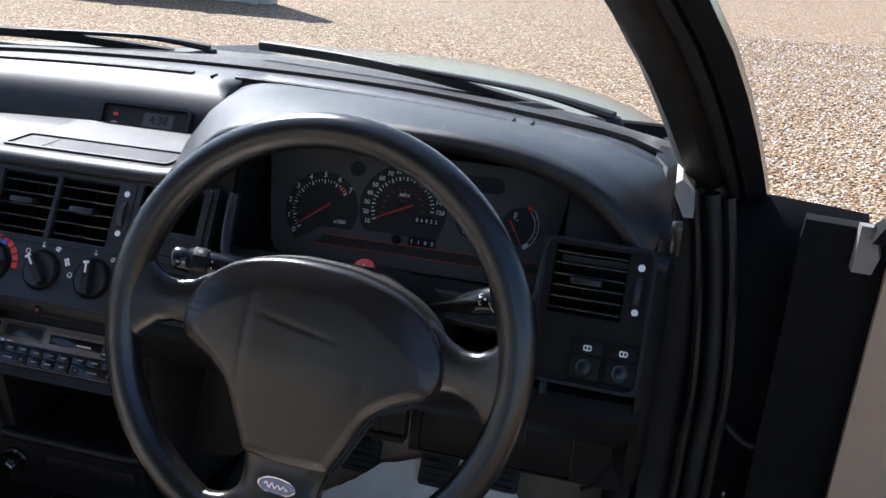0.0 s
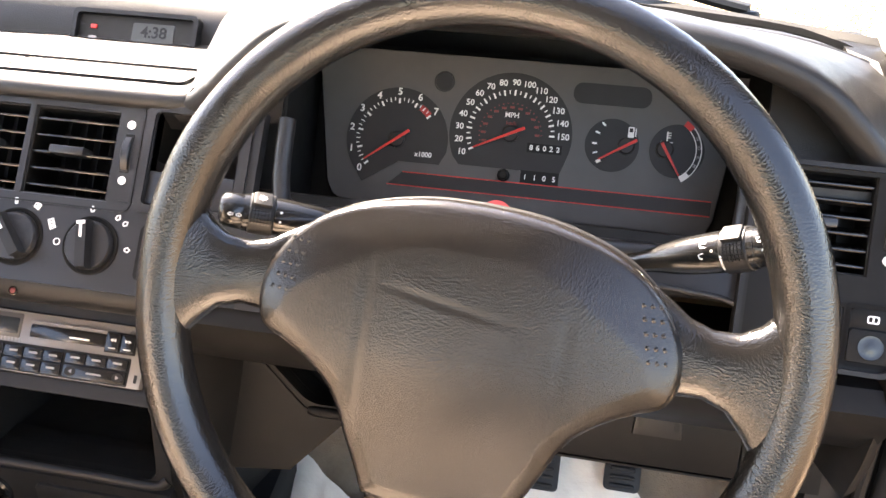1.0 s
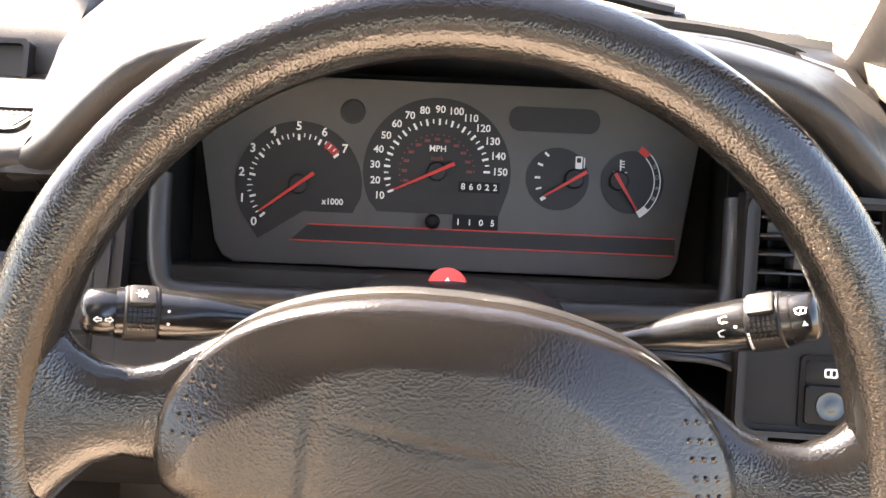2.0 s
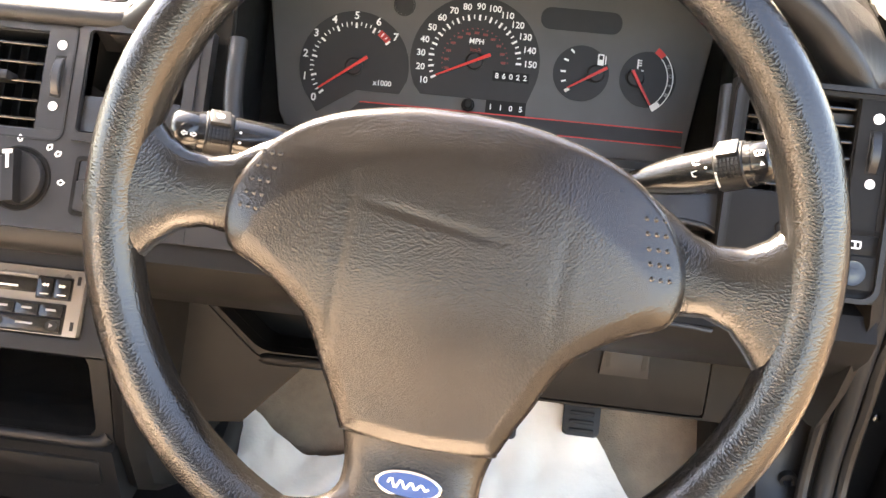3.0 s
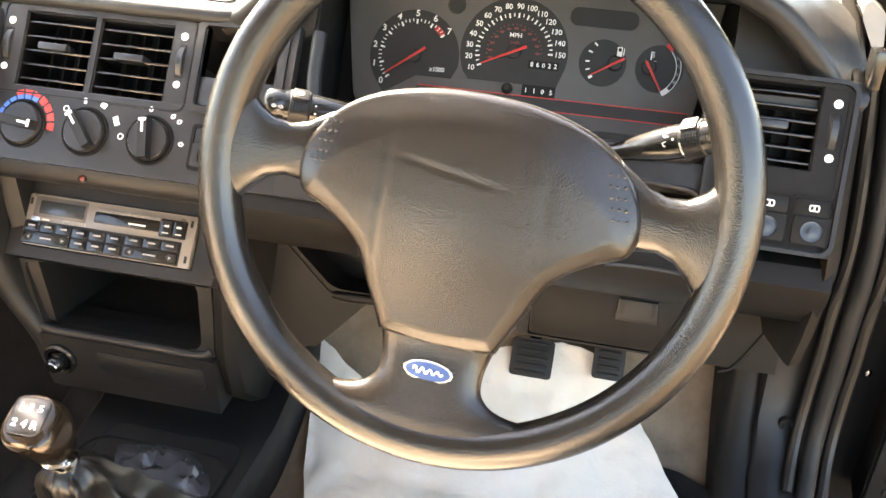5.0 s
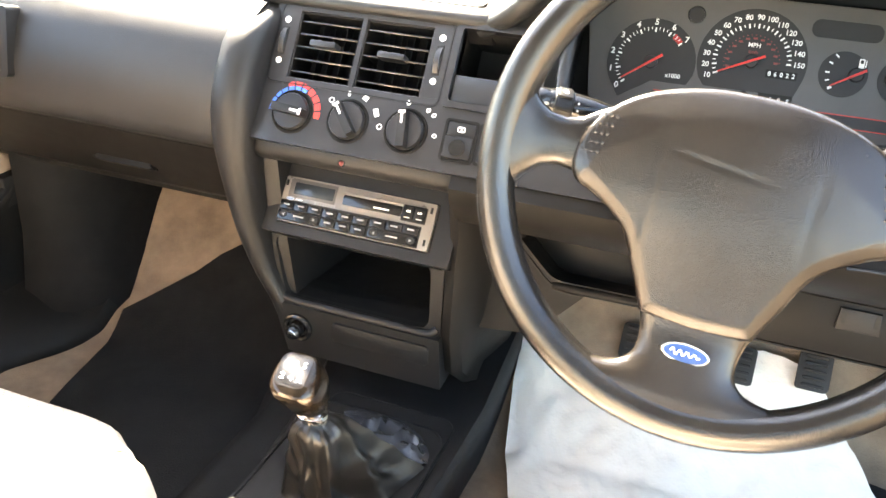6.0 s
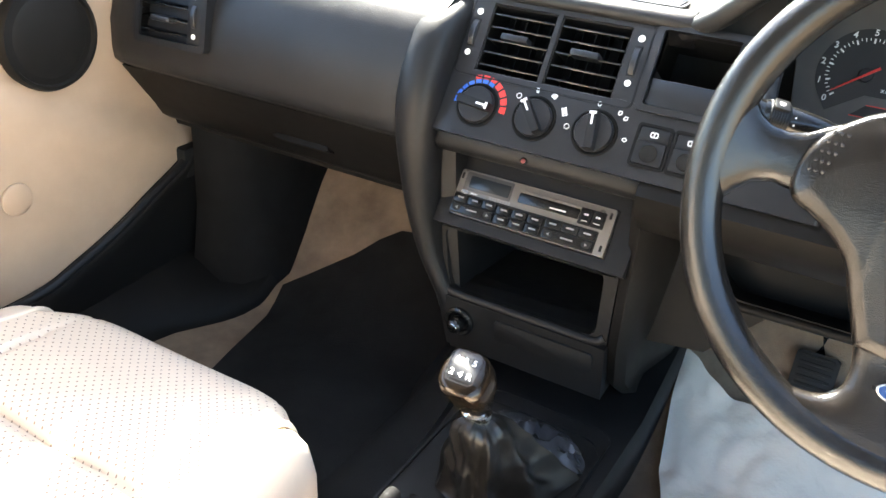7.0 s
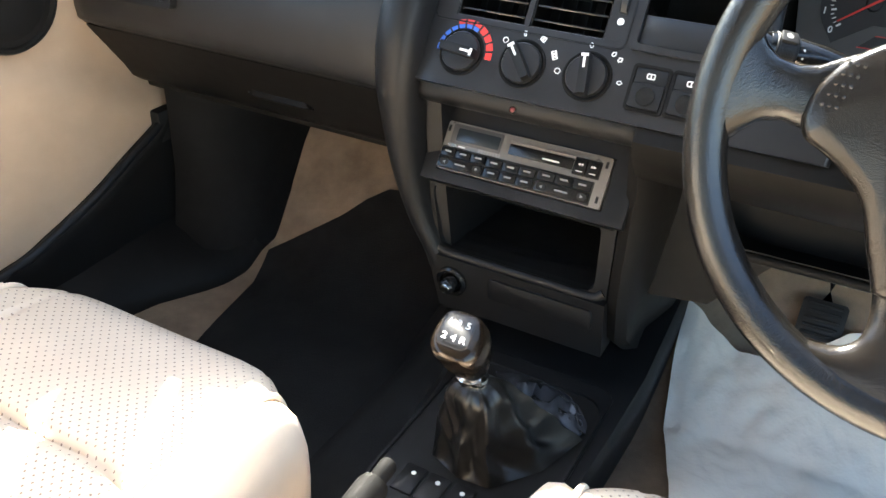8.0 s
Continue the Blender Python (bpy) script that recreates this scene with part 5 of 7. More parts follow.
s_ang = lambda v: 205 - (v - 10) * 203 / 140
for v in range(10, 151, 10):
    bm = bmesh.new()
    tick(bm, SX, SV, s_ang(v), 0.0338, 0.0385, 0.0016)
    part("tick", bm, WHITE, speedo)
    a = radians(s_ang(v))
    rr = 0.0450 if v < 100 else 0.0457
    lettering(str(v), 0.0074, CF @ Matrix.Translation((SX + rr * math.cos(a), SV + rr * math.sin(a), 0.0009)), WHITE, speedo, "figure")
bm = bmesh.new()
for v in range(15, 150, 10):
    tick(bm, SX, SV, s_ang(v), 0.035, 0.0382, 0.001)
part("fine_ticks", bm, WHITE, speedo)
bm = bmesh.new()
for k in range(24):
    tick(bm, SX, SV, 205 - k * 8.8, 0.0265, 0.0275, 0.001)
for k in range(12):
    a = radians(198 - k * 17.8)
    box(bm, SX + 0.0235 * math.cos(a) - 0.002, SX + 0.0235 * math.cos(a) + 0.002, SV + 0.0235 * math.sin(a) - 0.001, SV + 0.0235 * math.sin(a) + 0.001, 0.0006, 0.0011, m=CF)
part("inner_scale", bm, DIMRED, speedo)
lettering("MPH", 0.0062, CF @ Matrix.Translation((SX, SV + 0.0165, 0.0009)), WHITE, speedo)
lettering("km/h", 0.0045, CF @ Matrix.Translation((SX, SV + 0.0095, 0.0009)), DIMRED, speedo)
needle(speedo, SX, SV, 205.5, 0.034)
bm = bmesh.new()
box(bm, SX + 0.016, SX + 0.046, SV - 0.0140, SV - 0.0060, 0.0004, 0.0009, m=CF)
odo = part("odometer", bm, DEEP, speedo)
for k, c in enumerate("86022"):
    lettering(c, 0.0062, CF @ Matrix.Translation((SX + 0.0195 + k * 0.0058, SV - 0.0100, 0.0011)), WHITE, odo, "figure")
bm = bmesh.new()
box(bm, SX + 0.013, SX + 0.046, SV - 0.0415, SV - 0.0300, 0.0004, 0.0009, m=CF)
trip = part("trip_meter", bm, DEEP, speedo)
for k, c in enumerate("1105"):
    lettering(c, 0.0062, CF @ Matrix.Translation((SX + 0.017 + k * 0.0083, SV - 0.0358, 0.0011)), WHITE, trip, "figure")
bm = bmesh.new()
turn(bm, ((0.0055, 0.0), (0.0055, 0.003), (0.0042, 0.004), (0.004, 0.010), (0.003, 0.0112), (0.001, 0.0114)), 20, CF @ Matrix.Translation((SX - 0.0015, SV - 0.0362, 0)))
part("reset_knob", bm, DEEP, cluster)

# fuel and temperature
for gx, gv, name in ((0.071, 0.0195, "fuel_gauge"), (0.1252, 0.0195, "temperature_gauge")):
    bm = bmesh.new()
    outline(bm, disc(gx, gv, 0.0228, 40), 0.0, 0.0007, CF)
    g = part(name, bm, DIAL, cluster, "small round black gauge")
    if name == "fuel_gauge":
        px, pv = gx + 0.012, gv + 0.0005
        for a, w in ((214, 0.0026), (197, 0.0012), (180, 0.0015), (159, 0.0015), (140, 0.0015)):
            bm = bmesh.new()
            tick(bm, px, pv, a, 0.0245, 0.0285, w)
            part("tick", bm, WHITE, g)
        needle(g, px, pv, 212, 0.026, tail=0.010)
        bm = bmesh.new()
        ring(bm, round_rect(px + 0.0005, px + 0.0055, pv + 0.0075, pv + 0.0165, 0.0005, 2), round_rect(px + 0.0015, px + 0.0045, pv + 0.012, pv + 0.0155, 0.0003, 2), 0.0006, 0.0011, CF)
        box(bm, px + 0.0065, px + 0.0074, pv + 0.0085, pv + 0.0155, 0.0006, 0.0011, m=CF)
        part("pump_symbol", bm, WHITE, g)
    else:
        px, pv = gx - 0.010, gv + 0.0005
        needle(g, px, pv, -58, 0.025, tail=0.006)
        for a0, a1, mat in ((42, 58, RED), (-58, -42, WHITE)):
            bm = bmesh.new()
            o, i = disc(px, pv, 0.0305, 6, a0, a1), disc(px, pv, 0.0255, 6, a0, a1)
            outline(bm, o + list(reversed(i)), 0.0006, 0.0011, CF)
            part("zone", bm, mat, g)
        bm = bmesh.new()
        outline(bm, disc(px, pv, 0.0305, 14, -42, 42) + list(reversed(disc(px, pv, 0.0298, 14, -42, 42))), 0.0006, 0.0011, CF)
        outline(bm, disc(px, pv, 0.0262, 14, -42, 42) + list(reversed(disc(px, pv, 0.0255, 14, -42, 42))), 0.0006, 0.0011, CF)
        part("normal_zone", bm, WHITE, g)
        for k, c in enumerate("NORM"):
            a = radians(24 - k * 16)
            lettering(c, 0.004, CF @ Matrix.Translation((px + 0.028 * math.cos(a), pv + 0.028 * math.sin(a), 0.0009)) @ Matrix.Rotation(a - radians(90), 4, "Z"), GREYPR, g, "figure")
        bm = bmesh.new()
        box(bm, px + 0.0005, px + 0.0015, pv + 0.007, pv + 0.0155, 0.0006, 0.0011, m=CF)
        for k in range(3):
            box(bm, px + 0.0015, px + 0.004, pv + 0.010 + k * 0.002, pv + 0.0107 + k * 0.002, 0.0006, 0.0011, m=CF)
        box(bm, px - 0.004, px + 0.006, pv + 0.006, pv + 0.0067, 0.0006, 0.0011, m=CF)
        part("symbol", bm, WHITE, g)
bm = bmesh.new()
outline(bm, round_rect(0.034, 0.1, 0.053, 0.071, 0.008), 0.0, 0.0005, CF)
part("warning_window", bm, DIAL, cluster, "blank rounded warning light window")
bm = bmesh.new()
turn(bm, ((0.0092, 0.0), (0.0092, 0.0008), (0.008, 0.0012), (0.0078, 0.0004), (0.001, 0.0004)), 28, CF @ Matrix.Translation((-0.079, 0.0615, 0)))
part("warning_lamp", bm, DIAL, cluster)
bm = bmesh.new()
outline(bm, [(-0.108, -0.0215), (-0.121, -0.0335), (0.158, -0.033), (0.158, -0.0205)], 0.0, 0.0006, CF)
band = part("warning_band", bm, DIAL, cluster, "dark warning light band between red lines")
for a, b in (((-0.108, -0.0215), (0.158, -0.0205)), ((-0.121, -0.0335), (0.158, -0.033))):
    bm = bmesh.new()
    outline(bm, [(a[0], a[1]), (b[0], b[1]), (b[0], b[1] + 0.0009), (a[0], a[1] + 0.0009)], 0.0006, 0.0011, CF)
    part("red_line", bm, RED, band)
# ---- steering wheel and column ----
WC = Vector((-0.0047, 0.509, 0.949))
WF = face_frame(*WC, 19.8, -1.2) @ Matrix.Rotation(radians(-3.5), 4, "Z")
wheel = thing("steering_wheel", WC, "black grained vinyl steering wheel with three spokes and an airbag pad", "steering wheel")
R0, RT = 0.1822, 0.0157
bm = bmesh.new()
rings = []
for k in range(121):
    a = 2 * math.pi * k / 120
    row = []
    for j in range(18):
        b = 2 * math.pi * j / 18
        grip = 1 + 0.05 * sum(math.exp(-((math.degrees(a) - g + 180) % 360 - 180) ** 2 / 260) for g in (20, 160))
        rr = R0 + RT * grip * math.cos(b)
        row.append((rr * math.cos(a), rr * math.sin(a), RT * 1.04 * grip * math.sin(b)))
    rings.append(row)
loft(bm, rings, caps=False, m=WF)
part("rim", bm, RIM, wheel, "", 60)

half = [(0.0, 0.069), (0.03, 0.0675), (0.06, 0.0615), (0.085, 0.0515), (0.104, 0.037), (0.116, 0.021), (0.1215, 0.005), (0.121, -0.0105), (0.1155, -0.0215), (0.100, -0.0285), (0.085, -0.037), (0.0715, -0.0485), (0.0635, -0.061), (0.0575, -0.075), (0.0515, -0.087), (0.0462, -0.098), (0.0432, -0.1045), (0.0385, -0.1075), (0.0, -0.1105)]
full = half + [(-x, v) for x, v in reversed(half[1:-1])]
edge = [tuple(p)[:2] for p in smooth_line([(x, v, 0) for x, v in full] + [(full[0][0], full[0][1], 0)], 6)][:-1]


def crease(d, w=0.0021):
    return math.exp(-(d / w) ** 2)


def fade(x, a, b, w=0.006):
    return max(0.0, min(1.0, (x - a) / w)) * max(0.0, min(1.0, (b - x) / w))


def pad_height(u, v):
    """Pressed lines of the airbag flaps."""
    h = 0.0006 * crease(u + 0.0546, 0.003) * fade(v, -0.07, 0.043, 0.015)
    h += 0.0004 * crease(v - 0.0175 + 0.125 * (u + 0.05), 0.0024) * fade(u, -0.056, 0.04, 0.03)
    h += 0.0003 * crease(u - 0.058, 0.0035) * fade(v, -0.05, 0.028, 0.02)
    return -h


cx, cv = 0.0, -0.012
EDGE = np.array(edge)
ease = lambda k: max(0.0, min(1.0, k)) ** 2 * (3 - 2 * max(0.0, min(1.0, k)))


def pad_surface(u, v):
    """Height of the cover: a gently domed face, a broad bevel round its top and sides, a rolled outer edge."""
    dist = float(np.min(np.hypot(EDGE[:, 0] - u, EDGE[:, 1] - v)))
    up = ease((v + 0.03) / 0.06)
    side = ease((abs(u) - 0.03) / 0.05) * up
    width = lerp(0.011, lerp(0.0255, 0.034, side), up)
    drop = lerp(0.0035, 0.0075, up)
    low = ease((-0.01 - v) / 0.095)
    h = 0.0150 - 0.55 * u * u - 0.7 * max(0.0, v) ** 2 - 0.0070 * low
    t = min(1.0, dist / width)
    h -= drop * (1 - t) ** 1.25
    h -= lerp(0.0024, 0.0050, up) * (1 - min(1.0, dist / 0.0042)) ** 2
    return h + pad_height(u, v) * t


bm = bmesh.new()
rings = [[(x, v, -0.03) for x, v in edge], [(x, v, pad_surface(x, v) - 0.0015) for x, v in edge]]
for k in [0.004, 0.01, 0.018, 0.028, 0.04] + [lerp(0.055, 0.99, j / 52) for j in range(53)]:
    row = []
    for x, v in edge:
        u, w = x + (cx - x) * k, v + (cv - v) * k
        row.append((u, w, pad_surface(u, w)))
    rings.append(row)
loft(bm, rings, m=WF)
pad = part("airbag_pad", bm, WPAD, wheel, "grained black leather-look airbag cover", 60)


# solid dark band standing in for the shaded gap between the pad and the spokes
bm = bmesh.new()
loft(bm, [[(x * s - cx * (s - 1), v + (v - cv) * (s - 1), h - 0.012 * max(0.0, min(1.0, (v - 0.02) / 0.015))) for x, v in edge] for s, h in ((0.985, -0.02), (0.99, -0.0036), (1.002, -0.0030), (1.008, -0.0034), (1.012, -0.02))], m=WF)
part("seam", bm, DEEP, wheel, "dark band standing in for the shaded gap round the airbag cover", 60)


for s in (-1, 1):
    for i in range(5):
        for j in range(3):
            u, v = s * (0.112 - 0.0019 * i - 0.0048 * j), 0.003 + 0.0073 * i
            bm = bmesh.new()
            turn(bm, ((0.0015, -0.004), (0.0014, 0.0003), (0.0009, 0.0007), (0.0002, 0.0008)), 8, WF @ Matrix.Translation((u, v, pad_surface(u, v))))
            part("grip_dot", bm, WPAD, pad)


def spoke(us, mirror=1):
    bm = bmesh.new()
    rings = []
    for u, vt, vb, h, t in us:
        row = []
        for k in range(16):
            a = 2 * math.pi * k / 16
            c, s = math.cos(a), math.sin(a)
            cc = math.copysign(abs(c) ** 0.7, c)
            row.append((mirror * u, (vt + vb) / 2 + cc * (vt - vb) / 2, h + t * math.copysign(abs(s) ** 0.8, s)))
        rings.append(row)
    loft(bm, rings, m=WF)
    return bm


side_spoke = [(0.095, 0.045, -0.026, -0.018, 0.010), (0.112, 0.035, -0.021, -0.0135, 0.0102), (0.122, 0.028, -0.0165, -0.0128, 0.0105), (0.135, 0.024, -0.0145, -0.0105, 0.0105), (0.148, 0.0255, -0.0185, -0.007, 0.0105), (0.158, 0.032, -0.029, -0.005, 0.0115), (0.167, 0.044, -0.041, -0.002, 0.012), (0.176, 0.058, -0.055, 0.0, 0.0125)]
part("spoke", spoke(side_spoke), RIM, wheel, "", 60)
part("spoke", spoke(side_spoke, -1), RIM, wheel, "", 60)
bm = bmesh.new()
rings = []
for v, w, _ in smooth_line([(-0.082, 0.046, 0), (-0.096, 0.0445, 0), (-0.107, 0.042, 0), (-0.120, 0.0388, 0), (-0.132, 0.0378, 0), (-0.143, 0.040, 0), (-0.154, 0.050, 0), (-0.165, 0.071, 0), (-0.175, 0.096, 0)], 3):
    k = max(0.0, min(1.0, (-0.115 - v) / 0.05))
    h, t = lerp(-0.0065, 0.0, k), lerp(0.0108, 0.0115, k)
    row = []
    for i in range(24):
        c, s_ = math.cos(2 * math.pi * i / 24), math.sin(2 * math.pi * i / 24)
        x = w * math.copysign(abs(c) ** 0.6, c)
        row.append((x, v + k * (R0 - math.sqrt(R0 * R0 - x * x)) * 0.9, h + t * math.copysign(abs(s_) ** 0.8, s_)))
    rings.append(row)
loft(bm, rings, m=WF)
part("spoke", bm, WPAD, wheel, "", 60)
# oval badge, plain
BM = WF @ Matrix.Translation((0.0, -0.1282, 0.0056)) @ Matrix.Rotation(radians(0), 4, "Z")
oval = lambda a, b, n=40: [(a * math.cos(2 * math.pi * k / n), b * math.sin(2 * math.pi * k / n)) for k in range(n)]
bm = bmesh.new()
outline(bm, oval(0.0182, 0.0078), -0.002, 0.0014, BM, 0.0004)
badge = part("badge", bm, SILVER, wheel, "small blue and silver oval badge")
bm = bmesh.new()
outline(bm, oval(0.0164, 0.0064), 0.001, 0.0017, BM)
part("enamel", bm, BADGE, badge)
bm = bmesh.new()
tube(bm, [(-0.011 + 0.022 * k / 24, 0.0026 * math.sin(k * 1.05) * (1 - k / 40), 0.0018) for k in range(25)], 0.0007, 6, m=BM)
part("flourish", bm, WHITE, badge)
# hub behind the pad
bm = bmesh.new()
turn(bm, ((0.05, -0.01), (0.06, -0.03), (0.05, -0.06), (0.035, -0.065)), 28, WF)
part("hub", bm, BLACK, wheel)

column = thing("steering_column", (-0.012, 0.66, 0.86), "black moulded steering column shroud", "steering column")
CM = face_frame(-0.006, 0.5105, 0.949, 22.0, -1.2)
bm = bmesh.new()
def shroud(w, t, b, h):
    pts = []
    for k in range(24):
        a = 2 * math.pi * k / 24
        c, s = math.cos(a), math.sin(a)
        pts.append((w * math.copysign(abs(c) ** 0.6, c), (t if s > 0 else b) * math.copysign(abs(s) ** 0.7, s), h))
    return pts
loft(bm, [shroud(0.045, 0.05, 0.05, -0.055), shroud(0.065, 0.058, 0.066, -0.066), shroud(0.075, 0.066, 0.078, -0.10), shroud(0.08, 0.068, 0.085, -0.16), shroud(0.08, 0.058, 0.085, -0.23), shroud(0.078, 0.05, 0.08, -0.27)], m=CM)
part("shroud", bm, BLACK, column)
# hazard button on top
hz = thing("hazard_switch", CM @ Vector((0.0, 0.066, -0.12)), "red hazard warning push button on the column", "switch")
bm = bmesh.new()
turn(bm, ((0.0115, -0.004), (0.0115, 0.006), (0.0105, 0.0085), (0.001, 0.0095)), 28, Matrix.Translation((-0.006, 0.655, 0.956)) @ Matrix.Rotation(radians(38), 4, "X"))
part("button", bm, RED, hz)
bm = bmesh.new()
HM = Matrix.Translation((-0.006, 0.655, 0.956)) @ Matrix.Rotation(radians(38), 4, "X") @ Matrix.Translation((0, 0, 0.0088))
ring(bm, [(-0.004, -0.003), (0.004, -0.003), (0, 0.004)], [(-0.0025, -0.0021), (0.0025, -0.0021), (0, 0.0022)], 0, 0.0008, HM)
part("symbol", bm, WHITE, hz)


def stalk(name, base, tip, label, sgn, collar_d, symbols):
    """Column stalk: cone, barrel, ribbed collar and end cap, at distances from the tip; printed symbols on the upper side."""
    root = thing(name, base, label, "stalk")
    b, t = Vector(base), Vector(tip)
    d = (b - t).normalized()
    at = lambda q: t + d * q
    far = (b - t).length
    c0, c1 = collar_d
    bm = bmesh.new()
    tube(bm, [at(0), at(0.0015), at(0.004), at(c0 - 0.004), at(c0 - 0.003)], [0.006, 0.0095, 0.0116, 0.0122, 0.0115], 28)
    part("end", bm, GLOSS, root)
    bm = bmesh.new()
    tube(bm, [at(c0 - 0.004), at(c0 - 0.0035), at(c0 + 0.001), at(c0 + 0.0015)], [0.0118, 0.0127, 0.0131, 0.012], 28)
    part("end_ring", bm, GLOSS, root, "bright worn ring")
    bm = bmesh.new()
    tube(bm, [at(c0), at(c0 + 0.001), at(c1 - 0.001), at(c1)], [0.0128, 0.0138, 0.0141, 0.0132], 28)
    col = part("collar", bm, BLACK, root, "ribbed turning collar")
    bm = bmesh.new()
    k = min(1.0, (far - c1) / 0.08)
    tube(bm, [at(c1 - 0.002), at(c1 + 0.002), at(c1 + 0.022 * k), at(c1 + 0.032 * k), at(c1 + 0.045 * k), at(c1 + 0.06 * k), at(far)], [0.012, 0.0131, 0.0122, 0.011, 0.0085, 0.0065, 0.006], 28)
    part("barrel", bm, GLOSS, root)
    out = -d * sgn
    want = Vector((-0.15, -0.84, 0.45))
    face = (want - out * out.dot(want)).normalized()
    up = face.cross(out)
    def fm(q, turn_deg, r):
        f = (Matrix.Rotation(radians(turn_deg), 3, out) @ face).normalized()
        u = f.cross(out)
        p = at(q) + f * r
        return Matrix(((out.x, u.x, f.x, p.x), (out.y, u.y, f.y, p.y), (out.z, u.z, f.z, p.z), (0, 0, 0, 1)))
    # raised tab and rows of ribs on the collar
    cm = (c0 + c1) / 2
    bm = bmesh.new()
    outline(bm, round_rect(-0.0062, 0.0062, -0.006, 0.006, 0.0012, 2), -0.002, 0.0012, fm(cm, -42, 0.0140), 0.0006)
    part("tab", bm, BLACK, col)
    bm = bmesh.new()
    for j in range(5):
        m = fm(cm, 10 * (j - 1), 0.0139)
        for i in range(6):
            box(bm, -0.0062 + i * 0.0022, -0.0049 + i * 0.0022, -0.0008, 0.0008, -0.001, 0.0008, m=m)
    part("ribs", bm, FACIA, col)
    for q, ang, r, kind in symbols:
        bm = bmesh.new()
        m = fm(q, ang, r)
        if kind == "wiper":
            ring(bm, [(-0.0022, -0.0016), (0.0022, -0.0016), (0.0030, 0.0012), (0.0, 0.0020), (-0.0030, 0.0012)], [(-0.0017, -0.0011), (0.0017, -0.0011), (0.0023, 0.0008), (0.0, 0.0014), (-0.0023, 0.0008)], -0.001, 0.0003, m)
            outline(bm, [(-0.0012, -0.0020), (-0.0006, -0.0020), (0.0008, 0.0010), (0.0003, 0.0010)], -0.001, 0.0003, m)
        elif kind == "arrow":
            outline(bm, [(-0.0014, -0.0010), (0.0014, -0.0010), (0.0, 0.0014)], -0.001, 0.0003, m)
        elif kind == "arrows":
            for x, e in ((-0.0026, -1), (0.0026, 1)):
                ring(bm, [(x + e * 0.0022, 0.0), (x, 0.0018), (x, 0.0008), (x - e * 0.0018, 0.0008), (x - e * 0.0018, -0.0008), (x, -0.0008), (x, -0.0018)], [(x + e * 0.0014, 0.0), (x + e * 0.0004, 0.0009), (x + e * 0.0004, 0.0004), (x - e * 0.0013, 0.0004), (x - e * 0.0013, -0.0004), (x + e * 0.0004, -0.0004), (x + e * 0.0004, -0.0009)], -0.001, 0.0003, m)
        elif kind == "sun":
            ring(bm, disc(0, 0, 0.0015, 14), disc(0, 0, 0.001, 14), -0.001, 0.0003, m)
            for i in range(8):
                tick(bm, 0, 0, i * 45, 0.0019, 0.0028, 0.0005, m, 0.0003)
        elif kind == "lamp":
            ring(bm, disc(0.0002, 0, 0.0017, 10, -90, 90), disc(0.0003, 0, 0.0012, 10, -90, 90), -0.001, 0.0003, m)
            for i in range(4):
                box(bm, -0.0026, -0.0004, -0.0016 + i * 0.00095, -0.0011 + i * 0.00095, -0.001, 0.0003, m=m)
        elif kind == "dot":
            outline(bm, disc(0, 0, 0.0008, 10), -0.001, 0.0003, m)
        else:
            for i in range(6):
                box(bm, -0.0006, 0.0006, -0.0006, 0.0006, -0.001, 0.0003, m=fm(q, ang + i * 7, r))
        part("symbol", bm, WHITE, root)


stalk("wiper_stalk", (0.046, 0.640, 0.929), (0.170, 0.5815, 0.990), "glossy black wiper stalk with white symbols", 1, (0.016, 0.033),
      ((0.007, -18, 0.0117, "wiper"), (0.006, 12, 0.0117, "arrow"), (0.025, -43, 0.0151, "wiper"), (0.0315, 18, 0.0140, "scale"), (0.042, -18, 0.0124, "wiper"), (0.043, 12, 0.0123, "wiper"), (0.037, 0, 0.0128, "dot"), (0.051, -16, 0.0115, "arrow"), (0.051, -8, 0.0115, "arrow"), (0.051, 16, 0.0115, "arrow")))
stalk("light_stalk", (-0.055, 0.640, 0.940), (-0.1865, 0.592, 0.968), "glossy black indicator and light stalk", -1, (0.020, 0.037),
      ((0.011, 16, 0.0119, "arrows"), (0.028, -42, 0.0151, "sun"), (0.041, -10, 0.0128, "dot"), (0.041, 18, 0.0128, "dot"), (0.047, -10, 0.0122, "lamp"), (0.055, -8, 0.0112, "lamp"), (0.047, 20, 0.0121, "lamp")))

# pedals
for x, y, z, label in ((-0.083, 0.872, 0.574, "black ribbed clutch pedal"), (0.034, 0.862, 0.583, "black ribbed brake pedal"), (0.127, 0.862, 0.598, "black ribbed accelerator pedal")):
    root = thing("pedal", (x, y, z - 0.04), label, "pedal", "pedals in the driver's footwell")
    w = 0.026 if x < 0.1 else 0.019
    pm = face_frame(x, y, z, 35)
    bm = bmesh.new()
    outline(bm, round_rect(-w, w, -0.024, 0.024, 0.005), -0.012, 0.0, pm, 0.003)
    part("rubber", bm, RUBBER, root)
    for k in range(5):
        bm = bmesh.new()
        box(bm, -w + 0.006, w - 0.006, -0.020 + k * 0.009, -0.016 + k * 0.009, -0.001, 0.003, 0.001, 1, pm)
        part("rib", bm, RUBBER, root)
    bm = bmesh.new()
    tube(bm, smooth_line([pm @ Vector((0, 0.0, -0.012)), pm @ Vector((0, 0.05, -0.03)), Vector((x, y + 0.07, z + 0.10)), Vector((x, y + 0.08, 0.78))], 4), 0.008, 8)
    part("arm", bm, BODY, root)
# ---- console, gear lever, handbrake ----
console = thing("centre_console", (-0.335, 0.5, FLOOR), "black plastic centre console round the gear lever", "console")
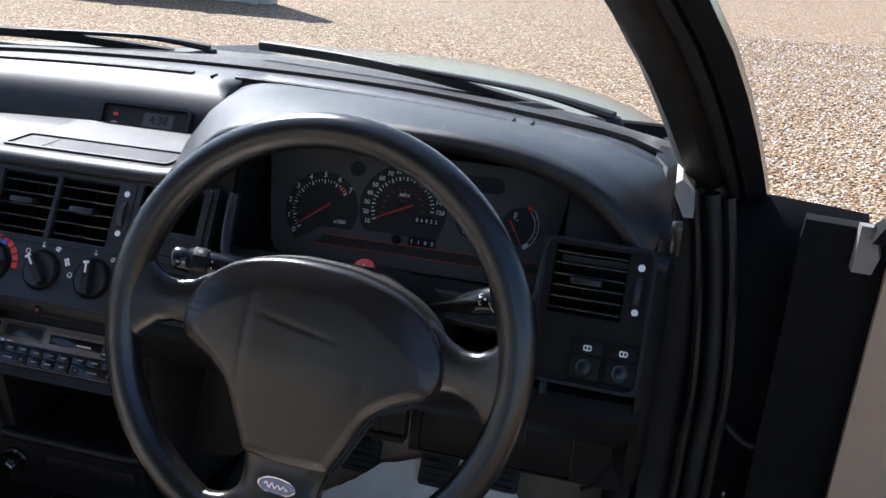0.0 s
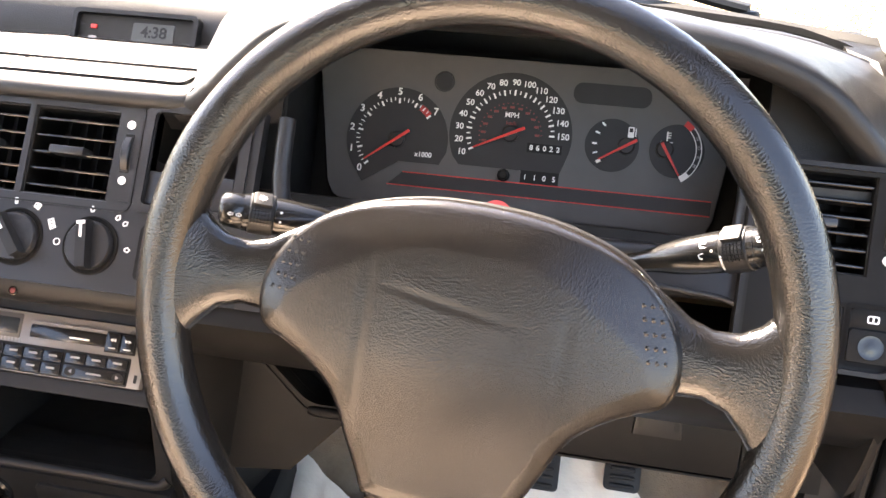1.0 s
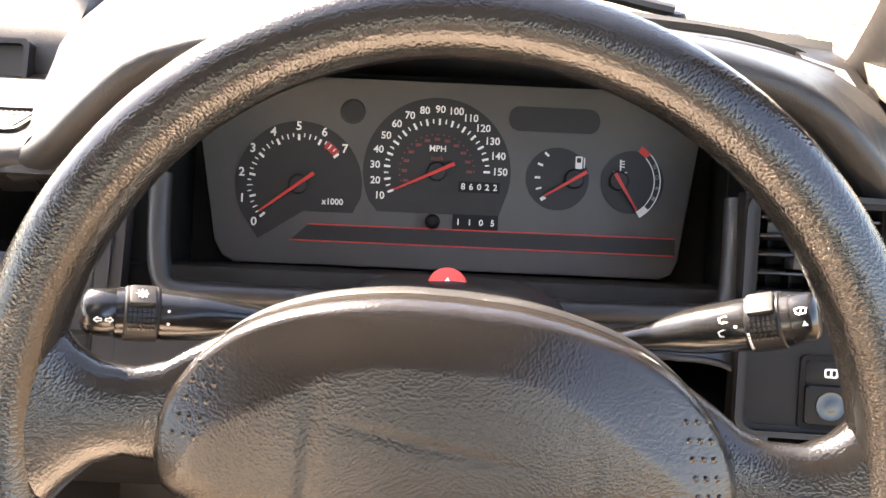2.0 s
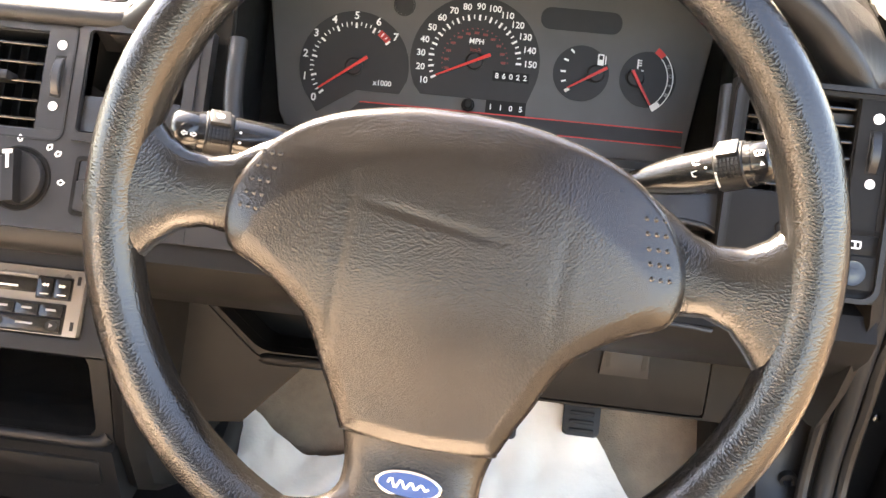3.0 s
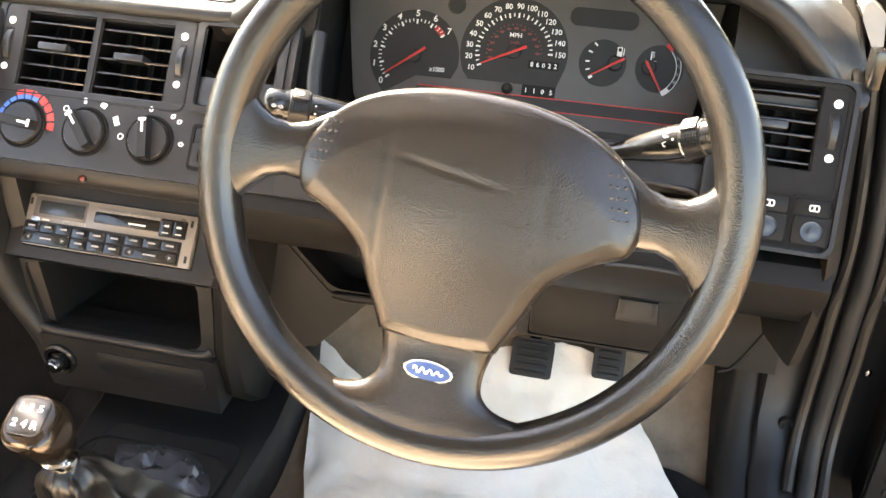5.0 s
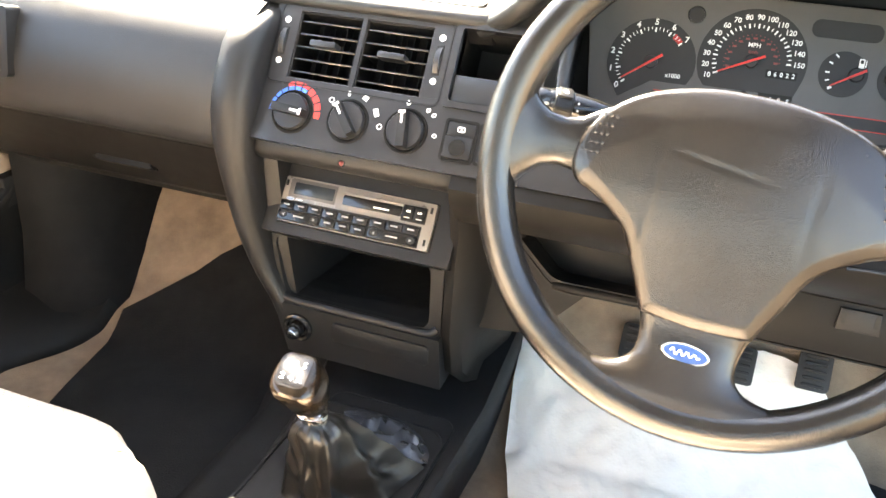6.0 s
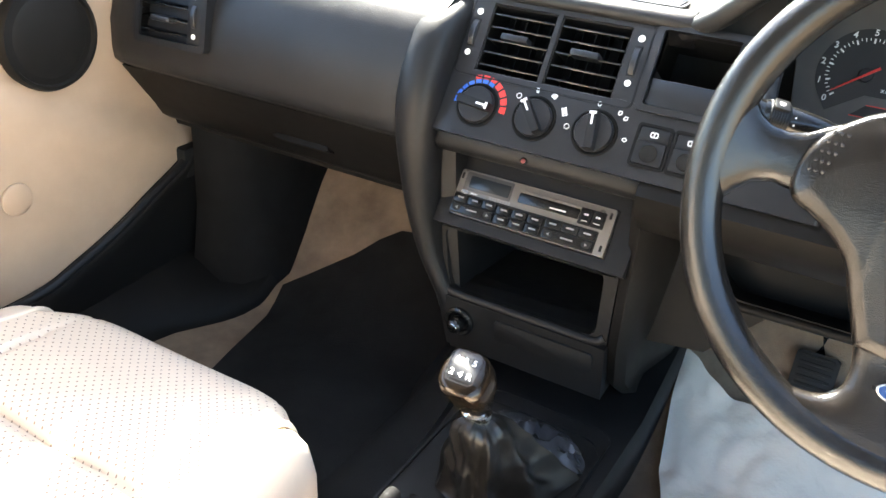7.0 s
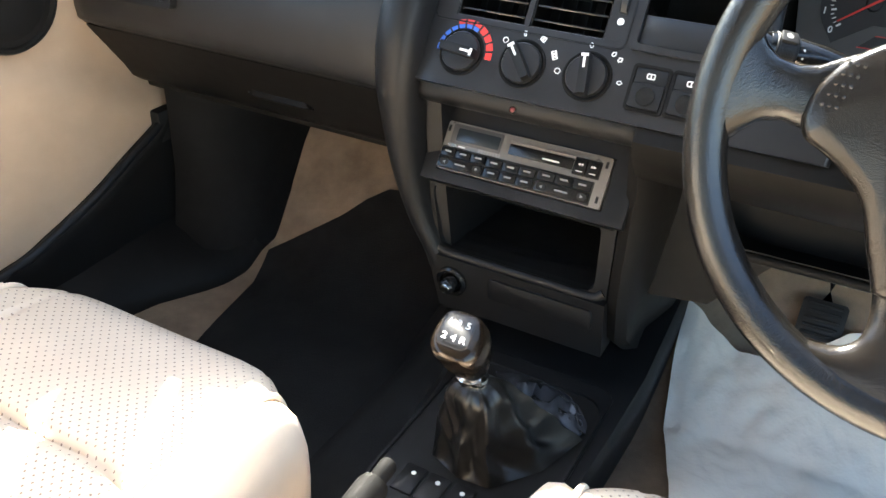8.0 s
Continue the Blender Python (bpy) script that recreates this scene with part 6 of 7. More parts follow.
bm = bmesh.new()
def csec(y, z, x0, x1):
    return [(x0 - 0.03, y, FLOOR - 0.01), (x0 - 0.008, y, z - 0.012), (x0 + 0.004, y, z), (x0 + 0.03, y, z + 0.001), (x1 - 0.03, y, z + 0.001), (x1 - 0.004, y, z), (x1 + 0.002, y, z - 0.012), (x1 - 0.006, y, FLOOR - 0.01)]
loft(bm, [csec(y, z, a, b) for y, z, a, b in ((0.16, 0.50, -0.425, -0.275), (0.30, 0.515, -0.425, -0.262), (0.44, 0.53, -0.43, -0.245), (0.60, 0.535, -0.445, -0.238), (0.70, 0.54, -0.46, -0.235), (0.84, 0.58, -0.49, -0.235))])
part("body", bm, BLACK, console)
bm = bmesh.new()
cz = Matrix.Translation((-0.337, 0.55, 0.535)) @ Matrix.Rotation(radians(1.5), 4, "X")
ring(bm, round_rect(-0.083, 0.080, -0.15, 0.112, 0.02), round_rect(-0.081, 0.078, -0.148, 0.110, 0.018), -0.006, 0.0022, cz)
part("raised_line", bm, BLACK, console)
for k in range(3):
    bm = bmesh.new()
    box(bm, -0.402 + k * 0.027, -0.378 + k * 0.027, 0.415, 0.452, 0.53, 0.541, 0.002)
    sw = part("window_switch", bm, BLACK, console, "small black rocker switch")
    bm = bmesh.new()
    turn(bm, ((0.0028, -0.001), (0.0026, 0.0006), (0.001, 0.001)), 10, Matrix.Translation((-0.389 + k * 0.027, 0.441, 0.541)))
    part("symbol", bm, WHITE, sw)

gaiter = thing("gear_gaiter", (-0.34, 0.53, 0.535), "creased black leather gear gaiter on the console", "gaiter")
bm = bmesh.new()
NK = Vector((-0.350, 0.487, 0.640))
corners = [(-0.263, 0.570), (-0.281, 0.508), (-0.317, 0.460), (-0.349, 0.457), (-0.386, 0.472), (-0.411, 0.525), (-0.412, 0.565), (-0.390, 0.606)]
depth = (0.10, 0.16, 0.30, 0.26, 0.22, 0.16, 0.10, 0.04)
n_side = 14
rings = []
for j in range(33):
    t = j / 32
    row = []
    for k in range(len(corners) * n_side):
        i, u = divmod(k, n_side)
        u /= n_side
        a, c = Vector(corners[i]), Vector(corners[(i + 1) % len(corners)])
        b = a.lerp(c, u)
        valley = math.sin(math.pi * u) ** 1.4
        ang = math.atan2(b.y - NK.y, b.x - NK.x)
        bunch = (0.0014 * math.sin(ang * 9 + 1.3) + 0.0008 * math.sin(ang * 17)) * t ** 4
        wide = 0.0145 + 0.0095 * min(1.0, (1 - t) / 0.1) ** 0.6
        q = NK + Vector(((wide + bunch) * math.cos(ang), (wide + bunch) * math.sin(ang), 0.004 * math.sin(ang * 3)))
        p = Vector((b.x, b.y, 0.541)).lerp(q, t)
        inw = Vector((NK.x - p.x, NK.y - p.y, 0))
        bend = math.sin(math.pi * t ** 0.8)
        p += inw * (bend * (0.02 + depth[i] * valley))
        p += Vector((0, 0, -0.010 * bend * valley * (0.4 + 3 * depth[i])))
        # sharp irregular creases over soft folds
        fold = 1 - 2.2 * abs(noise.noise((ang * 0.9 + 1.6 * t, t * 1.5, 3.1)))
        crease = 1 - 2.2 * abs(noise.noise((ang * 3.1 - 4.0 * t, t * 3.5, 8.7)))
        out = Vector((math.cos(ang), math.sin(ang), 0.5))
        p += out * (bend * (0.0060 * fold + 0.0010 * crease - 0.003))
        row.append(p)
    rings.append(row)
loft(bm, rings)
part("leather", bm, LEATHER, gaiter, "", 70)
GM = Matrix.Translation((-0.338, 0.525, 0.537))
bm = bmesh.new()
ring(bm, round_rect(-0.094, 0.080, -0.128, 0.114, 0.03), round_rect(-0.091, 0.077, -0.125, 0.111, 0.027), -0.002, 0.0042, GM)
part("frame", bm, BLACK, gaiter)
bm = bmesh.new()
outline(bm, round_rect(-0.091, 0.077, -0.125, 0.111, 0.027), -0.002, 0.0012, GM)
part("opening", bm, DEEP, gaiter, "dark opening under the leather")
# crumpled lining between the leather and the far edge of the opening
bm = bmesh.new()
arc = smooth_line([Vector((x, y, 0.5395)) for x, y in ((-0.392, 0.626), (-0.36, 0.637), (-0.32, 0.634), (-0.292, 0.622), (-0.27, 0.598), (-0.264, 0.580))], 6)
rows = []
for k in range(10):
    row = []
    for i, q in enumerate(arc):
        inner = Vector((-0.352, 0.552, 0.572)).lerp(Vector((-0.268, 0.570, 0.545)), i / (len(arc) - 1))
        p = q.lerp(inner, k / 9)
        rise = math.sin(math.pi * min(1.0, k / 9 * 1.1)) * (0.35 + 0.65 * math.sin(math.pi * i / (len(arc) - 1)))
        p.z += 0.011 * rise * (1 - 2.6 * abs(noise.noise((p.x * 46, p.y * 46, 1.7)))) + 0.004 * rise * noise.noise((p.x * 110, p.y * 110, 4.0))
        row.append(p)
    rows.append(row)
sheet(bm, rows, 0.001)
part("liner", bm, LINER, gaiter, "crumpled grey plastic liner showing beside the leather", 35)

lever = thing("gear_lever", NK - Vector((0, 0, 0.01)), "gear lever with a glossy dark bronze knob and silver top", "gear lever")
KT = Vector((-0.362, 0.474, 0.697))
ax = (KT - NK).normalized()
LM = ax.to_track_quat("Z", "X").to_matrix().to_4x4()
LM = Matrix.Translation(NK) @ LM
LMr = Matrix.Translation(NK) @ Matrix(((1, 0, ax.x, 0), (0, 1, ax.y, 0), (0, 0, ax.z, 0), (0, 0, 0, 1)))
bm = bmesh.new()
turn(bm, ((0.013, -0.02), (0.0135, 0.0), (0.0155, 0.004), (0.0155, 0.010), (0.012, 0.013), (0.011, 0.02)), 28, LMr)
part("collar", bm, CHROME, lever, "chrome collar")
bm = bmesh.new()
rings = []
for h, w, d in ((0.014, 0.012, 0.012), (0.018, 0.0150, 0.016), (0.026, 0.0175, 0.0195), (0.036, 0.0205, 0.0235), (0.046, 0.0225, 0.0258), (0.054, 0.0228, 0.0262), (0.060, 0.0216, 0.0250), (0.0638, 0.0196, 0.0228), (0.0655, 0.0175, 0.0205), (0.066, 0.0165, 0.0195), (0.066, 0.002, 0.002)):
    row = []
    for k in range(40):
        c, s_ = math.cos(2 * math.pi * k / 40), math.sin(2 * math.pi * k / 40)
        y = d * math.copysign(abs(s_) ** 0.72, s_)
        row.append((w * math.copysign(abs(c) ** 0.72, c), y, h + 0.42 * y * max(0, (h - 0.03) / 0.036) ** 1.5))
    rings.append(row)
loft(bm, rings, m=LMr @ Matrix.Diagonal((1.1, 1.08, 1.0, 1.0)))
knob = part("knob", bm, KNOB, lever, "glossy dark bronze knob", 60)
TOPM = LMr @ Matrix.Translation((0, 0, 0.066)) @ Matrix.Rotation(math.atan(0.42), 4, "X")
bm = bmesh.new()
outline(bm, round_rect(-0.0155, 0.0155, -0.0185, 0.0185, 0.007), -0.004, 0.0010, TOPM, 0.0006)
inlay = part("inlay", bm, INLAY, knob, "smoked shift pattern plate")
bm = bmesh.new()
ring(bm, round_rect(-0.0166, 0.0166, -0.0196, 0.0196, 0.008), round_rect(-0.0155, 0.0155, -0.0185, 0.0185, 0.007), -0.004, 0.0013, TOPM)
part("inlay_rim", bm, KNOB, knob)
for row_, v in (("135", 0.0085), ("24R", -0.0085)):
    for k, c in enumerate(row_):
        lettering(c, 0.0105, TOPM @ Matrix.Translation((-0.0092 + 0.0092 * k, v, 0.0012)), WHITE, inlay, "figure")

hb = thing("handbrake", (-0.40, 0.25, 0.50), "black handbrake lever with a push button end", "handbrake")
bm = bmesh.new()
ha, hbv = Vector((-0.402, 0.12, 0.52)), Vector((-0.386, 0.372, 0.593))
tube(bm, [ha, ha.lerp(hbv, 0.4), ha.lerp(hbv, 0.85), ha.lerp(hbv, 0.97), hbv], [0.013, 0.016, 0.0165, 0.0155, 0.012], 20)
part("grip", bm, SHUT, hb, "", 60)
bm = bmesh.new()
tube(bm, [hbv, hbv + (hbv - ha) * 0.03, hbv + (hbv - ha) * 0.07, hbv + (hbv - ha) * 0.085], [0.008, 0.0085, 0.0085, 0.006], 16)
part("button", bm, SHUT, hb)


# ---- seats ----
def seat(name, f, label, lean=0.0):
    """Cream leather seat; built on the passenger side, f mirrors it."""
    root = thing(name, f((-0.765, 0.15, FLOOR)), label, "car seat", "front seats")
    def surf(u, v):
        # u across -1..1, v 0 at the back .. 1 over the front roll
        x = -0.712 + 0.190 * u
        y = lerp(-0.12, 0.418 - 0.05 * abs(u) ** 5, min(1, v))
        z = 0.598 + 0.010 * (1 - v)
        z += 0.022 * abs(u) ** 3 - 0.018 * (1 - abs(u)) * (1 - v)
        z += 0.012 * math.sin(math.pi * min(1, max(0, (v - 0.55) / 0.45)))
        groove = 1.5 * math.exp(-((v - 0.692 - 0.006 * (1 - u * u)) / 0.010) ** 2) * (1 if abs(u) < 0.9 else 0.3)
        groove = max(groove, math.exp(-((abs(u) - 0.74) / 0.014) ** 2) * (1 if v < 0.92 else 0.3))
        return [x, y, z - 0.010 * groove]
    bm = bmesh.new()
    us = [lerp(-1, 1, i / 88) for i in range(89)]
    rows = [[surf(u, j / 84) for u in us] for j in range(85)]
    # front roll
    last = rows[-1]
    for k, (dy, dz) in enumerate(((0.014, -0.003), (0.028, -0.010), (0.038, -0.022), (0.044, -0.04), (0.045, -0.07), (0.04, -0.12), (0.032, -0.17))):
        rows.append([[p[0] * 1.0, p[1] + dy * (1 - 0.15 * abs(us[i]) ** 6), p[2] + dz - 0.0 * i] for i, p in enumerate(last)])
    # side rolls
    full_rows = []
    for r in rows:
        L, Rr = r[0], r[-1]
        add = lambda p, s: [[p[0] + s * a, p[1] - 0.3 * b, p[2] - b] for a, b in ((0.012, -0.003), (0.026, 0.002), (0.036, 0.018), (0.039, 0.06), (0.03, 0.12))]
        cl = lambda q: [[x, y, max(z, 0.47)] for x, y, z in q]
        full_rows.append(cl(list(reversed(add(L, -1)))) + r + cl(add(Rr, 1)))
    K = len(full_rows[0])
    sheet(bm, [[f(tuple(p)) for p in r[5:K - 5]] for r in full_rows[:-3]], 0.012)
    part("cushion", bm, SEAT, root, "cream perforated leather cushion", 60)
    for a, b in ((0, 6), (K - 6, K)):
        bm = bmesh.new()
        sheet(bm, [[f(tuple(p)) for p in r[a:b]] for r in full_rows], 0.01)
        part("side_panel", bm, SEATPLAIN, root, "plain cream leather side", 60)
    bm = bmesh.new()
    sheet(bm, [[f(tuple(p)) for p in r[5:K - 5]] for r in full_rows[-4:]], 0.01)
    part("front_panel", bm, SEATPLAIN, root, "plain cream leather front", 60)
    for s in (-1, 1):
        bm = bmesh.new()
        pts = [f(tuple(surf(s * 0.985, j / 12))) for j in range(4, 13)]
        q = surf(s * 0.985, 1)
        pts += [f((q[0], q[1] + a, q[2] + b)) for a, b in ((0.02, -0.004), (0.036, -0.018), (0.044, -0.045), (0.043, -0.1))]
        tube(bm, smooth_line(pts, 3), 0.0034, 8)
        part("piping", bm, SEATPLAIN, root)
    bm = bmesh.new()
    x0, x1 = sorted((f((-0.90, 0, 0))[0], f((-0.56, 0, 0))[0]))
    box(bm, x0, x1, -0.15, 0.39, FLOOR, 0.53, 0.02)
    part("base", bm, BLACK, root, "black seat base")
    bm = bmesh.new()
    secs = []
    for z0, y0, w, t in ((0.56, -0.14, 0.22, 0.06), (0.66, -0.17, 0.24, 0.075), (0.85, -0.24, 0.245, 0.07), (1.05, -0.32, 0.225, 0.055), (1.17, -0.37, 0.18, 0.045), (1.20, -0.38, 0.12, 0.03)):
        z, y = 0.56 + (z0 - 0.56) * (1 - 0.45 * lean), y0 - lean * (z0 - 0.56)
        secs.append([f((-0.712 + 0.95 * w * math.copysign(abs(math.cos(2 * math.pi * k / 28)) ** 0.6, math.cos(2 * math.pi * k / 28)), y + t * math.copysign(abs(math.sin(2 * math.pi * k / 28)) ** 0.7, math.sin(2 * math.pi * k / 28)), z)) for k in range(28)])
    loft(bm, secs)
    part("backrest", bm, SEAT, root, "", 60)
    bm = bmesh.new()
    secs = []
    for z0, w, t in ((1.24, 0.10, 0.03), (1.26, 0.13, 0.05), (1.33, 0.135, 0.05), (1.36, 0.11, 0.035)):
        z, y = 0.56 + (z0 - 0.56) * (1 - 0.45 * lean), -0.42 - lean * (z0 - 0.56)
        secs.append([f((-0.712 + 0.95 * w * math.copysign(abs(math.cos(2 * math.pi * k / 24)) ** 0.6, math.cos(2 * math.pi * k / 24)), y + t * math.sin(2 * math.pi * k / 24), z)) for k in range(24)])
    loft(bm, secs)
    part("headrest", bm, SEATPLAIN, root, "", 60)


seat("passenger_seat", lambda p: p, "cream perforated leather passenger seat with piping")
seat("driver_seat", lambda p: (2 * MID - p[0] + 0.055, p[1] + 0.044, p[2]), "cream perforated leather driver's seat with piping", 0.55)

# ---- floor mats ----
bm = bmesh.new()
rows = []
for j in range(15):
    t = j / 14
    row = []
    for i in range(13):
        u = i / 12
        x = lerp(-0.845, -0.50, u)
        front = table(x, ((-0.845, 0.765), (-0.715, 0.88), (-0.69, 0.888), (-0.5, 0.885)))
        y = lerp(0.40, front, t)
        x += (1 - u) * table(y, ((0.40, 0.075), (0.55, 0.045), (0.65, 0.025), (0.745, 0.006), (0.77, 0.0)))
        row.append((x, y, floor_z(y) + 0.010 + 0.003 * noise.noise((x * 9, y * 9, 0))))
    rows.append(row)
sheet(bm, rows, 0.008)
single("floor_mat", bm, DARKCARPET, "black carpet mat in the passenger footwell", "floor mat", sharp=60)
bm = bmesh.new()
rows = []
for j in range(13):
    y = lerp(0.42, 0.80, j / 12)
    rows.append([(x, y - 0.03 * max(0, (x - 0.18) / 0.08) ** 2, floor_z(y) + 0.006) for x in [lerp(-0.17, 0.268, i / 10) for i in range(11)]])
sheet(bm, rows, 0.005)
single("floor_mat", bm, DARKCARPET, "dark carpet mat under the paper in the driver's footwell", "floor mat", sharp=60)
bm = bmesh.new()
rows = []
PAPER_LEFT = ((0.45, -0.13), (0.623, -0.178), (0.678, -0.197), (0.713, -0.211), (0.80, -0.231), (0.861, -0.2385))
PAPER_RIGHT = ((0.45, 0.30), (0.68, 0.268), (0.728, 0.244), (0.774, 0.206), (0.822, 0.176), (0.85, 0.157), (0.874, 0.134), (0.895, 0.098))
PAPER_TOP = ((0.0, 0.861), (0.05, 0.848), (0.1, 0.834), (0.16, 0.822), (0.22, 0.818), (0.27, 0.821), (0.34, 0.832), (0.5, 0.866), (0.72, 0.884), (0.9, 0.893), (1.0, 0.880))
for j in range(77):
    row = []
    for i in range(79):
        u = i / 78
        y = lerp(0.45, table(u, PAPER_TOP), j / 76)
        x = lerp(table(y, PAPER_LEFT), table(y, PAPER_RIGHT), u)
        w = 0.010 * noise.noise((x * 7, y * 6, 1.0)) + 0.007 * noise.noise((x * 16, y * 13, 4.0)) + 0.008 * abs(noise.noise((x * 13 + y * 5, y * 11, 7.0))) + 0.006 * abs(noise.noise((x * 27 - y * 9, y * 21, 3.0)))
        w += 0.004 * abs(noise.noise((x * 46 + y * 31, y * 40 - x * 12, 9.0)))
        row.append((x, y, floor_z(y) + 0.020 + w * 1.1))
    rows.append(row)
sheet(bm, rows, 0.0012)
single("paper_mat", bm, PAPER, "creased white paper floor mat", "paper mat", sharp=50)

# ---- passenger door, closed ----
pd = thing("passenger_door", (-1.06, 0.3, FLOOR), "closed passenger door with a cream trim panel", "car door")
DX = -1.02
bm = bmesh.new()
DOOR_LINE = 0.805


def door_x(y, z):
    line = DOOR_LINE - 0.5 * (max(y, 0.42) - 0.55)
    bulge = 0.016 * max(0.0, min(1.0, (line + 0.012 - z) / 0.024)) * (1 if z > 0.5 else 0)
    return DX + bulge
rows = []
for j in range(90):
    z = lerp(0.52, 0.965, j / 89)
    rows.append([(door_x(y, z), y, z) for y in [lerp(-0.55, 0.80 - 0.0 * z, i / 30) for i in range(31)]])
sheet(bm, rows, 0.02, down=Vector((-1, 0, 0)))
part("trim_panel", bm, CREAM, pd, "cream moulded trim panel", 60)
bm = bmesh.new()
low = smooth_line([(0.80, 0.69), (0.745, 0.69), (0.72, 0.672), (0.66, 0.645), (0.60, 0.617), (0.52, 0.589), (0.44, 0.572), (0.2, 0.572), (-0.55, 0.58)], 4)
loft(bm, [[(DX + 0.012, p[0], p[1]), (DX + 0.030, p[0], p[1] - 0.005), (DX + 0.034, p[0], p[1] - 0.014), (DX + 0.030, p[0], p[1] - 0.03), (DX + 0.026, p[0], FLOOR + 0.02), (DX - 0.03, p[0], FLOOR + 0.02), (DX - 0.03, p[0], p[1])] for p in [(v.x, v.y) for v in low]])
part("lower_pocket", bm, MATT, pd, "black carpeted door pocket", 50)
bm = bmesh.new()
tube(bm, [(DX + 0.026, p.x, p.y - 0.004) for p in low if p.x < 0.73], 0.0065, 10)
part("pocket_bead", bm, BLACK, pd, "", 60)
bm = bmesh.new()
box(bm, DX - 0.02, DX + 0.032, 0.722, 0.80, 0.645, 0.692, 0.004)
part("end_cap", bm, DEEP, pd, "black end cap of the pocket")
SPM = Matrix(((0, 0, 1, DX + 0.004), (1, 0, 0, 0.546), (0, 1, 0, 0.893), (0, 0, 0, 1)))
bm = bmesh.new()
turn(bm, ((0.069, -0.006), (0.069, 0.006), (0.066, 0.012), (0.062, 0.012), (0.060, 0.007), (0.001, 0.009)), 44, SPM)
spk = part("speaker_grille", bm, MATT, pd, "round black speaker grille")
bm = bmesh.new()
turn(bm, ((0.052, 0.0075), (0.046, 0.0095), (0.030, 0.0088), (0.001, 0.0105)), 36, SPM)
part("cone", bm, MATT, spk, "", 60)
bm = bmesh.new()
turn(bm, ((0.021, 0.0), (0.021, 0.0025), (0.019, 0.004), (0.001, 0.0042)), 30, Matrix(((0, 0, 1, DX + 0.017), (1, 0, 0, 0.456), (0, 1, 0, 0.706), (0, 0, 0, 1))))
part("cover_cap", bm, CREAM, pd, "round cream cover cap")
bm = bmesh.new()
loft(bm, [[(DX + 0.002, y, 0.955), (DX + 0.012, y, 0.968), (DX + 0.008, y, 0.985), (DX - 0.04, y, 0.985), (DX - 0.04, y, 0.955)] for y in (-0.6, 0.3, 0.86)])
part("belt_rail", bm, BLACK, pd)
bm = bmesh.new()
box(bm, DX - 0.12, DX - 0.021, -0.6, 0.86, FLOOR - 0.15, 0.96, 0.03)
part("outer_skin", bm, BODY, pd, "dark painted outer skin")
bm = bmesh.new()
tube(bm, smooth_line([(DX - 0.03, 0.86, 0.98), (DX + 0.08, 0.62, 1.20), (DX + 0.17, 0.38, 1.35), (DX + 0.2, 0.2, 1.37), (DX + 0.2, -0.5, 1.36), (DX, -0.62, 0.98)], 5), 0.016, 8)
part("window_frame", bm, RUBBER, pd)

# rear quarters close the cabin
for s in (-1, 1):
    f = flip if s < 0 else (lambda p: p)
    bm = bmesh.new()
    loft(bm, [[f(p) for p in ((0.33, -0.62, z0), (0.40, -0.62, z0), (0.40, -1.36, z0), (0.33, -1.36, z0))] for z0 in (FLOOR - 0.1, 0.95)])
    loft(bm, [[f(p) for p in ((0.33 - k, -0.60, z0), (0.38 - k, -0.60, z0), (0.38 - k, -0.72, z0), (0.33 - k, -0.72, z0))] for z0, k in ((0.95, 0), (1.38, 0.18))])
    single("quarter_panel", bm, BODY, "dark painted rear side and door pillar", "side panel", kind="structure")

# ---- driver's door, standing open ----
dd = thing("driver_door", (0.46, 0.80, 0.3), "driver's door standing wide open with cream trim", "car door")
TH = radians(82)
DM = Matrix.Translation((0.415, 0.775, 0)) @ Matrix.Rotation(TH, 4, "Z")  # local -Y runs along the door, +X to the outside
bm = bmesh.new()
loft(bm, [[(0.0, y, 0.512), (0.012, y, 0.505), (0.103, y, 0.505), (0.115, y, 0.52), (0.115, y, 0.90), (0.10, y, 0.95), (0.022, y, 1.034), (0.012, y, 1.037), (0.0, y, 1.034)] for y in (-1.08, -0.5, 0.0)], m=DM)
part("shell", bm, SHUT, dd, "dark painted door shell")
bm = bmesh.new()
rows = []
for j in range(20):
    z = lerp(0.53, 1.0, j / 19)
    rows.append([DM @ Vector((-0.018 - 0.02 * math.exp(-((z - 0.72) / 0.09) ** 2) * min(1, (-y - 0.05) * 4), y, z)) for y in [lerp(-1.04, -0.080, i / 16) for i in range(17)]])
sheet(bm, rows, 0.016, down=DM.to_3x3() @ Vector((1, 0, 0)))
part("trim_panel", bm, CREAM, dd, "cream door trim panel", 60)
bm = bmesh.new()
box(bm, -0.03, 0.02, -1.06, -0.10, 0.995, 1.045, 0.006, m=DM)
part("belt_rail", bm, SHUT, dd)
# drain plate on the shut face with three slots
bm = bmesh.new()
box(bm, -0.006, 0.001, -0.074, -0.002, 0.528, 0.640, 0.0025, m=DM)
drain = part("drain_plate", bm, POST, dd, "dark moulded plate with three slots")
for k in range(3):
    bm = bmesh.new()
    box(bm, -0.0085, -0.0055, -0.064 + 0.002 * k, -0.016, 0.546 + k * 0.0165, 0.5555 + k * 0.0165, 0.0015, 1, m=DM)
    part("slot", bm, DEEP, drain)
bm = bmesh.new()
turn(bm, ((0.001, 0.004), (0.004, 0.0035), (0.0055, 0.0)), 14, DM @ Matrix(((0, 0, -1, -0.006), (1, 0, 0, -0.020), (0, 1, 0, 0.622), (0, 0, 0, 1))))
part("screw", bm, CHROME, drain, "pale screw head")
bm = bmesh.new()
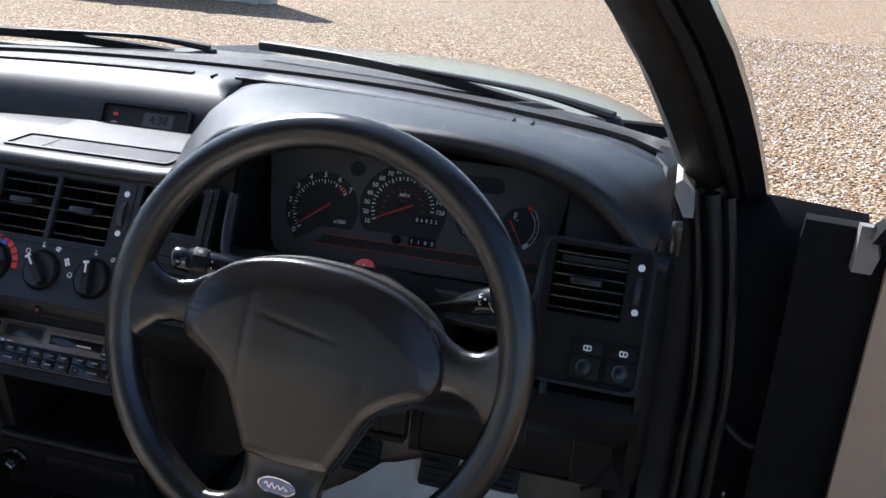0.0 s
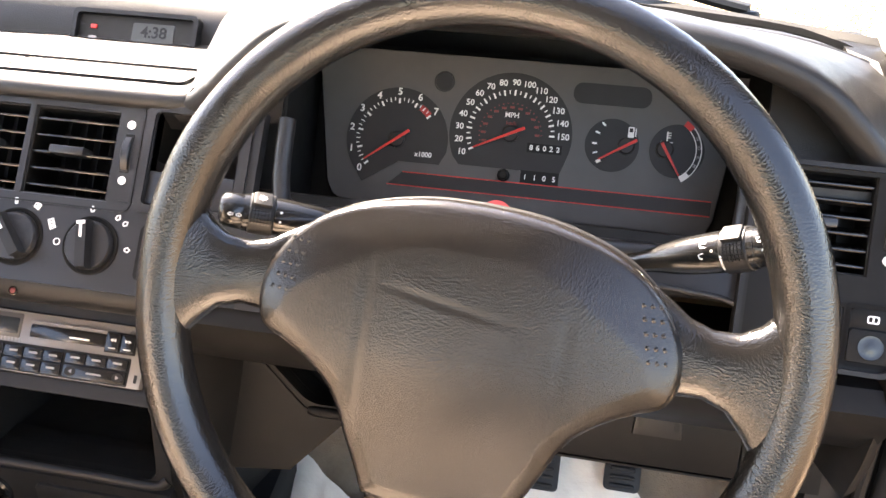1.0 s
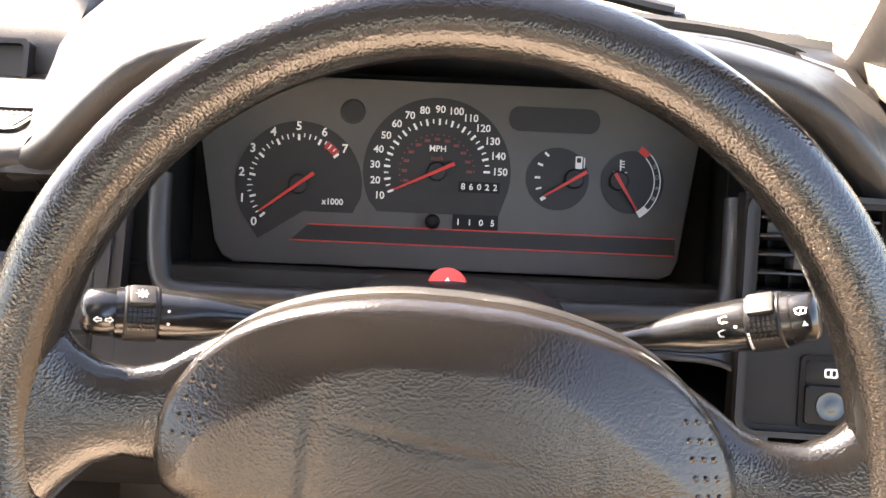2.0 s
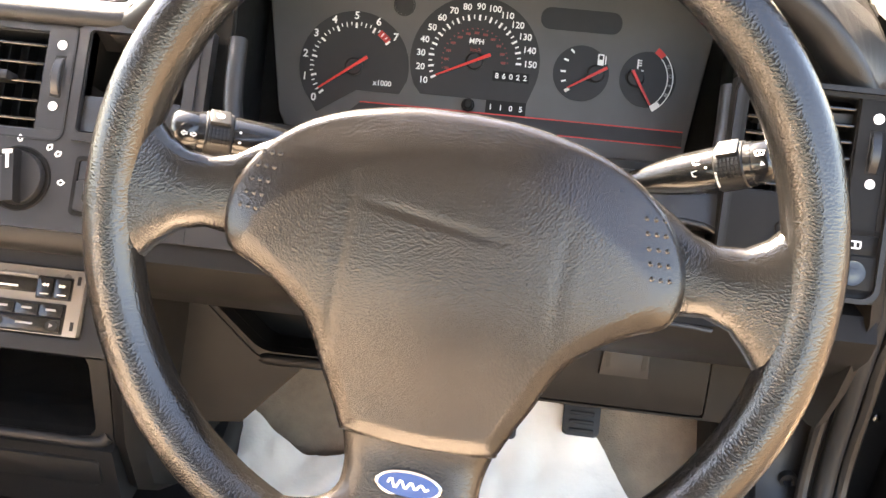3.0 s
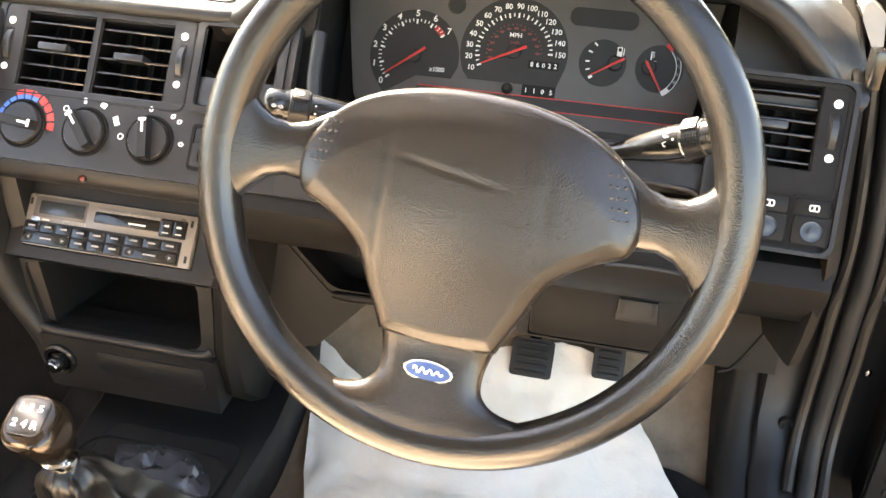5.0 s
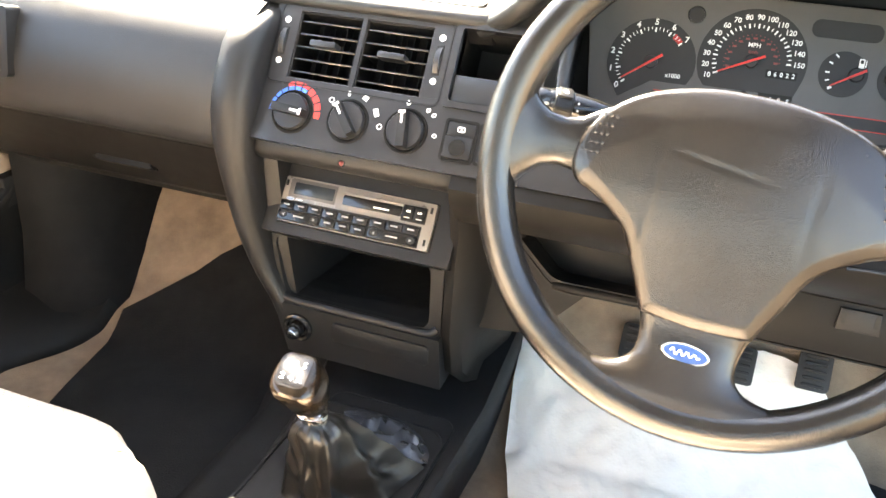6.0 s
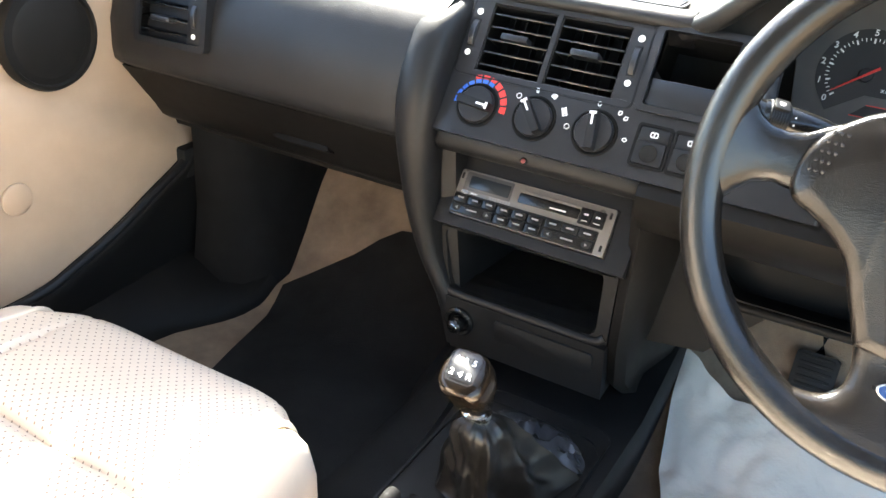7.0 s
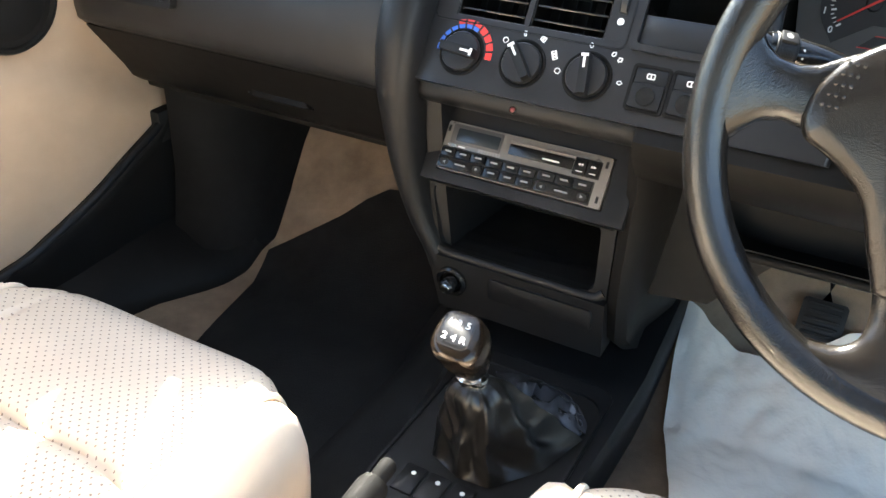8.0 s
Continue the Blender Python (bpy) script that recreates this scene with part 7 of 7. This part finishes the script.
loft(bm, [[(-0.032, -0.060, 1.030), (-0.032, -0.19, 1.030), (0.02, -0.19, 1.030), (0.02, -0.060, 1.030)], [(-0.034, -0.068, 1.048), (-0.034, -0.18, 1.056), (0.02, -0.18, 1.056), (0.004, -0.068, 1.046)], [(-0.026, -0.082, 1.054), (-0.026, -0.16, 1.070), (-0.014, -0.16, 1.070), (-0.014, -0.082, 1.054)]], m=DM)
part("mirror_trim", bm, SHUT, dd, "dark mirror trim corner")
bm = bmesh.new()
loft(bm, [[(-0.012, -0.050, z), (-0.012, -0.050 - w, z), (0.0, -0.052 - w, z), (0.0, -0.048, z)] for z, w in ((0.992, 0.018), (1.01, 0.022), (1.034, 0.014), (1.040, 0.010))], m=DM)
part("mirror_cover", bm, FINISHER, dd, "pale grey inner mirror cover")

# passenger side end vent in the dash
PV = face_frame(-0.891, 0.634, 0.917, 12, 3)
pv = thing("side_vent", (-0.9, 0.64, 0.86), "black louvred vent at the passenger end of the dash", "air vent")
bm = bmesh.new()
ring(bm, round_rect(-0.058, 0.058, -0.033, 0.05, 0.006), round_rect(-0.05, 0.05, -0.025, 0.043, 0.004), -0.02, 0.003, PV)
part("frame", bm, BLACK, pv)
bm = bmesh.new()
box(bm, 0.028, 0.05, -0.025, 0.043, -0.01, 0.0018, 0.001, m=PV)
part("cheek", bm, BLACK, pv)
louvre_vent(pv, -0.05, 0.028, -0.025, 0.043, PV @ Matrix.Translation((0, 0, 0.002)), 0.0, 4)
thumbwheel(pv, 0.039, -0.008, 0.026, PV @ Matrix.Translation((0, 0, 0.0015)))
# ---- loose gravel by the open door ----
rng = np.random.default_rng(11)


def stones(count, x0, x1, y0, y1, lo, hi):
    ico = [(0, 0, 1), (0.894, 0, 0.447), (0.276, 0.851, 0.447), (-0.724, 0.526, 0.447), (-0.724, -0.526, 0.447), (0.276, -0.851, 0.447),
           (0.724, 0.526, -0.447), (-0.276, 0.851, -0.447), (-0.894, 0, -0.447), (-0.276, -0.851, -0.447), (0.724, -0.526, -0.447), (0, 0, -1)]
    tri = [(0, 1, 2), (0, 2, 3), (0, 3, 4), (0, 4, 5), (0, 5, 1), (1, 6, 2), (2, 7, 3), (3, 8, 4), (4, 9, 5), (5, 10, 1),
           (6, 7, 2), (7, 8, 3), (8, 9, 4), (9, 10, 5), (10, 6, 1), (11, 7, 6), (11, 8, 7), (11, 9, 8), (11, 10, 9), (11, 6, 10)]
    base = np.array(ico)
    V, F = [], []
    for k in range(count):
        r = lo + (hi - lo) * rng.random() ** 1.6
        sc = np.array([1.0, 0.7 + 0.3 * rng.random(), 0.5 + 0.3 * rng.random()]) * r
        a, b = rng.random() * 6.28, (rng.random() - 0.5) * 0.8
        p = base * (0.8 + 0.4 * rng.random((12, 1))) * sc
        p = p @ np.array([[1, 0, 0], [0, np.cos(b), -np.sin(b)], [0, np.sin(b), np.cos(b)]])
        p = p @ np.array([[np.cos(a), -np.sin(a), 0], [np.sin(a), np.cos(a), 0], [0, 0, 1]])
        p += np.array([x0 + (x1 - x0) * rng.random(), y0 + (y1 - y0) * rng.random(), GROUND + r * 0.25])
        V += p.tolist()
        F += [(i + 12 * k, j + 12 * k, m + 12 * k) for i, j, m in tri]
    me = bpy.data.meshes.new("gravel_stones")
    me.from_pydata(V, [], F)
    me.materials.append(STONE)
    for f in me.polygons:
        f.use_smooth = True
    return me


ob = new("gravel_stones", stones(12000, 0.35, 2.0, 0.7, 3.0, 0.006, 0.014))
tagged(ob, "loose beige and white gravel stones beside the open door", "gravel", "", "stuff")
ob = new("gravel_stones", stones(34000, 0.5, 5.0, 3.0, 10.5, 0.006, 0.0125))
tagged(ob, "loose beige gravel stones across the sunlit drive", "gravel", "", "stuff")
